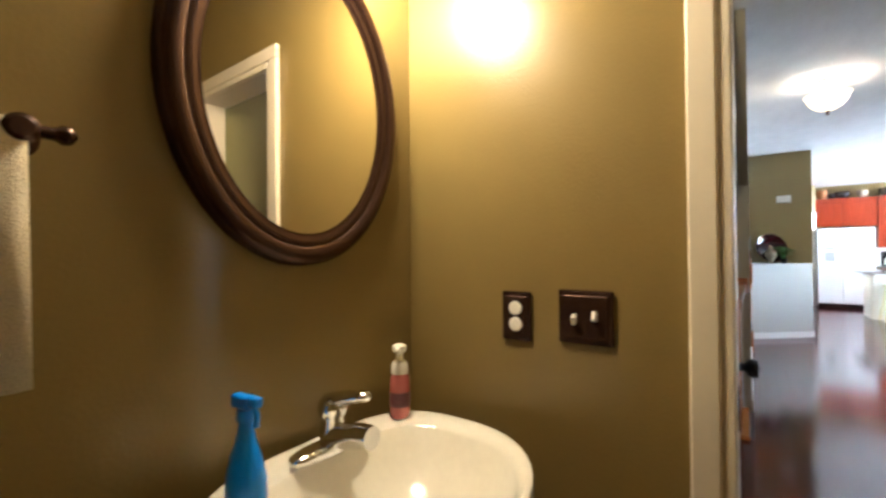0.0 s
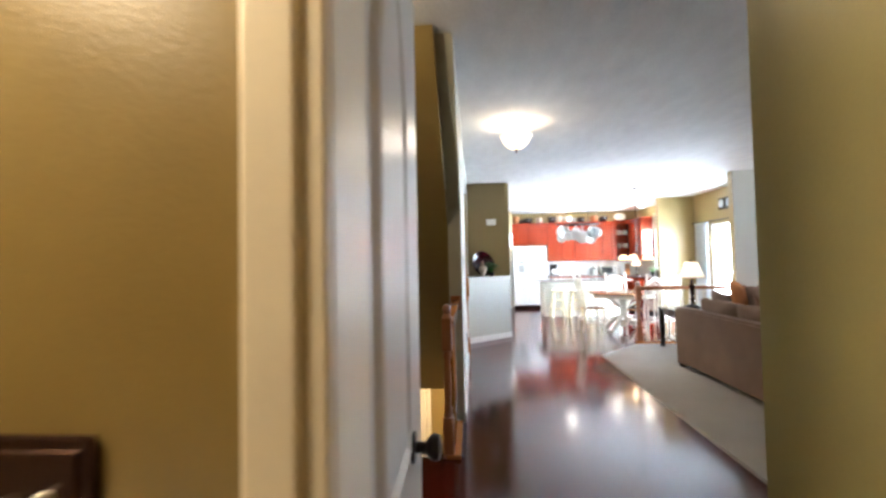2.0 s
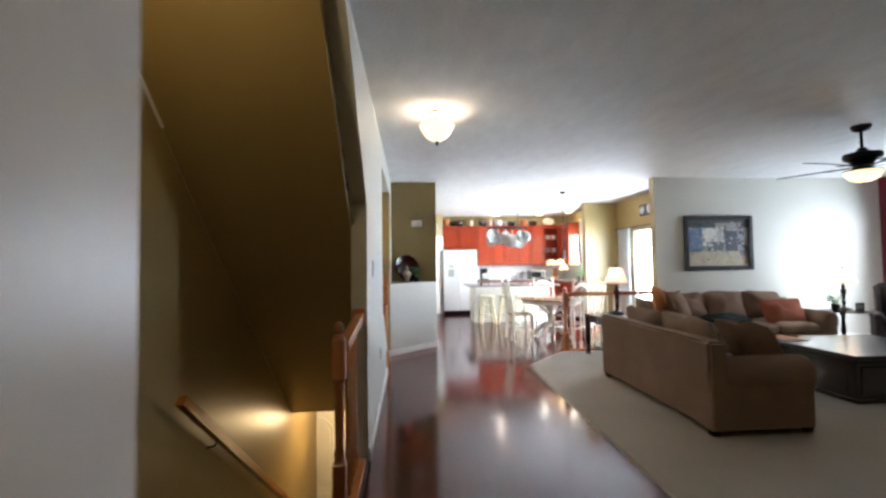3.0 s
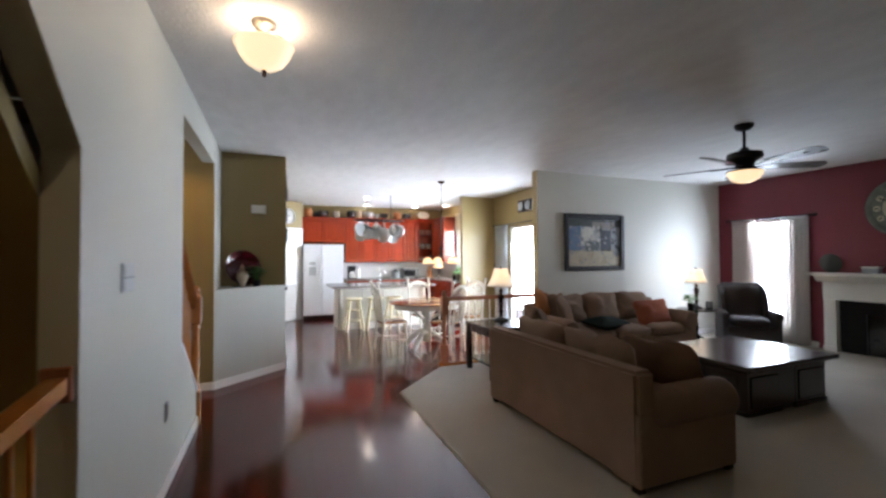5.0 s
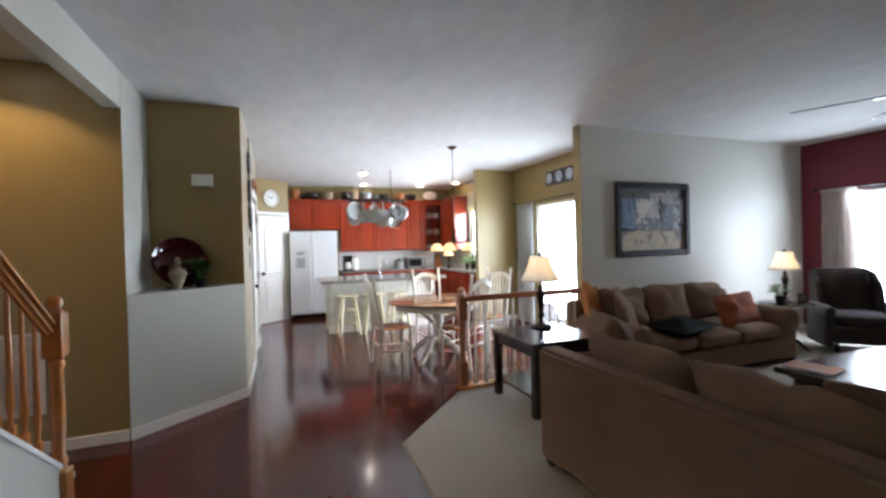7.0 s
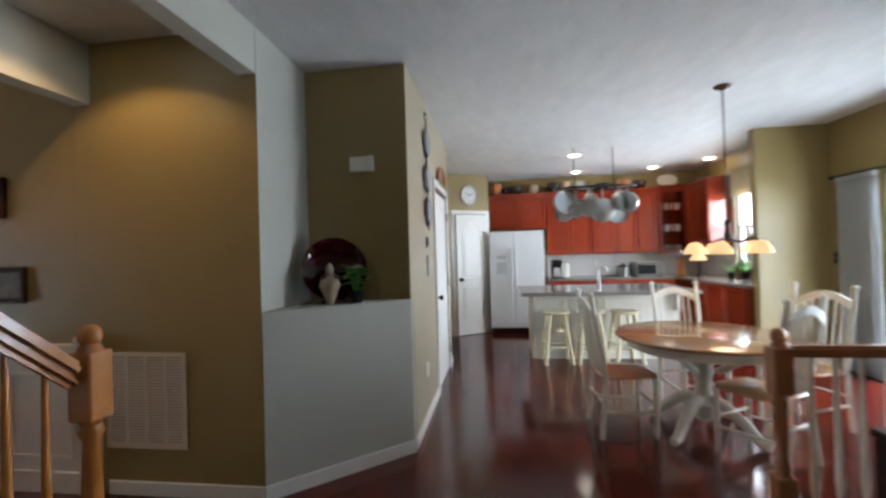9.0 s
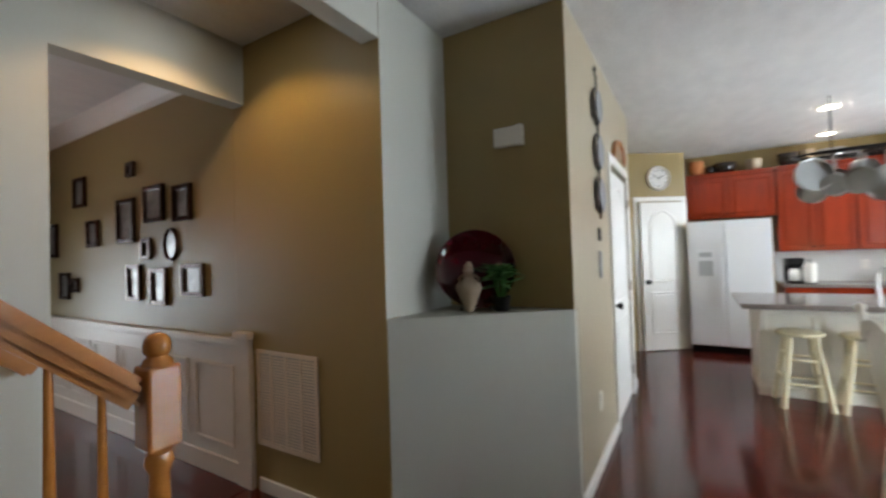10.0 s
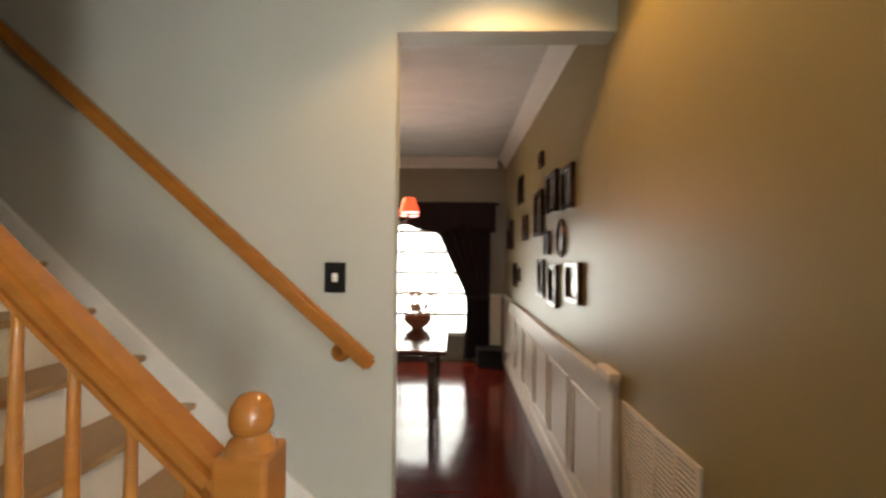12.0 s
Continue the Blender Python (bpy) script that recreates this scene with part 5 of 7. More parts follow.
pc = o + dv * 0.47 + nv * 0.002
round_clock("wall_clock", "round white wall clock above the pantry door", (pc.x, pc.y, 2.38), 0.165, 180 + ang, WHITEPL, mat("white_clock_face", (0.75, 0.75, 0.72), 0.4, var=0.05))

# ---- living room ----


def rolled_arm(bm, x0, x1, y0, y1, top, back=0.04):
    """A sofa arm: box with a roll along its top (local y is front to back)."""
    box(bm, x0 + 0.008, x1 - 0.008, y0 + 0.015, y1 + back, 0.055, top - 0.10, bevel=0.02, seg=2)
    r = (x1 - x0) / 2 + 0.015
    cx = (x0 + x1) / 2
    lathe(bm, [(0.02, y0 - 0.012), (r * 0.8, y0 - 0.01), (r * 0.97, y0 + 0.015), (r, y0 + 0.05), (r, y1 - 0.06), (r * 0.85, y1), (0.02, y1 + 0.004)], (cx, 0, top - r), 20, "y")
    return bm


def sofa(label, at, rz, w, d, back_h, arm_h, n_seats, seed, arm_w=0.24):
    """Local y points to the back, x along the seat; the front is at -d/2."""
    t = thing("sofa", label, "sofa", at, rz)
    part("base", one(-w / 2 + 0.02, w / 2 - 0.02, -d / 2 + 0.06, d / 2 - 0.03, 0.07, 0.30, bevel=0.02, seg=2), SUEDE, t)
    bm = bmesh.new()
    prism(bm, [(d / 2 - 0.20, 0.07), (d / 2 - 0.01, 0.07), (d / 2, back_h), (d / 2 - 0.15, back_h)], "x", -w / 2 + 0.012, w / 2 - 0.012)
    bmesh.ops.bevel(bm, geom=[e for e in bm.edges], offset=0.022, segments=4, affect="EDGES")
    part("back_frame", bm, SUEDE, t)
    for s in (-1, 1):
        x0, x1 = (-w / 2, -w / 2 + arm_w) if s < 0 else (w / 2 - arm_w, w / 2)
        part("arm", rolled_arm(bmesh.new(), x0, x1, -d / 2 + 0.05, d / 2 - 0.13, arm_h, 0.118), SUEDE, t)
    sw = (w - 2 * arm_w) / n_seats
    for i in range(n_seats):
        cx = -w / 2 + arm_w + sw * (i + 0.5)
        part("seat_cushion", cushion(bmesh.new(), cx, -0.08, 0.375, sw - 0.006, d - 0.22, 0.19, p=9, q=3.2, seed=seed + i), SUEDE, t)
        rot = Matrix.Rotation(radians(74), 4, "X")
        part("back_cushion", cushion(bmesh.new(), cx, d / 2 - 0.26, back_h - 0.085, sw - 0.02, 0.42, 0.24, p=8.0, q=1.75, rot=rot, lump=0.035, seed=seed + 7 + i, seg=32, ears=0.05), SUEDE, t)
    for x in (-w / 2 + 0.06, w / 2 - 0.06):
        for y in (-d / 2 + 0.10, d / 2 - 0.06):
            part("foot", boxes((x - 0.032, x + 0.032, y - 0.032, y + 0.032, 0.014, 0.075), bevel=0.008), ESPRESSO, t, "dark wooden foot")
    return t


sofa("tan microsuede loveseat with rolled arms, seen from behind", (2.74, 4.545, 0), 90, 1.83, 0.93, 0.74, 0.60, 2, 1)
sofa("tan microsuede sofa with rolled arms along the wall", (4.90, 6.555, 0), 0, 2.42, 0.98, 0.75, 0.62, 3, 20, 0.26)


def pillow(label, at, size, material, rot, seed):
    t = thing("throw_pillow", label, "pillow", at)
    m = Matrix.Rotation(radians(rot[2]), 4, "Z") @ Matrix.Rotation(radians(rot[1]), 4, "Y") @ Matrix.Rotation(radians(rot[0]), 4, "X")
    part("cover", cushion(bmesh.new(), 0, 0, 0, *size, p=6.0, q=1.45, rot=m, lump=0.03, seed=seed, seg=32, ears=0.06), material, t)
    part("piping", tube(bmesh.new(), [m @ Vector((size[0] / 2 * c * k, size[1] / 2 * s * k, 0)) for c, s, k in
         ((math.cos(u), math.sin(u), (abs(math.cos(u)) ** 6.0 + abs(math.sin(u)) ** 6.0) ** (-1 / 6.0) * (1 + 0.06 * abs(math.sin(2 * u)) ** 4)) for u in (2 * math.pi * j / 32 for j in range(33)))], 0.006, 6), material, t)
    return t


pillow("rust coloured throw pillow on the sofa", (5.48, 6.36, 0.60), (0.66, 0.36, 0.16), RUST, (66, 0, 3), 3)
pillow("bright orange chenille throw pillow in the sofa corner", (3.86, 6.80, 0.74), (0.46, 0.44, 0.17), ORANGE, (74, 8, 40), 4)
pillow("tan throw pillow leaning on the sofa arm", (4.02, 6.50, 0.68), (0.46, 0.44, 0.17), SUEDE, (66, -6, 50), 5)
pillow("dark green round throw pillow on the seat", (4.50, 6.26, 0.53), (0.58, 0.40, 0.16), DKGREEN, (4, 0, 10), 6)
pillow("tan throw pillow on the loveseat", (2.93, 4.00, 0.64), (0.48, 0.46, 0.14), SUEDE, (56, 0, 104), 8)
pillow("tan throw pillow on the loveseat end", (2.80, 5.33, 0.72), (0.48, 0.44, 0.20), SUEDE, (66, 0, 70), 9)


def coffee_table():
    t = thing("coffee_table", "espresso wood coffee table with panelled cabinet base", "coffee table", (4.70, 4.63, 0.014))
    part("tabletop", one(-0.66, 0.66, -0.52, 0.52, 0.415, 0.458, bevel=0.010, seg=2), ESPRESSO, t)
    part("under_moulding", one(-0.60, 0.60, -0.46, 0.46, 0.385, 0.4145, bevel=0.008), ESPRESSO, t)
    for x0, x1 in ((-0.58, -0.10), (0.10, 0.58)):
        cab = part("cabinet", one(x0, x1, -0.44, 0.44, 0.02, 0.385, bevel=0.006), ESPRESSO, t)
        part("door_panel", boxes((x0 + 0.05, x1 - 0.05, -0.448, -0.44, 0.07, 0.34), bevel=0.006), ESPRESSO, cab)
        part("side_panel", boxes((x0 - 0.006 if x0 < 0 else x1, x0 if x0 < 0 else x1 + 0.006, -0.36, 0.36, 0.07, 0.34), bevel=0.0025), ESPRESSO, cab)
        part("plinth", one(x0 - 0.01, x1 + 0.01, -0.45, 0.45, 0.0, 0.045, bevel=0.006), ESPRESSO, cab)
    part("recess_panel", one(-0.099, 0.099, -0.436, 0.436, 0.01, 0.384), ESPRESSO, t)
    return t


coffee_table()
t = thing("magazine", "tan magazine lying on the coffee table", "magazine", (4.22, 5.0, 0.4725), 12)
part("pages", one(-0.11, 0.11, -0.14, 0.14, 0, 0.010), WHITEPL, t)
part("cover", one(-0.112, 0.112, -0.142, 0.142, 0.010, 0.012), TERRA, t, "tan printed cover")


def end_table():
    t = thing("end_table", "espresso wood end table with a lower shelf", "end table", (2.93, 6.32, 0.014))
    w, d, h = 0.68, 0.70, 0.595
    part("tabletop", one(-w / 2, w / 2, -d / 2, d / 2, h - 0.035, h, bevel=0.006, seg=2), ESPRESSO, t)
    for x0, x1, y0, y1 in ((-w / 2 + 0.07, w / 2 - 0.07, -d / 2 + 0.02, -d / 2 + 0.045), (-w / 2 + 0.07, w / 2 - 0.07, d / 2 - 0.045, d / 2 - 0.02), (-w / 2 + 0.02, -w / 2 + 0.045, -d / 2 + 0.07, d / 2 - 0.07), (w / 2 - 0.045, w / 2 - 0.02, -d / 2 + 0.07, d / 2 - 0.07)):
        part("apron", one(x0, x1, y0, y1, h - 0.115, h - 0.036), ESPRESSO, t)
    for x in (-w / 2 + 0.04, w / 2 - 0.04):
        for y in (-d / 2 + 0.04, d / 2 - 0.04):
            part("leg", one(x - 0.032, x + 0.032, y - 0.032, y + 0.032, 0, h - 0.036, bevel=0.005), ESPRESSO, t)
    part("shelf", one(-w / 2 + 0.03, w / 2 - 0.03, -d / 2 + 0.03, d / 2 - 0.03, 0.14, 0.165), ESPRESSO, t)
    return t


end_table()


def table_lamp(label, at, scale=1.0, rz=0):
    t = thing("table_lamp", label, "table lamp", at, rz)
    s = scale
    part("foot", lathe(bmesh.new(), [(0.085 * s, 0), (0.088 * s, 0.010 * s), (0.078 * s, 0.022 * s), (0.045 * s, 0.032 * s), (0.022 * s, 0.045 * s)], (0, 0, 0), 28), BLACK, t)
    part("stem", lathe(bmesh.new(), [(0.020 * s, 0.04 * s), (0.016 * s, 0.07 * s), (0.030 * s, 0.10 * s), (0.018 * s, 0.13 * s), (0.022 * s, 0.16 * s), (0.036 * s, 0.27 * s), (0.038 * s, 0.29 * s), (0.016 * s, 0.31 * s), (0.028 * s, 0.335 * s), (0.010 * s, 0.36 * s), (0.008 * s, 0.42 * s)], (0, 0, 0), 24), BRONZE, t)
    bm = bmesh.new()
    n = 48
    rows_ = []
    for k, (r, z) in enumerate([(0.158, 0.385), (0.128, 0.435), (0.102, 0.49), (0.086, 0.54), (0.078, 0.585)]):
        row = []
        for i in range(n):
            a = 2 * math.pi * i / n
            e = 1 + 0.025 * math.cos(a * 8)
            row.append(bm.verts.new((r * s * e * math.cos(a), r * s * e * math.sin(a), z * s)))
        rows_.append(row)
    for r0, r1 in zip(rows_, rows_[1:]):
        for i in range(n):
            bm.faces.new((r0[i], r0[(i + 1) % n], r1[(i + 1) % n], r1[i])).smooth = True
    sh = part("shade", bm, SHADE, t, "cream fabric bell shade, lit")
    sh.modifiers.new("thickness", "SOLIDIFY").thickness = 0.004
    sh.visible_shadow = False
    part("trim_ring", tube(bmesh.new(), [(0.160 * s * math.cos(2 * math.pi * i / 32), 0.160 * s * math.sin(2 * math.pi * i / 32), 0.386 * s) for i in range(33)], 0.004, 6), OAK, sh)
    part("finial", lathe(bmesh.new(), [(0.008 * s, 0.575 * s), (0.012 * s, 0.60 * s), (0.003 * s, 0.62 * s)], (0, 0, 0), 12), BRONZE, t)
    return t


table_lamp("lit table lamp with dark turned base on the end table", (3.02, 6.50, 0.609), 1.14)
table_lamp("lit table lamp with dark base in the corner", (6.73, 6.60, 0.572), 1.08)
t = thing("side_table", "round dark pedestal side table in the corner", "side table", (6.66, 6.56, 0.014))
part("tabletop", lathe(bmesh.new(), [(0.02, 0.53), (0.27, 0.53), (0.285, 0.54), (0.285, 0.55), (0.27, 0.558), (0.02, 0.558)], (0, 0, 0), 36), ESPRESSO, t)
part("column", lathe(bmesh.new(), [(0.06, 0.06), (0.045, 0.10), (0.022, 0.16), (0.035, 0.24), (0.020, 0.40), (0.030, 0.48), (0.06, 0.53)], (0, 0, 0), 20), ESPRESSO, t)
for k in range(3):
    a = radians(120 * k + 30)
    c, s = math.cos(a), math.sin(a)
    part("leg", tube(bmesh.new(), [(0.02 * c, 0.02 * s, 0.13), (0.12 * c, 0.12 * s, 0.10), (0.22 * c, 0.22 * s, 0.02), (0.25 * c, 0.25 * s, 0.012)], 0.022, 8, 0.014), ESPRESSO, t)
plant("potted_plant", "small bushy green plant on the corner table", (6.50, 6.52, 0.572), 0.10, 0.16, 24, 8, pot=0.06, leaf_w=0.05)
t = thing("small_frame", "small dark photo stand on the corner table", "photo frame", (6.86, 6.48, 0.572), -30)
part("border", boxes((-0.05, 0.05, -0.006, 0.006, 0, 0.012), (-0.05, 0.05, -0.006, 0.006, 0.10, 0.112), (-0.05, -0.038, -0.006, 0.006, 0.012, 0.10), (0.038, 0.05, -0.006, 0.006, 0.012, 0.10)), BLACK, t)
part("picture", one(-0.038, 0.038, -0.003, 0.003, 0.012, 0.10), PHOTO, t)


def wing_chair():
    t = thing("armchair", "dark charcoal wingback armchair by the window", "armchair", (7.24, 6.14, 0.014), -44)
    # local y points to the back
    part("base", one(-0.36, 0.36, -0.36, 0.32, 0.12, 0.32, bevel=0.03, seg=2), ARMCHAIR, t)
    part("seat_cushion", cushion(bmesh.new(), 0, -0.06, 0.385, 0.56, 0.64, 0.17, p=6, q=3, seed=1), ARMCHAIR, t)
    bm = bmesh.new()
    prism(bm, [(0.20, 0.30), (0.34, 0.28), (0.46, 0.92), (0.42, 0.97), (0.36, 0.97), (0.32, 0.93)], "x", -0.33, 0.33)
    bmesh.ops.bevel(bm, geom=[e for e in bm.edges], offset=0.03, segments=3, affect="EDGES")
    part("backrest", bm, ARMCHAIR, t)
    part("back_cushion", cushion(bmesh.new(), 0, 0.25, 0.66, 0.54, 0.56, 0.16, p=5, q=2.2, rot=Matrix.Rotation(radians(80), 4, "X"), seed=3), ARMCHAIR, t)
    for s in (-1, 1):
        bm = bmesh.new()
        prism(bm, [(0.02, 0.44), (0.36, 0.40), (0.44, 0.92), (0.34, 0.93), (0.16, 0.80)], "x", s * 0.33 - 0.035, s * 0.33 + 0.035)
        bmesh.ops.bevel(bm, geom=[e for e in bm.edges], offset=0.018, segments=2, affect="EDGES")
        part("wing", bm, ARMCHAIR, t)
        part("arm", rolled_arm(bmesh.new(), s * 0.385 - 0.05, s * 0.385 + 0.05, -0.34, 0.30, 0.55), ARMCHAIR, t)
        for y in (-0.30, 0.28):
            part("leg", lathe(bmesh.new(), [(0.016, 0), (0.024, 0.03), (0.030, 0.13)], (s * 0.31, y, 0), 12), ESPRESSO, t)
    return t


wing_chair().scale = (0.88, 0.88, 1.0)


def painting():
    t = thing("painting", "framed painting of a white village street", "painting", (5.10, 7.119, 1.65))
    w, h, b = 1.20, 0.90, 0.075
    bm = boxes((-w / 2, -w / 2 + b, -0.04, 0, -h / 2, h / 2), (w / 2 - b, w / 2, -0.04, 0, -h / 2, h / 2), (-w / 2 + b, w / 2 - b, -0.04, 0, h / 2 - b, h / 2), (-w / 2 + b, w / 2 - b, -0.04, 0, -h / 2, -h / 2 + b), bevel=0.010)
    part("picture_frame", bm, mat("dark_slate_frame", (0.035, 0.035, 0.04), 0.35, var=0.3, scale=6), t, "dark slate moulded frame")
    def P(name, x0, x1, z0, z1, dd, c):
        m = mat("painted_" + name, c, 0.6, var=0.35, scale=9, grain=40, bump=0.25, grain_var=0.2)
        part(name, one(x0, x1, -0.008 - dd, -0.002, z0, z1), m, t)
    P("canvas", -0.525, 0.525, -0.375, 0.375, 0, (0.42, 0.42, 0.42))
    P("street", -0.525, 0.525, -0.375, -0.12, 0.001, (0.50, 0.43, 0.30))
    P("blue_doors", -0.525, -0.28, -0.14, 0.25, 0.001, (0.15, 0.22, 0.36))
    P("tree_shade", -0.525, 0.525, 0.25, 0.375, 0.0012, (0.07, 0.08, 0.075))
    P("pale_house", -0.27, -0.02, -0.10, 0.36, 0.001, (0.66, 0.64, 0.58))
    P("dark_doorway", 0.12, 0.34, -0.14, 0.20, 0.001, (0.06, 0.07, 0.09))
    P("grey_wall", 0.36, 0.525, -0.20, 0.33, 0.001, (0.34, 0.35, 0.38))
    P("shaded_foliage", -0.20, 0.10, -0.14, 0.02, 0.002, (0.10, 0.12, 0.12))
    P("awning", -0.05, 0.40, 0.22, 0.33, 0.002, (0.30, 0.27, 0.24))
    rp = random.Random(21)
    tones = {"foliage": (0.035, 0.05, 0.035), "lime_wash": (0.60, 0.58, 0.53), "blue": (0.13, 0.20, 0.34), "tan": (0.44, 0.36, 0.24), "shade": (0.06, 0.055, 0.065), "lilac": (0.30, 0.29, 0.33)}
    strokes = {k: mat("painted_" + k, c, 0.6, var=0.45, scale=16, grain=50, bump=0.3, grain_var=0.2) for k, c in tones.items()}
    for k in range(130):
        w_, h_ = rp.uniform(0.012, 0.05), rp.uniform(0.015, 0.06)
        x_, z_ = rp.uniform(-0.51, 0.51 - w_), rp.uniform(-0.365, 0.365 - h_)
        if z_ > 0.24:
            zone = ("foliage", "shade", "lilac")
        elif z_ < -0.16:
            zone = ("tan", "tan", "tan", "lilac") if x_ + 0.6 * z_ < 0.15 else ("lilac", "tan")
        elif x_ < -0.24:
            zone = ("blue", "lilac")
        elif x_ < 0.08:
            zone = ("lime_wash", "lime_wash", "lilac")
        else:
            zone = ("shade", "shade", "lilac")
        part("brush_stroke", one(x_, x_ + w_, -0.0125 - 0.00003 * k, -0.003, z_, z_ + h_), strokes[rp.choice(zone)], t)
    return t


painting()


def fireplace():
    t = thing("fireplace", "white mantel fireplace with black surround", "fireplace", (8.06, 4.52, -0.03))
    MANT = TRIM
    part("mantel_shelf", one(-0.26, 0, -1.10, 1.11, 1.150, 1.195, bevel=0.008, seg=2), MANT, t, "white mantel shelf")
    bm = bmesh.new()
    prism(bm, [(-0.13, 1.06), (-0.16, 1.08), (-0.22, 1.149), (-0.001, 1.149), (-0.001, 1.06)], "y", -1.03, 1.03)
    part("cove_moulding", bm, MANT, t)
    part("frieze", one(-0.13, -0.001, -0.96, 0.96, 0.80, 1.06, bevel=0.004), MANT, t)
    for s in (-1, 1):
        y0, y1 = sorted((s * 0.80, s * 0.95))
        part("pilaster", one(-0.135, -0.001, y0, y1, 0.12, 0.80, bevel=0.005), MANT, t)
        part("plinth_block", one(-0.145, -0.001, y0 - 0.008, y1 + 0.008, 0.0, 0.12, bevel=0.005), MANT, t)
    part("surround", boxes((-0.05, -0.001, -0.80, -0.50, 0, 0.80), (-0.05, -0.001, 0.50, 0.80, 0, 0.80), (-0.05, -0.001, -0.50, 0.50, 0.62, 0.80)), FIREBOX, t, "glossy black stone surround")
    part("firebox", boxes((0.10, 0.12, -0.50, 0.50, 0.0, 0.62), (0.0, 0.10, -0.52, -0.50, 0, 0.62), (0.0, 0.10, 0.50, 0.52, 0, 0.62)), FIREBOX, t)
    part("glass_front", one(-0.02, -0.012, -0.50, 0.50, 0.06, 0.62), mat("dark_fire_glass", (0.02, 0.02, 0.022), 0.08, var=0.1, coat=0.5), t)
    part("louvre", boxes(*[(-0.03, -0.005, -0.50, 0.50, 0.005 + 0.018 * k, 0.015 + 0.018 * k) for k in range(3)]), BLACK, t)
    part("hearth", one(-0.50, -0.051, -1.0, 1.0, 0.0, 0.018, bevel=0.003), FIREBOX, t, "black stone hearth")
    return t


fireplace()
round_clock("wall_clock", "large round clock with a dark weathered rim", (8.058, 4.62, 2.06), 0.39, 90, mat("weathered_rim", (0.17, 0.18, 0.15), 0.6, var=0.5, scale=10), CLOCKFACE)
t = thing("mantel_plate", "dark round plate standing on the mantel", "plate", (7.97, 5.40, 1.166), 90)
ob = part("disc", lathe(bmesh.new(), [(0.02, 0), (0.10, 0.005), (0.14, 0.018), (0.10, 0.012), (0.02, 0.008)], (0, 0, 0), 32), mat("dark_pewter", (0.035, 0.04, 0.036), 0.45, var=0.3, scale=8), t)
ob.matrix_local = pose(0, 0.0, 0.138, 80, 0, 0)
part("stand", one(-0.05, 0.05, -0.03, 0.03, 0, 0.010), BLACK, t)
t = thing("mantel_box", "white ceramic box on the mantel", "box", (7.94, 4.92, 1.166), 90)
part("body", one(-0.09, 0.09, -0.05, 0.05, 0, 0.075, bevel=0.008), GREYPL, t)
part("lid", one(-0.095, 0.095, -0.055, 0.055, 0.075, 0.095, bevel=0.006), WHITEPL, t)
t = thing("mantel_candle", "white pillar candle on the mantel", "candle", (7.94, 4.72, 1.166))
part("wax", lathe(bmesh.new(), [(0.04, 0), (0.04, 0.14), (0.035, 0.145), (0.01, 0.14)], (0, 0, 0), 18), WHITEPL, t)
part("dish", lathe(bmesh.new(), [(0.06, 0), (0.065, 0.008), (0.05, 0.006)], (0, 0, 0), 18), BLACK, t)


def ceiling_fan():
    t = thing("ceiling_fan", "black five-blade ceiling fan with glass light", "ceiling fan", (4.71, 4.54, 0))
    part("canopy", lathe(bmesh.new(), [(0.085, H), (0.085, H - 0.02), (0.065, H - 0.05), (0.025, H - 0.065)], (0, 0, 0), 28), BLACK, t)
    part("downrod", tube(bmesh.new(), [(0, 0, H - 0.06), (0, 0, 2.45)], 0.014), BLACK, t)
    part("motor", lathe(bmesh.new(), [(0.03, 2.51), (0.05, 2.48), (0.08, 2.46), (0.150, 2.45), (0.158, 2.42), (0.150, 2.39), (0.10, 2.36), (0.075, 2.33), (0.085, 2.285), (0.06, 2.275)], (0, 0, 0), 32), BLACK, t)
    g = part("light_bowl", lathe(bmesh.new(), [(0.150, 2.268), (0.148, 2.235), (0.115, 2.185), (0.06, 2.158), (0.01, 2.150)], (0, 0, 0), 32), LAMPGLASS, t, "glowing frosted glass bowl")
    g.visible_shadow = False
    part("bowl_rim", lathe(bmesh.new(), [(0.10, 2.285), (0.155, 2.275), (0.155, 2.262), (0.10, 2.262)], (0, 0, 0), 32), BRONZE, t)
    part("finial", lathe(bmesh.new(), [(0.012, 2.152), (0.014, 2.142), (0.003, 2.13)], (0, 0, 0), 12), BRONZE, t)
    bl = mat("dark_walnut_blade", (0.035, 0.026, 0.022), 0.28, var=0.2, scale=4, grain=40, stretch=(1, 8, 1), coat=0.2)
    for k in range(5):
        m = pose(0, 0, 2.315, 0, 0, 44 + 72 * k)
        ir = part("blade_iron", boxes((0.08, 0.24, -0.018, 0.018, -0.006, 0.004), (0.22, 0.30, -0.045, 0.045, -0.006, 0.0), bevel=0.002), BLACK, t)
        ir.matrix_local = m
        bm = bmesh.new()
        pts = [(0.24, -0.055), (0.55, -0.068), (0.70, -0.066), (0.735, -0.045), (0.74, 0.0), (0.735, 0.045), (0.70, 0.066), (0.55, 0.068), (0.24, 0.055)]
        prism(bm, pts, "z", 0.001, 0.009)
        b = part("blade", bm, bl, t)
        b.matrix_local = m @ pose(0, 0, 0, -13, 0, 0)
    return t


ceiling_fan()

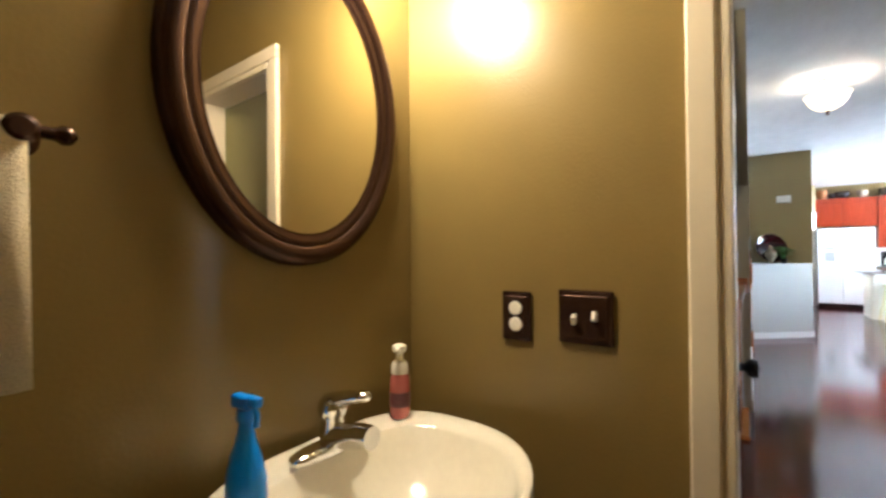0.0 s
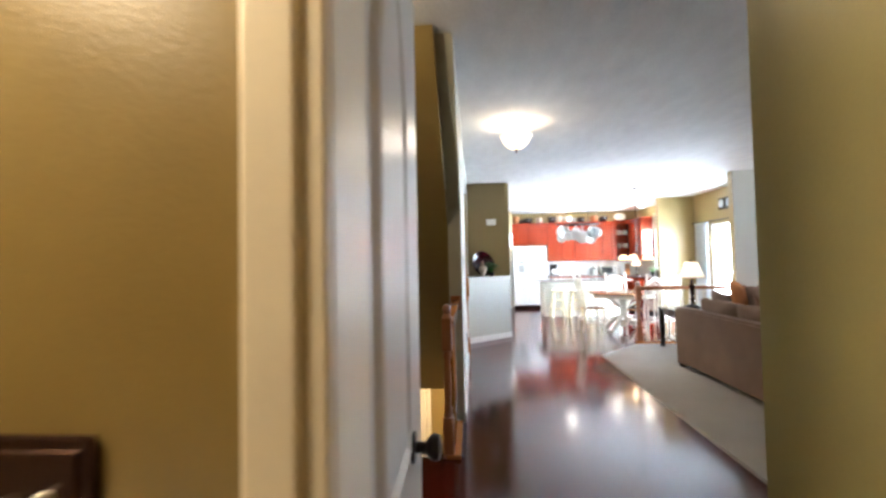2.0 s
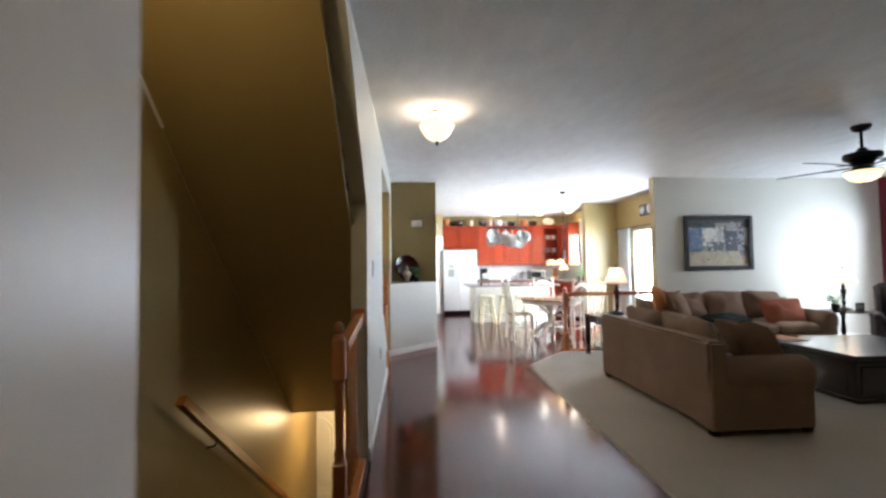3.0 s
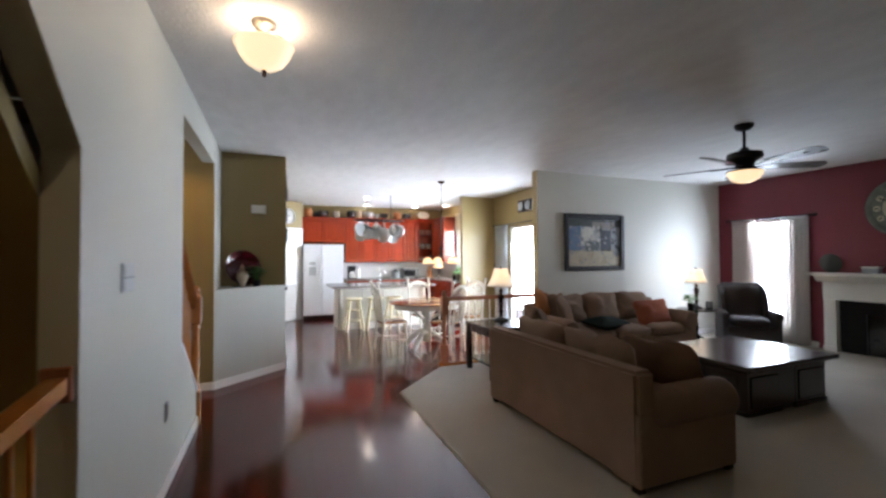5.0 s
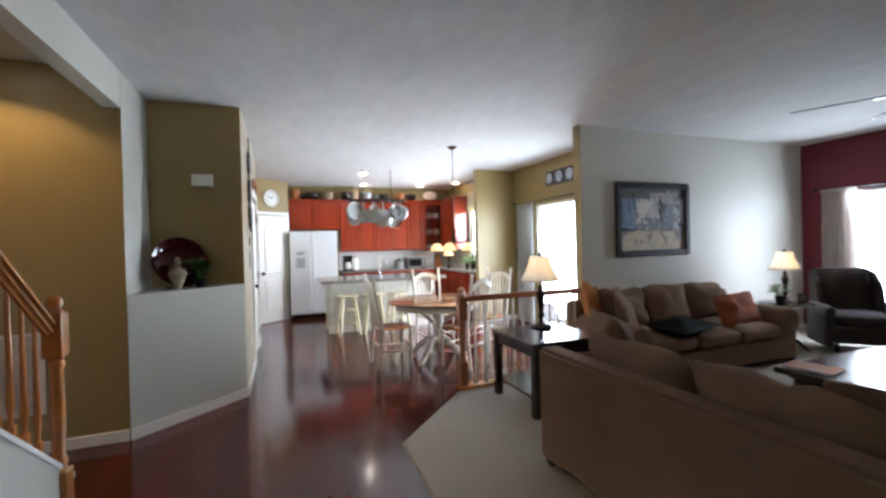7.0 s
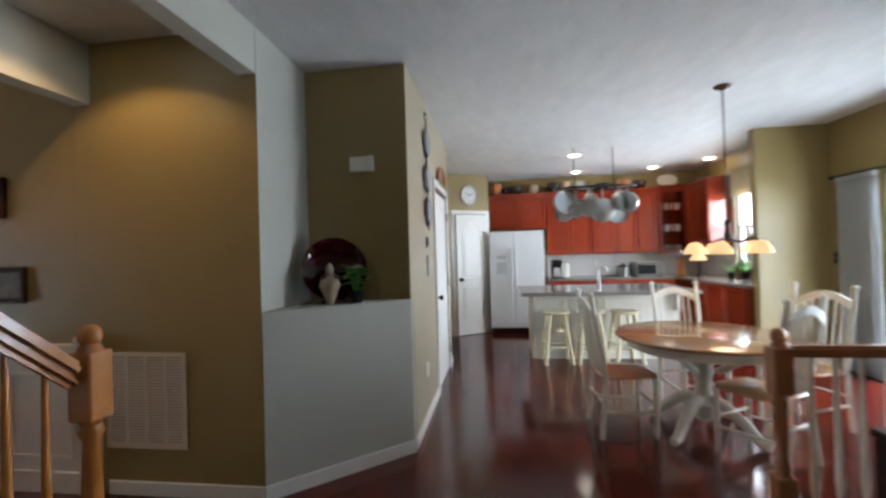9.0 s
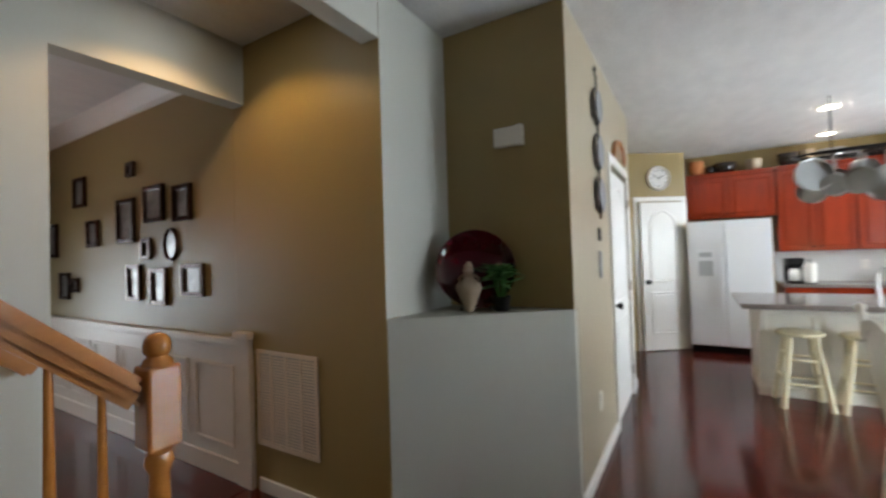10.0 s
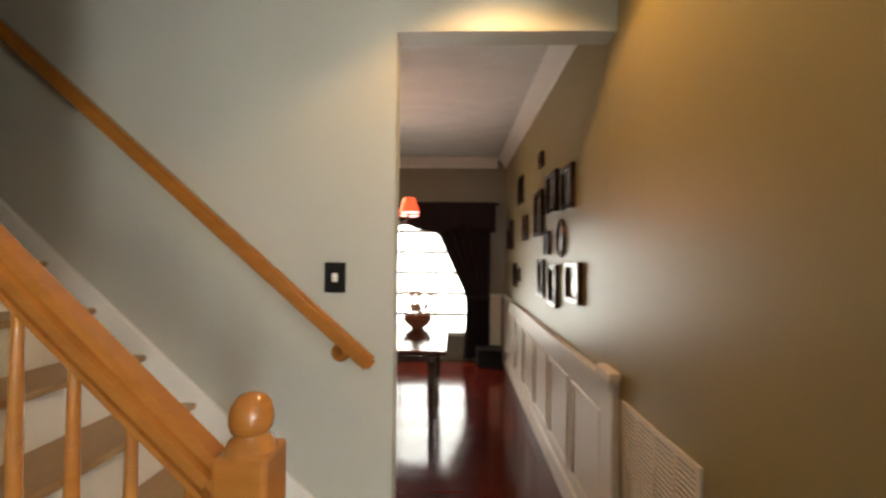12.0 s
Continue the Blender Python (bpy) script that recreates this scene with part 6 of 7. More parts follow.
# ---- rail between living room and breakfast area ----
t = thing("room_railing", "reddish oak railing with white balusters", "railing", (0, 0, 0))
part("newel", newel_profile(bmesh.new(), 2.395, 6.90, 0, 0.985, 0.085), OAKRED, t)
bm = bmesh.new()
bar(bm, (2.43, 6.90, 0.872), (4.018, 6.90, 0.872), 0.062, 0.055)
bmesh.ops.bevel(bm, geom=[e for e in bm.edges], offset=0.012, segments=2, affect="EDGES")
part("handrail", bm, OAKRED, t)
part("shoe", one(2.34, 4.018, 6.845, 6.955, 0.0, 0.045, bevel=0.005), OAK, t)
part("end_post", one(3.975, 4.018, 6.875, 6.925, 0.045, 0.844), OAKRED, t)
for i in range(13):
    part("baluster", baluster(bmesh.new(), 2.53 + 0.108 * i, 6.90, 0.045, 0.845, 0.016), WPAINT, t)

# ---- breakfast area ----


def pedestal_table():
    t = thing("breakfast_table", "round maple breakfast table with white pedestal", "table", (2.56, 8.05, 0))
    part("tabletop", lathe(bmesh.new(), [(0.02, 0.705), (0.575, 0.705), (0.597, 0.713), (0.602, 0.722), (0.597, 0.732), (0.585, 0.735), (0.02, 0.735)], (0, 0, 0), 56), TABLEW, t, "glossy maple tabletop")
    part("apron", lathe(bmesh.new(), [(0.50, 0.63), (0.51, 0.635), (0.51, 0.704), (0.48, 0.704), (0.48, 0.63)], (0, 0, 0), 48), WPAINT, t)
    part("column", lathe(bmesh.new(), [(0.05, 0.10), (0.07, 0.16), (0.09, 0.22), (0.06, 0.28), (0.05, 0.36), (0.075, 0.46), (0.06, 0.54), (0.10, 0.62), (0.16, 0.66)], (0, 0, 0), 28), WPAINT, t)
    for k in range(4):
        a = radians(90 * k + 40)
        c, s = math.cos(a), math.sin(a)
        part("leg", tube(bmesh.new(), [(0.03 * c, 0.03 * s, 0.25), (0.14 * c, 0.14 * s, 0.24), (0.26 * c, 0.26 * s, 0.15), (0.36 * c, 0.36 * s, 0.05), (0.42 * c, 0.42 * s, 0.035)], 0.042, 10, 0.032), WPAINT, t)
        part("brace", tube(bmesh.new(), [(0.10 * c, 0.10 * s, 0.47), (0.22 * c, 0.22 * s, 0.55), (0.36 * c, 0.36 * s, 0.64)], 0.024, 8), WPAINT, t)
    return t


pedestal_table()


def windsor_chair():
    t = thing("breakfast_chair", "white arrow-back chair with a maple seat", "chair", group="chairs round the breakfast table")
    bm = cushion(bmesh.new(), 0, 0, 0.445, 0.44, 0.43, 0.036, p=4, q=3.5, lump=0.004)
    part("seat", bm, TABLEW, t, "varnished maple seat")
    for s in (-1, 1):
        part("front_leg", lathe(bmesh.new(), [(0.013, 0), (0.018, 0.05), (0.014, 0.12), (0.022, 0.25), (0.015, 0.36), (0.020, 0.43)], (s * 0.18, -0.17, 0), 10), WPAINT, t)
        part("back_post", tube(bmesh.new(), [(s * 0.19, 0.22, 0), (s * 0.185, 0.18, 0.44), (s * 0.195, 0.22, 0.72), (s * 0.205, 0.27, 1.04)], 0.019, 10, 0.016), WPAINT, t)
        part("post_cap", lathe(bmesh.new(), [(0.016, 0), (0.022, 0.012), (0.018, 0.03), (0.004, 0.038)], (s * 0.205, 0.27, 1.035), 10), WPAINT, t)
        part("side_stretcher", tube(bmesh.new(), [(s * 0.18, -0.17, 0.18), (s * 0.187, 0.205, 0.20)], 0.010, 8), WPAINT, t)
    part("front_stretcher", tube(bmesh.new(), [(-0.18, -0.17, 0.24), (0.18, -0.17, 0.24)], 0.011, 8), WPAINT, t)
    part("back_stretcher", tube(bmesh.new(), [(-0.187, 0.205, 0.26), (0.187, 0.205, 0.26)], 0.010, 8), WPAINT, t)
    bm = bmesh.new()
    n = 14
    rows_ = []
    for i in range(n + 1):
        u = -1 + 2 * i / n
        z1 = 0.94 + 0.075 * math.cos(u * math.pi / 2)
        z0 = 0.875 + 0.085 * math.cos(u * math.pi / 2)
        yb = 0.255 + 0.02 * (1 - u * u)
        rows_.append([bm.verts.new((u * 0.20, y, z)) for y, z in ((yb, z0), (yb + 0.018, z0), (yb + 0.022, z1), (yb + 0.004, z1))])
    for r0, r1 in zip(rows_, rows_[1:]):
        for j in range(4):
            bm.faces.new((r0[j], r0[(j + 1) % 4], r1[(j + 1) % 4], r1[j])).smooth = True
    bm.faces.new(rows_[0])
    bm.faces.new(rows_[-1])
    part("crest_rail", bm, WPAINT, t)
    for i in range(6):
        x = -0.125 + 0.05 * i
        zt = 0.88 + 0.085 * math.cos(x / 0.2 * math.pi / 2)
        part("spindle", tube(bmesh.new(), [(x * 0.9, 0.185, 0.455), (x, 0.235, 0.70), (x * 1.05, 0.272, zt)], 0.008, 8), WPAINT, t)
    return t


chair = windsor_chair()
chair.matrix_world = pose(2.00, 8.08, 0, 0, 0, 92)
copy_thing(chair, pose(2.74, 7.68, 0, 0, 0, -147))
copy_thing(chair, pose(2.72, 8.56, 0, 0, 0, 8))
copy_thing(chair, pose(3.32, 8.20, 0, 0, 0, -68))


def bell_chandelier():
    t = thing("chandelier", "bronze chandelier with amber glass shades, lit", "chandelier", (3.0, 8.5, -0.11))
    part("canopy", lathe(bmesh.new(), [(0.065, H + 0.11), (0.065, H + 0.098), (0.03, H + 0.075)], (0, 0, 0), 20), BRONZE, t)
    part("rod", tube(bmesh.new(), [(0, 0, H + 0.08), (0, 0, 1.70)], 0.007), BRONZE, t)
    part("column", lathe(bmesh.new(), [(0.01, 1.72), (0.03, 1.69), (0.015, 1.64), (0.035, 1.58), (0.02, 1.53), (0.01, 1.50)], (0, 0, 0), 16), BRONZE, t)
    for k in range(5):
        a = radians(72 * k + 15)
        c, s = math.cos(a), math.sin(a)
        part("arm", tube(bmesh.new(), [(0, 0, 1.56), (0.10 * c, 0.10 * s, 1.52), (0.20 * c, 0.20 * s, 1.56), (0.24 * c, 0.24 * s, 1.52)], 0.008), BRONZE, t)
        g = part("shade", lathe(bmesh.new(), [(0.022, 1.53), (0.05, 1.515), (0.078, 1.47), (0.092, 1.432), (0.088, 1.434), (0.07, 1.47), (0.045, 1.508)], (0.24 * c, 0.24 * s, 0), 20), SHADEAMBER, t, "amber glass bell shade")
        g.visible_shadow = False
    return t


bell_chandelier()
PLATEBLUE = mat("blue_white_glaze", (0.42, 0.48, 0.56), 0.15, var=0.45, scale=26, grain=80, bump=0, coat=0.3)
t = thing("plate_rack", "row of three white plates in a dark frame", "wall decor", (4.838, 8.58, 2.42))
part("backing", one(-0.015, 0.0, -0.38, 0.38, -0.12, 0.12, bevel=0.005), ESPRESSO, t, "dark wooden backing")
for y in (-0.25, 0.0, 0.25):
    part("plate", lathe(bmesh.new(), [(0.02, -0.016), (0.05, -0.018), (0.082, -0.030), (0.085, -0.034), (0.05, -0.026), (0.02, -0.024)], (0, y, 0), 28, "x"), PLATEBLUE, t, "blue and white plate")

# ---- kitchen ----


def fridge():
    t = thing("refrigerator", "white side-by-side refrigerator with ice dispenser", "refrigerator", (0.93, 11.88, 0))
    part("body", one(0.005, 0.905, 0.065, 0.72, 0.03, 1.735, bevel=0.006), APPL, t)
    part("grille", one(0.01, 0.90, 0.05, 0.10, 0.0, 0.09, bevel=0.004), BLACK, t, "black base grille")
    for x0, x1, hx in ((0.0, 0.405, 0.375), (0.412, 0.91, 0.445)):
        d = part("door", one(x0, x1, 0.0, 0.060, 0.10, 1.74, bevel=0.012, seg=3), APPL, t)
        part("handle", boxes((hx - 0.012, hx + 0.012, -0.050, -0.032, 0.62, 1.46), (hx - 0.012, hx + 0.012, -0.034, 0.002, 0.62, 0.66), (hx - 0.012, hx + 0.012, -0.034, 0.002, 1.42, 1.46), bevel=0.005), APPL, d)
    dsp = part("dispenser", boxes((0.10, 0.30, -0.006, 0.002, 1.00, 1.36), bevel=0.003), APPL, t)
    part("dispenser_recess", one(0.12, 0.28, -0.009, -0.005, 1.02, 1.22, bevel=0.002), INTERCOM, dsp, "grey dispenser recess")
    part("dispenser_buttons", one(0.13, 0.27, -0.009, -0.005, 1.27, 1.33, bevel=0.002), INTERCOM, dsp)
    return t


fridge()


def shaker_front(parent, x0, x1, y, z0, z1, glass=False, knob=None):
    """A raised panel cabinet door, its face to -y."""
    b = 0.055
    d = part("door", boxes((x0, x0 + b, y - 0.02, y, z0, z1), (x1 - b, x1, y - 0.02, y, z0, z1), (x0 + b, x1 - b, y - 0.02, y, z1 - b, z1), (x0 + b, x1 - b, y - 0.02, y, z0, z0 + b), bevel=0.004), CHERRY, parent)
    if glass:
        g = part("pane", one(x0 + b, x1 - b, y - 0.011, y - 0.008, z0 + b, z1 - b), GLASS, d)
        g.visible_shadow = False
        for k in (1, 2):
            z = z0 + (z1 - z0) * k / 3
            part("muntin", one(x0 + b, x1 - b, y - 0.018, y - 0.004, z - 0.006, z + 0.006), CHERRY, d)
        xm = (x0 + x1) / 2
        part("muntin", one(xm - 0.008, xm + 0.008, y - 0.0185, y - 0.0045, z0 + b, z1 - b), CHERRY, d)
    else:
        part("raised_panel", one(x0 + b + 0.003, x1 - b - 0.003, y - 0.017, y - 0.002, z0 + b + 0.003, z1 - b - 0.003, bevel=0.0145), CHERRY, d)
    if knob is not None:
        part("knob", lathe(bmesh.new(), [(0.006, -0.019), (0.006, -0.034), (0.014, -0.038), (0.012, -0.046), (0.003, -0.048)], (knob, y, z0 + 0.05 if z0 > 1 else z1 - 0.05), 12, "y"), BRONZE, d)
    return d


def upper_cabinet(x0, x1, z0, z1, n, glass=False, label="cherry wood wall cabinet"):
    t = thing("wall_cabinet", label, "cabinet", group="kitchen wall cabinets")
    if glass:
        part("body", boxes((x0, x0 + 0.02, 12.302, 12.618, z0, z1), (x1 - 0.02, x1, 12.302, 12.618, z0, z1), (x0 + 0.02, x1 - 0.02, 12.302, 12.618, z0, z0 + 0.02), (x0 + 0.02, x1 - 0.02, 12.302, 12.618, z1 - 0.02, z1), (x0 + 0.02, x1 - 0.02, 12.60, 12.618, z0 + 0.02, z1 - 0.02)), CHERRY, t)
        for k in (1, 2):
            part("shelf", one(x0 + 0.02, x1 - 0.02, 12.32, 12.60, z0 + (z1 - z0) * k / 3 - 0.008, z0 + (z1 - z0) * k / 3 + 0.008), CHERRY, t)
    else:
        part("body", one(x0, x1, 12.302, 12.618, z0, z1, bevel=0.003), CHERRY, t)
    w = (x1 - x0) / n
    for i in range(n):
        kx = x0 + w * i + (w - 0.035 if i % 2 == 0 else 0.035)
        shaker_front(t, x0 + w * i + 0.006, x0 + w * (i + 1) - 0.006, 12.30, z0 + 0.008, z1 - 0.008, glass, kx)
    part("crown", boxes((x0, x1, 12.275, 12.618, z1 + 0.001, z1 + 0.03), (x0, x1, 12.26, 12.618, z1 + 0.03, z1 + 0.055), bevel=0.005), CHERRY, t)
    return t


upper_cabinet(0.94, 1.95, 1.79, 2.37, 2, label="cherry wood cabinet above the refrigerator")
upper_cabinet(1.96, 2.72, 1.31, 2.37, 2)
upper_cabinet(2.73, 3.49, 1.31, 2.37, 2)
upper_cabinet(3.50, 3.82, 1.31, 2.37, 1)
upper_cabinet(3.83, 4.30, 1.28, 2.40, 1, True, "cherry corner cabinet with a glass door")
t = thing("glassware", "stacked glasses and dishes in the cabinet", "dishes", (0, 0, 0))
for k, z in enumerate((1.302, 1.662, 2.035)):
    for x in (3.93, 4.03, 4.13, 4.21):
        part("cup", lathe(bmesh.new(), [(0.025, z), (0.035, z + 0.01), (0.038, z + 0.12), (0.035, z + 0.12), (0.03, z + 0.015)], (x, 12.46, 0), 12), CERAMIC, t)
t = thing("wall_cabinet", "cherry wood cabinet on the window wall", "cabinet", group="kitchen wall cabinets")
part("body", one(4.302, 4.618, 11.56, 12.29, 1.31, 2.40, bevel=0.003), CHERRY, t)
part("side_panel", one(4.302, 4.61, 11.555, 11.5595, 1.33, 2.38), CHERRY, t)
for y0, y1 in ((11.565, 11.92), (11.925, 12.285)):
    d = part("door", boxes((4.282, 4.301, y0, y0 + 0.05, 1.32, 2.39), (4.282, 4.301, y1 - 0.05, y1, 1.32, 2.39), (4.282, 4.301, y0 + 0.05, y1 - 0.05, 1.32, 1.37), (4.282, 4.301, y0 + 0.05, y1 - 0.05, 2.34, 2.39), bevel=0.004), CHERRY, t)
    part("raised_panel", one(4.286, 4.300, y0 + 0.053, y1 - 0.053, 1.373, 2.337, bevel=0.010), CHERRY, d)
part("crown", one(4.26, 4.618, 11.53, 12.255, 2.401, 2.452, bevel=0.006), CHERRY, t)


def base_cabinet(x0, x1, n):
    t = thing("base_cabinet", "cherry wood base cabinet under the counter", "cabinet", group="kitchen base cabinets")
    part("body", one(x0, x1, 12.04, 12.618, 0.10, 0.865, bevel=0.003), CHERRY, t)
    part("toe_kick", one(x0, x1, 12.09, 12.60, 0, 0.099), BLACK, t)
    w = (x1 - x0) / n
    for i in range(n):
        shaker_front(t, x0 + w * i + 0.006, x0 + w * (i + 1) - 0.006, 12.038, 0.13, 0.70, False, x0 + w * i + w - 0.04)
        dr = part("drawer", one(x0 + w * i + 0.006, x0 + w * (i + 1) - 0.006, 12.018, 12.038, 0.72, 0.855, bevel=0.006), CHERRY, t)
        part("knob", lathe(bmesh.new(), [(0.006, -0.001), (0.006, -0.014), (0.014, -0.018), (0.012, -0.026), (0.003, -0.028)], (x0 + w * (i + 0.5), 12.018, 0.79), 12, "y"), BRONZE, dr)
    return t


for x0, x1, n in ((1.96, 2.74, 2), (2.75, 3.30, 1), (3.31, 3.98, 2)):
    base_cabinet(x0, x1, n)
t = thing("base_cabinet", "cherry wood corner base cabinets below the window", "cabinet", group="kitchen base cabinets")
part("body", one(4.01, 4.618, 10.12, 12.60, 0.10, 0.865, bevel=0.003), CHERRY, t)
part("toe_kick", one(4.06, 4.60, 10.13, 12.60, 0, 0.099), BLACK, t)
for k in range(4):
    y0 = 10.14 + 0.47 * k
    d = part("door", boxes((3.99, 4.009, y0, y0 + 0.05, 0.13, 0.85), (3.99, 4.009, y0 + 0.41, y0 + 0.46, 0.13, 0.85), (3.99, 4.009, y0 + 0.05, y0 + 0.41, 0.13, 0.18), (3.99, 4.009, y0 + 0.05, y0 + 0.41, 0.80, 0.85), bevel=0.004), CHERRY, t)
    part("raised_panel", one(3.995, 4.008, y0 + 0.053, y0 + 0.407, 0.183, 0.797, bevel=0.009), CHERRY, d)
bm = boxes((1.95, 4.618, 12.005, 12.618, 0.866, 0.905), (3.965, 4.6178, 10.10, 12.0048, 0.866, 0.9052), bevel=0.006)
solid("worktop", bm, COUNTER, "dark speckled granite worktop along the walls", "worktop")
structure("backsplash", boxes((1.952, 4.60, 12.612, 12.6195, 0.908, 1.305)), TILE, "white glazed backsplash under the cabinets", "backsplash")
structure("backsplash_side", boxes((4.612, 4.6195, 11.51, 12.60, 0.908, 1.305)), TILE, "white glazed backsplash on the window wall", "backsplash")


def island():
    t = thing("kitchen_island", "white panelled kitchen island with granite overhang", "kitchen island", (0, 0.09, 0))
    part("body", one(1.49, 3.28, 10.14, 10.78, 0.0, 0.832, bevel=0.004), WPAINT, t)
    for x0 in (1.53, 1.96, 2.39, 2.82):
        part("panel_moulding", boxes((x0, x0 + 0.38, 10.128, 10.14, 0.74, 0.77), (x0, x0 + 0.38, 10.128, 10.14, 0.12, 0.15), (x0, x0 + 0.03, 10.128, 10.14, 0.15, 0.74), (x0 + 0.35, x0 + 0.38, 10.128, 10.14, 0.15, 0.74), bevel=0.003), WPAINT, t)
    part("baseboard", one(1.475, 3.29, 10.125, 10.139, 0, 0.09, bevel=0.003), WPAINT, t)
    for x in (1.50, 3.22):
        part("bracket", boxes((x, x + 0.05, 9.88, 10.139, 0.80, 0.831), (x, x + 0.05, 10.06, 10.1385, 0.60, 0.80), bevel=0.006), WPAINT, t)
    part("worktop", one(1.345, 3.42, 9.80, 10.96, 0.833, 0.878, bevel=0.008, seg=2), COUNTER, t, "polished granite top")
    return t


island()


def stool():
    t = thing("bar_stool", "ivory painted wooden bar stool at the island", "stool", group="stools at the island")
    part("seat", lathe(bmesh.new(), [(0.02, 0.60), (0.14, 0.60), (0.165, 0.612), (0.165, 0.628), (0.14, 0.64), (0.02, 0.636)], (0, 0, 0), 28), IVORY, t)
    for sx in (-1, 1):
        for sy in (-1, 1):
            part("leg", tube(bmesh.new(), [(sx * 0.165, sy * 0.15, 0), (sx * 0.085, sy * 0.08, 0.605)], 0.025, 10, 0.021), IVORY, t)
    for z, k in ((0.20, 0.139), (0.40, 0.112)):
        for s in (-1, 1):
            part("rung", tube(bmesh.new(), [(-k, s * k * 0.9, z), (k, s * k * 0.9, z)], 0.010, 8), IVORY, t)
            part("rung", tube(bmesh.new(), [(s * k, -k * 0.9, z + 0.05), (s * k, k * 0.9, z + 0.05)], 0.010, 8), IVORY, t)
    return t


st = stool()
st.matrix_world = pose(1.765, 10.05, 0, 0, 0, 4)
copy_thing(st, pose(2.185, 10.04, 0, 0, 0, -6))
copy_thing(st, pose(2.58, 10.05, 0, 0, 0, 9))


def pot_rack():
    t = thing("pot_rack", "black iron pot rack hung over the island", "pot rack", (2.36, 10.42, 0))
    part("oval_rail", tube(bmesh.new(), [(0.52 * math.cos(k * math.pi / 16), 0.22 * math.sin(k * math.pi / 16), 2.20) for k in range(33)], 0.012, 8), BLACK, t)
    for y in (-0.1, 0.1):
        part("grid_bar", tube(bmesh.new(), [(-0.46, y, 2.20), (0.46, y, 2.20)], 0.008, 6), BLACK, t)
    for x in (-0.25, 0.25):
        part("chain", tube(bmesh.new(), [(x, 0, 2.20), (x, 0, H)], 0.006, 6), BLACK, t)
        part("cross_bar", tube(bmesh.new(), [(x, -0.19, 2.20), (x, 0.19, 2.20)], 0.008, 6), BLACK, t)
    return t


pot_rack()


def pan(label, at, r, depth, rz, tilt, handle=0.2):
    t = thing("hanging_pan", label, "pan", at, rz, group="pans on the pot rack")
    bm = lathe(bmesh.new(), [(0.01, 0), (r * 0.90, 0), (r * 0.93, 0.004), (r, depth * 0.5), (r, depth), (r * 1.04, depth + 0.004), (r * 0.97, depth + 0.002), (r * 0.95, 0.014), (0.01, 0.008)], (0, 0, 0), 28, "y")
    b = part("bowl", bm, STEEL, t)
    b.matrix_local = pose(0, 0, -handle - r, tilt, 0, 0)
    part("handle", boxes((-0.012, 0.012, depth * 0.4, depth * 0.4 + 0.008, -handle - 0.02, 0.0), bevel=0.003), STEEL, t)
    part("hook", tube(bmesh.new(), [(0, depth * 0.4, -0.012), (0, depth * 0.4 + 0.012, 0.0), (0, depth * 0.4, 0.015), (0, depth * 0.4 - 0.01, 0.045)], 0.004, 6), BLACK, t)
    return t


for i, (x, y, r, dp, rz, hl, lab) in enumerate(((1.93, 10.30, 0.145, 0.07, 200, 0.02, "large shiny steel saute pan hanging"), (2.08, 10.26, 0.10, 0.09, -20, 0.16, "steel saucepan hanging from a hook"), (2.25, 10.24, 0.11, 0.06, 160, 0.14, "steel frying pan hanging from a hook"),
                                          (2.42, 10.24, 0.15, 0.08, -10, 0.12, "large steel pot hanging from a hook"), (2.60, 10.26, 0.12, 0.10, 215, 0.06, "steel saucepan hanging upright"), (2.74, 10.33, 0.13, 0.07, -30, 0.05, "steel skillet hanging from a hook"),
                                          (2.33, 10.30, 0.09, 0.10, 30, 0.05, "small steel saucepan hanging from a hook"), (2.66, 10.52, 0.14, 0.06, 185, 0.15, "wide steel skillet hanging behind"), (2.00, 10.50, 0.11, 0.08, 150, 0.18, "steel pot hanging low behind"), (2.16, 10.58, 0.10, 0.09, 170, 0.10, "steel saucepan hanging behind"), (2.50, 10.60, 0.11, 0.07, 190, 0.12, "steel frying pan hanging behind"))):
    pan(lab, (x, y, 2.165), r, dp, rz, 6 - 3 * (i % 4), hl)

for cx, cy in ((2.2, 10.85), (2.45, 12.15), (3.7, 12.1), (4.35, 11.6)):
    t = thing("downlight", "recessed round ceiling downlight, lit", "downlight", (cx, cy, H), group="kitchen downlights")
    part("trim_ring", lathe(bmesh.new(), [(0.075, 0.0), (0.095, 0.0), (0.095, -0.006), (0.075, -0.008), (0.075, 0.0)], (0, 0, 0), 28, caps=False), WHITEPL, t)
    g = part("lens", lathe(bmesh.new(), [(0.01, -0.004), (0.074, -0.004), (0.074, -0.002), (0.01, -0.002)], (0, 0, 0), 28), BULBW, t)
    g.visible_shadow = False


def coffee_maker():
    t = thing("coffee_maker", "black coffee maker with white carafe on the counter", "coffee maker", (2.10, 12.30, 0.906))
    part("base", one(-0.09, 0.09, -0.12, 0.12, 0, 0.03, bevel=0.006), BLACK, t)
    part("column", one(-0.09, 0.09, 0.03, 0.12, 0.03, 0.32, bevel=0.008), BLACK, t)
    part("brew_head", one(-0.09, 0.09, -0.12, 0.03, 0.23, 0.32, bevel=0.01), BLACK, t)
    part("carafe", lathe(bmesh.new(), [(0.05, 0.032), (0.065, 0.05), (0.065, 0.13), (0.05, 0.17), (0.055, 0.18)], (0, -0.045, 0), 20), WHITEPL, t)
    return t


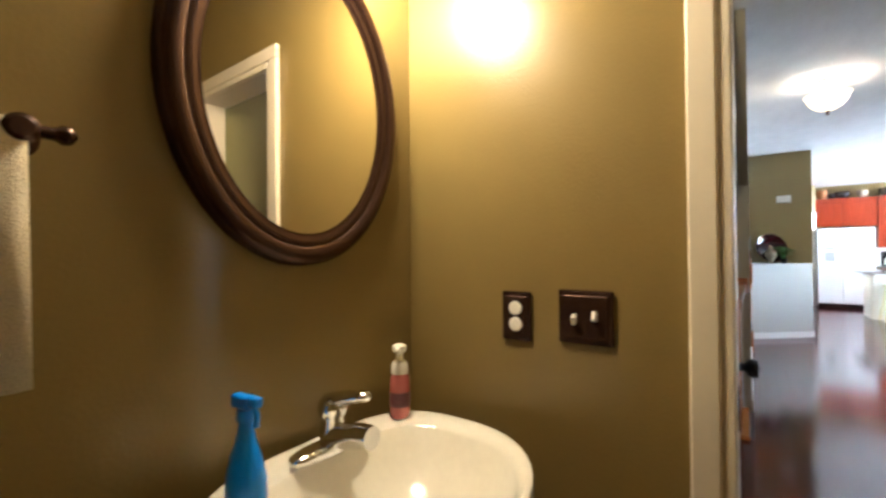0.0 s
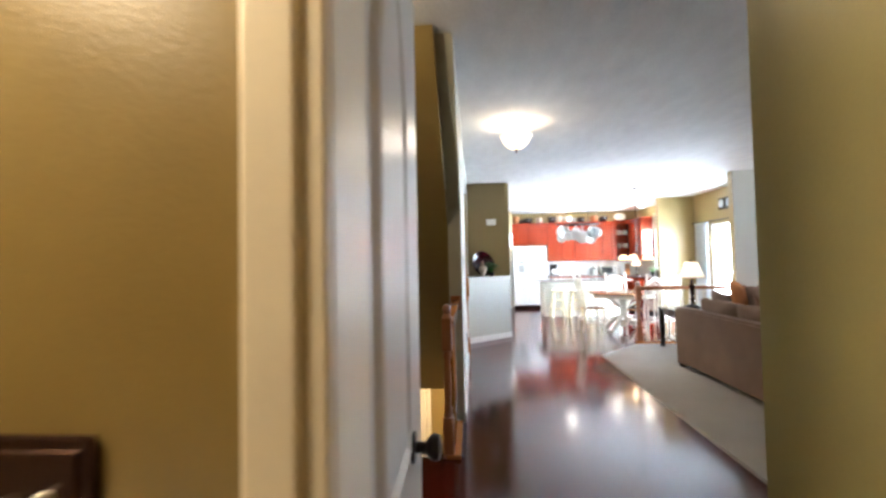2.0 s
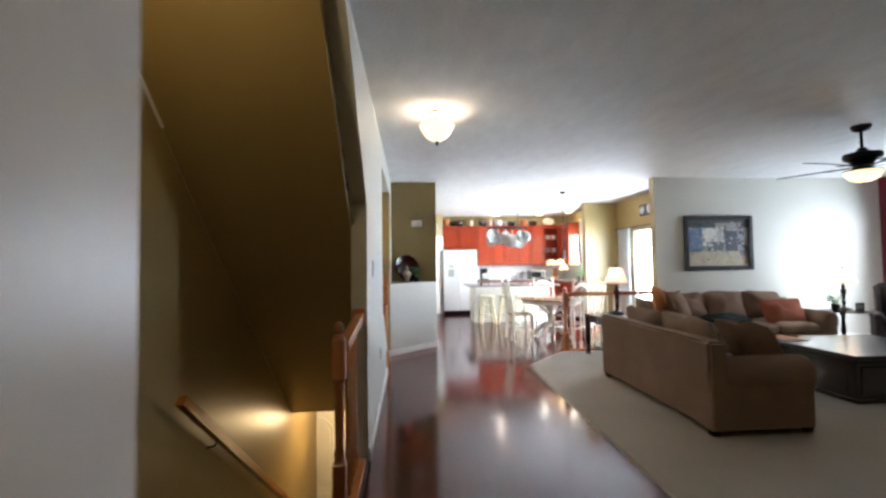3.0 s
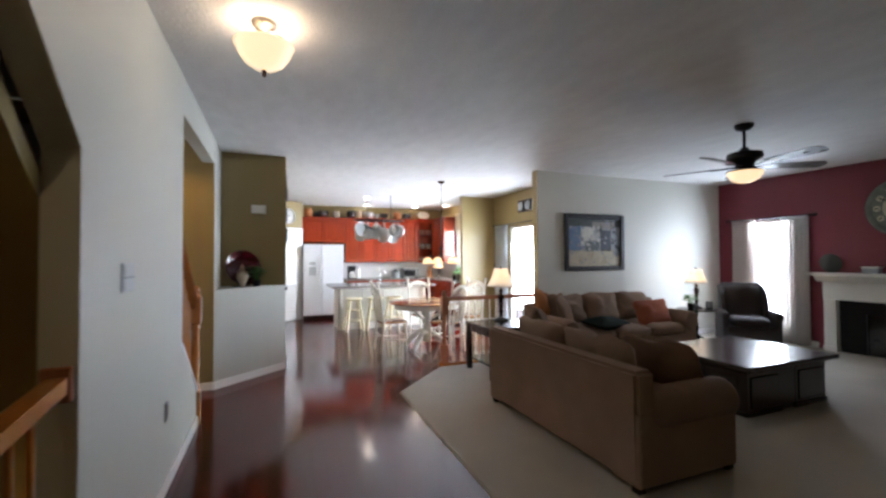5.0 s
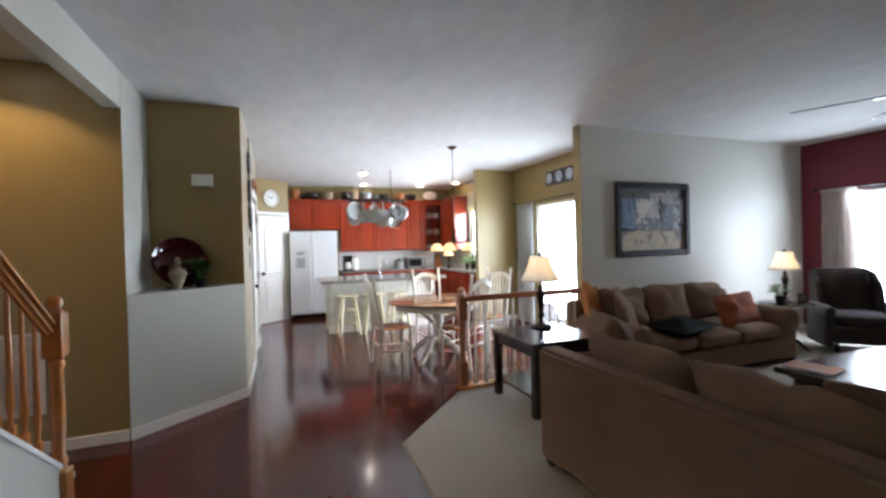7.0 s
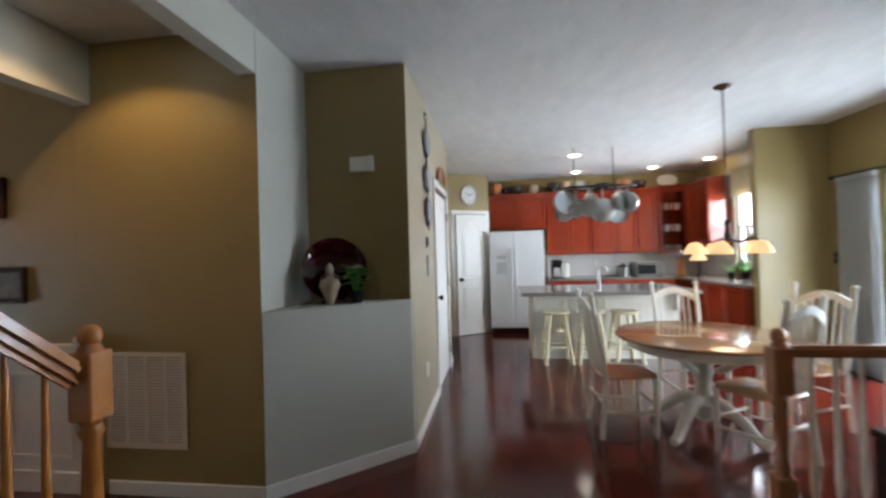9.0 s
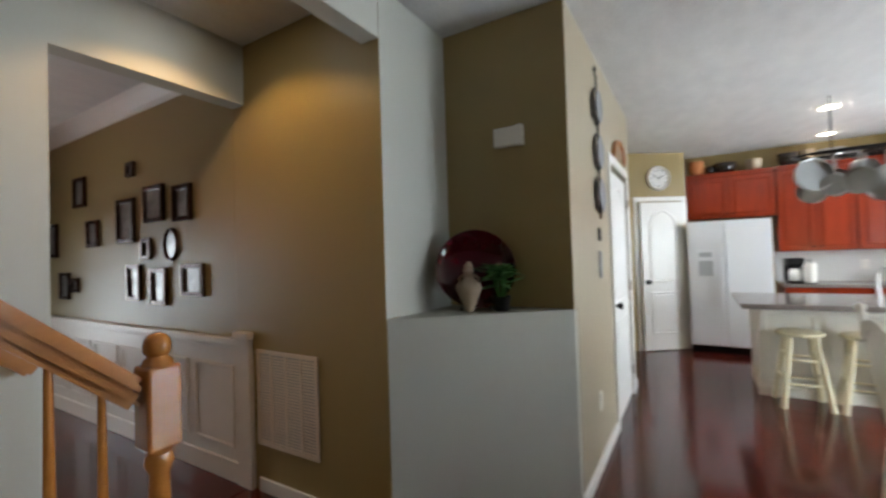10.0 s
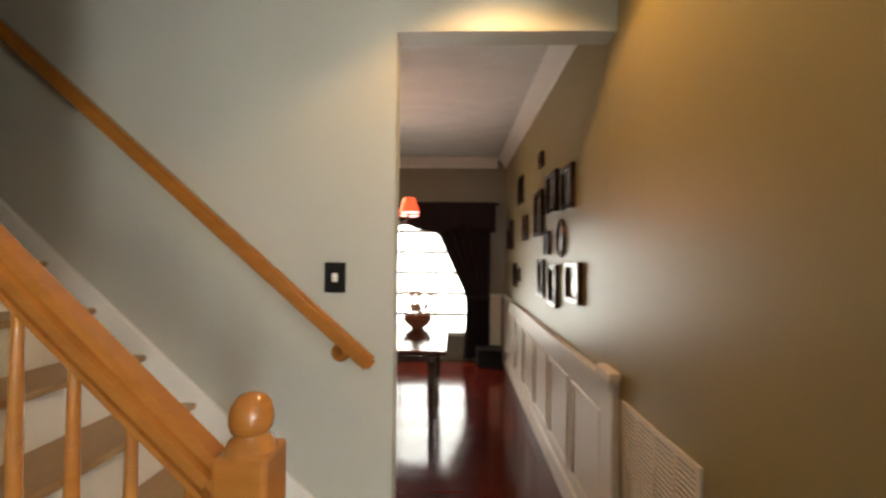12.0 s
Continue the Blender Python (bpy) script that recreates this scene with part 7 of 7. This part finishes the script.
coffee_maker()
t = thing("paper_towel_holder", "white paper towel roll on the counter", "paper towel", (2.24, 12.20, 0.906))
part("roll", lathe(bmesh.new(), [(0.018, 0.012), (0.06, 0.012), (0.06, 0.25), (0.018, 0.25)], (0, 0, 0), 22), WHITEPL, t)
part("spindle", lathe(bmesh.new(), [(0.07, 0), (0.07, 0.010), (0.01, 0.012), (0.008, 0.29), (0.015, 0.30)], (0, 0, 0), 16), BLACK, t)
t = thing("island_faucet", "chrome gooseneck faucet on the island", "faucet", (2.45, 10.72, 0.878))
part("base", lathe(bmesh.new(), [(0.03, 0), (0.03, 0.012), (0.018, 0.02), (0.016, 0.10)], (0, 0, 0), 16), CHROME, t)
part("spout", tube(bmesh.new(), [(0, 0, 0.09), (0, 0, 0.22), (0.03, 0, 0.27), (0.09, 0, 0.27), (0.12, 0, 0.22), (0.12, 0, 0.19)], 0.011, 10), CHROME, t)
part("lever", tube(bmesh.new(), [(0, 0, 0.07), (-0.03, -0.05, 0.11)], 0.007, 8), CHROME, t)
t = thing("toaster_oven", "steel toaster oven on the counter", "toaster oven", (3.62, 12.32, 0.906))
part("body", one(-0.22, 0.22, -0.16, 0.16, 0.015, 0.25, bevel=0.008), STEEL, t)
part("door", one(-0.20, 0.10, -0.168, -0.1605, 0.04, 0.22, bevel=0.003), FIREBOX, t, "dark glass oven door")
part("handle", tube(bmesh.new(), [(-0.18, -0.185, 0.205), (0.08, -0.185, 0.205)], 0.007, 8), STEEL, t)
for z in (0.07, 0.13, 0.19):
    part("dial", lathe(bmesh.new(), [(0.018, -0.161), (0.018, -0.178), (0.012, -0.18)], (0.16, 0, z), 14, "y"), BLACK, t)
for x in (-0.19, 0.19):
    part("foot", one(x - 0.015, x + 0.015, -0.13, 0.13, 0, 0.015), BLACK, t)
t = thing("stock_pot", "dark lidded pot on the counter", "pot", (3.22, 12.28, 0.906))
part("body", lathe(bmesh.new(), [(0.09, 0), (0.105, 0.008), (0.105, 0.16), (0.11, 0.165), (0.10, 0.165)], (0, 0, 0), 24), STEEL, t)
part("lid", lathe(bmesh.new(), [(0.108, 0.166), (0.10, 0.18), (0.04, 0.20), (0.012, 0.205), (0.012, 0.22), (0.022, 0.23), (0.005, 0.238)], (0, 0, 0), 24), BLACK, t)
t = thing("utensil_crock", "brown crock with wooden utensils by the window", "crock", (4.15, 12.25, 0.906))
part("crock", lathe(bmesh.new(), [(0.06, 0), (0.07, 0.01), (0.07, 0.15), (0.062, 0.15), (0.058, 0.02)], (0, 0, 0), 20), TERRA, t)
for k in range(6):
    a = k * 1.05
    part("utensil", tube(bmesh.new(), [(0.02 * math.cos(a), 0.02 * math.sin(a), 0.02), (0.06 * math.cos(a), 0.06 * math.sin(a), 0.30)], 0.007, 6, 0.012), OAK, t)
t = thing("accent_lamp", "small amber shaded lamp on the window counter", "table lamp", (4.25, 11.85, 0.906))
part("stem", lathe(bmesh.new(), [(0.05, 0), (0.05, 0.01), (0.012, 0.03), (0.012, 0.28)], (0, 0, 0), 16), BRONZE, t)
sh = part("shade", lathe(bmesh.new(), [(0.13, 0.26), (0.06, 0.38), (0.057, 0.38), (0.125, 0.262)], (0, 0, 0), 24), AMBERSH, t, "amber lit shade")
plant("potted_plant", "green herb plant on the kitchen window counter", (4.45, 10.95, 0.906), 0.12, 0.20, 26, 11, pot=0.06, leaf_w=0.05)
plant("potted_plant", "green herb plant on the kitchen window counter", (4.45, 11.30, 0.906), 0.10, 0.16, 20, 12, pot=0.05, leaf_w=0.05)

# things on top of the wall cabinets
def basket(at, r, h, material, label):
    t = thing("basket", label, "basket", at, group="decor on the cabinets")
    part("bowl", lathe(bmesh.new(), [(r * 0.7, 0), (r * 0.75, 0.006), (r, h * 0.6), (r * 0.95, h), (r * 0.88, h), (r * 0.9, h * 0.6), (r * 0.65, 0.02)], (0, 0, 0), 22), material, t)
    part("rim", tube(bmesh.new(), [(r * 0.93 * math.cos(k * math.pi / 12), r * 0.93 * math.sin(k * math.pi / 12), h) for k in range(25)], 0.008, 6), material, t)
    return t


basket((1.08, 12.44, 2.426), 0.10, 0.20, TERRA, "woven tan basket on the cabinets")
basket((1.42, 12.44, 2.426), 0.14, 0.14, ESPRESSO, "dark woven basket on the cabinets")
basket((1.75, 12.44, 2.426), 0.09, 0.15, STONEV, "grey stoneware crock on the cabinets")
basket((2.55, 12.44, 2.426), 0.15, 0.16, STEEL, "tin bowl on the cabinets")
basket((2.95, 12.44, 2.426), 0.11, 0.13, ESPRESSO, "dark bowl on the cabinets")
basket((3.32, 12.44, 2.426), 0.10, 0.17, TERRA, "terracotta bowl on the cabinets")
basket((1.24, 12.44, 2.426), 0.07, 0.11, ESPRESSO, "small dark crock on the cabinets")
basket((2.12, 12.44, 2.426), 0.12, 0.17, ESPRESSO, "dark woven basket on the cabinets")
basket((2.32, 12.46, 2.426), 0.07, 0.19, STONEV, "grey stoneware jar on the cabinets")
basket((2.77, 12.46, 2.426), 0.06, 0.12, STEEL, "small tin cup on the cabinets")
basket((3.58, 12.44, 2.426), 0.12, 0.14, ESPRESSO, "dark wide bowl on the cabinets")
t = thing("platter", "white oval platter standing on the cabinets", "plate", (4.05, 12.46, 2.456))
ob = part("disc", lathe(bmesh.new(), [(0.02, 0), (0.12, 0.004), (0.17, 0.02), (0.12, 0.012), (0.02, 0.008)], (0, 0, 0), 32, sy=0.62), CERAMIC, t)
ob.matrix_local = pose(0, 0.0, 0.104, 78, 0, 0)
part("stand", one(-0.06, 0.06, -0.03, 0.03, 0, 0.008), BLACK, t)

# ---- hardwood planks ----
PLANK_W = 0.093
rnd = random.Random(11)
cache = {}


def plank_mesh(w, ln):
    key = (round(w, 3), round(ln, 2))
    if key not in cache:
        bm = bmesh.new()
        x, y, c = w / 2 - 0.0001, ln / 2 - 0.0001, 0.0003
        lo = [bm.verts.new(p) for p in ((-x, -y, -0.011), (x, -y, -0.011), (x, y, -0.011), (-x, y, -0.011))]
        md = [bm.verts.new(p) for p in ((-x, -y, -c), (x, -y, -c), (x, y, -c), (-x, y, -c))]
        hi = [bm.verts.new(p) for p in ((-x + c, -y + c, 0), (x - c, -y + c, 0), (x - c, y - c, 0), (-x + c, y - c, 0))]
        for a, b in ((lo, md), (md, hi)):
            for i in range(4):
                bm.faces.new((a[i], a[(i + 1) % 4], b[(i + 1) % 4], b[i]))
        bm.faces.new(hi)
        cache[key] = mesh_of("plank", bm, FLOORM)
    return cache[key]


def lay(x0, x1, y0, y1, out):
    n = math.ceil((x1 - x0) / PLANK_W - 1e-6)
    for i in range(n):
        xa = x0 + i * PLANK_W
        w = min(PLANK_W, x1 - xa)
        if w < 0.02:
            continue
        y = y0
        first = rnd.choice((0.6, 1.0, 1.4))
        while y < y1 - 0.01:
            ln = first if first else rnd.choice((1.2, 1.6, 2.0))
            first = None
            ln = min(ln, y1 - y)
            if y1 - y - ln < 0.3:
                ln = y1 - y
            out.append((xa + w / 2, y + ln / 2, w, ln))
            y += ln


near, rest = [], []
lay(-0.275, 1.585, 0.56, 9.5, near)
lay(1.585, 4.83, 6.06, 12.6, rest)
lay(0.24, 1.585, 9.5, 12.6, rest)
lay(-0.275, 0.24, 9.5, 9.87, rest)
lay(-1.37, -0.275, 0.56, 2.98, near)
lay(-1.375, -0.275, 6.06, 6.94, near)
lay(-5.29, -1.375, 2.73, 6.94, rest)
lay(-1.1, 0.44, -1.49, 0.56, rest)
for x, y, w, ln in near[:300]:
    ob = new("plank", plank_mesh(w, ln))
    ob.parent = floor
    ob.location = (x, y, 0)
verts, faces = [], []
for x, y, w, ln in rest + near[300:]:
    me = plank_mesh(w, ln)
    k = len(verts)
    verts += [(v.co.x + x, v.co.y + y, v.co.z) for v in me.vertices]
    faces += [tuple(k + i for i in f.vertices) for f in me.polygons]
me = bpy.data.meshes.new("planks")
me.from_pydata(verts, [], faces)
RESTM = FLOORM.copy()
nt = RESTM.node_tree
geo = nt.nodes.new("ShaderNodeNewGeometry")
for link in list(nt.links):
    if link.from_node.type == "OBJECT_INFO":
        nt.links.new(geo.outputs["Random Per Island"], link.to_socket)
me.materials.append(RESTM)
ob = tagged(new("planks", me), kind="stuff")
ob.parent = floor
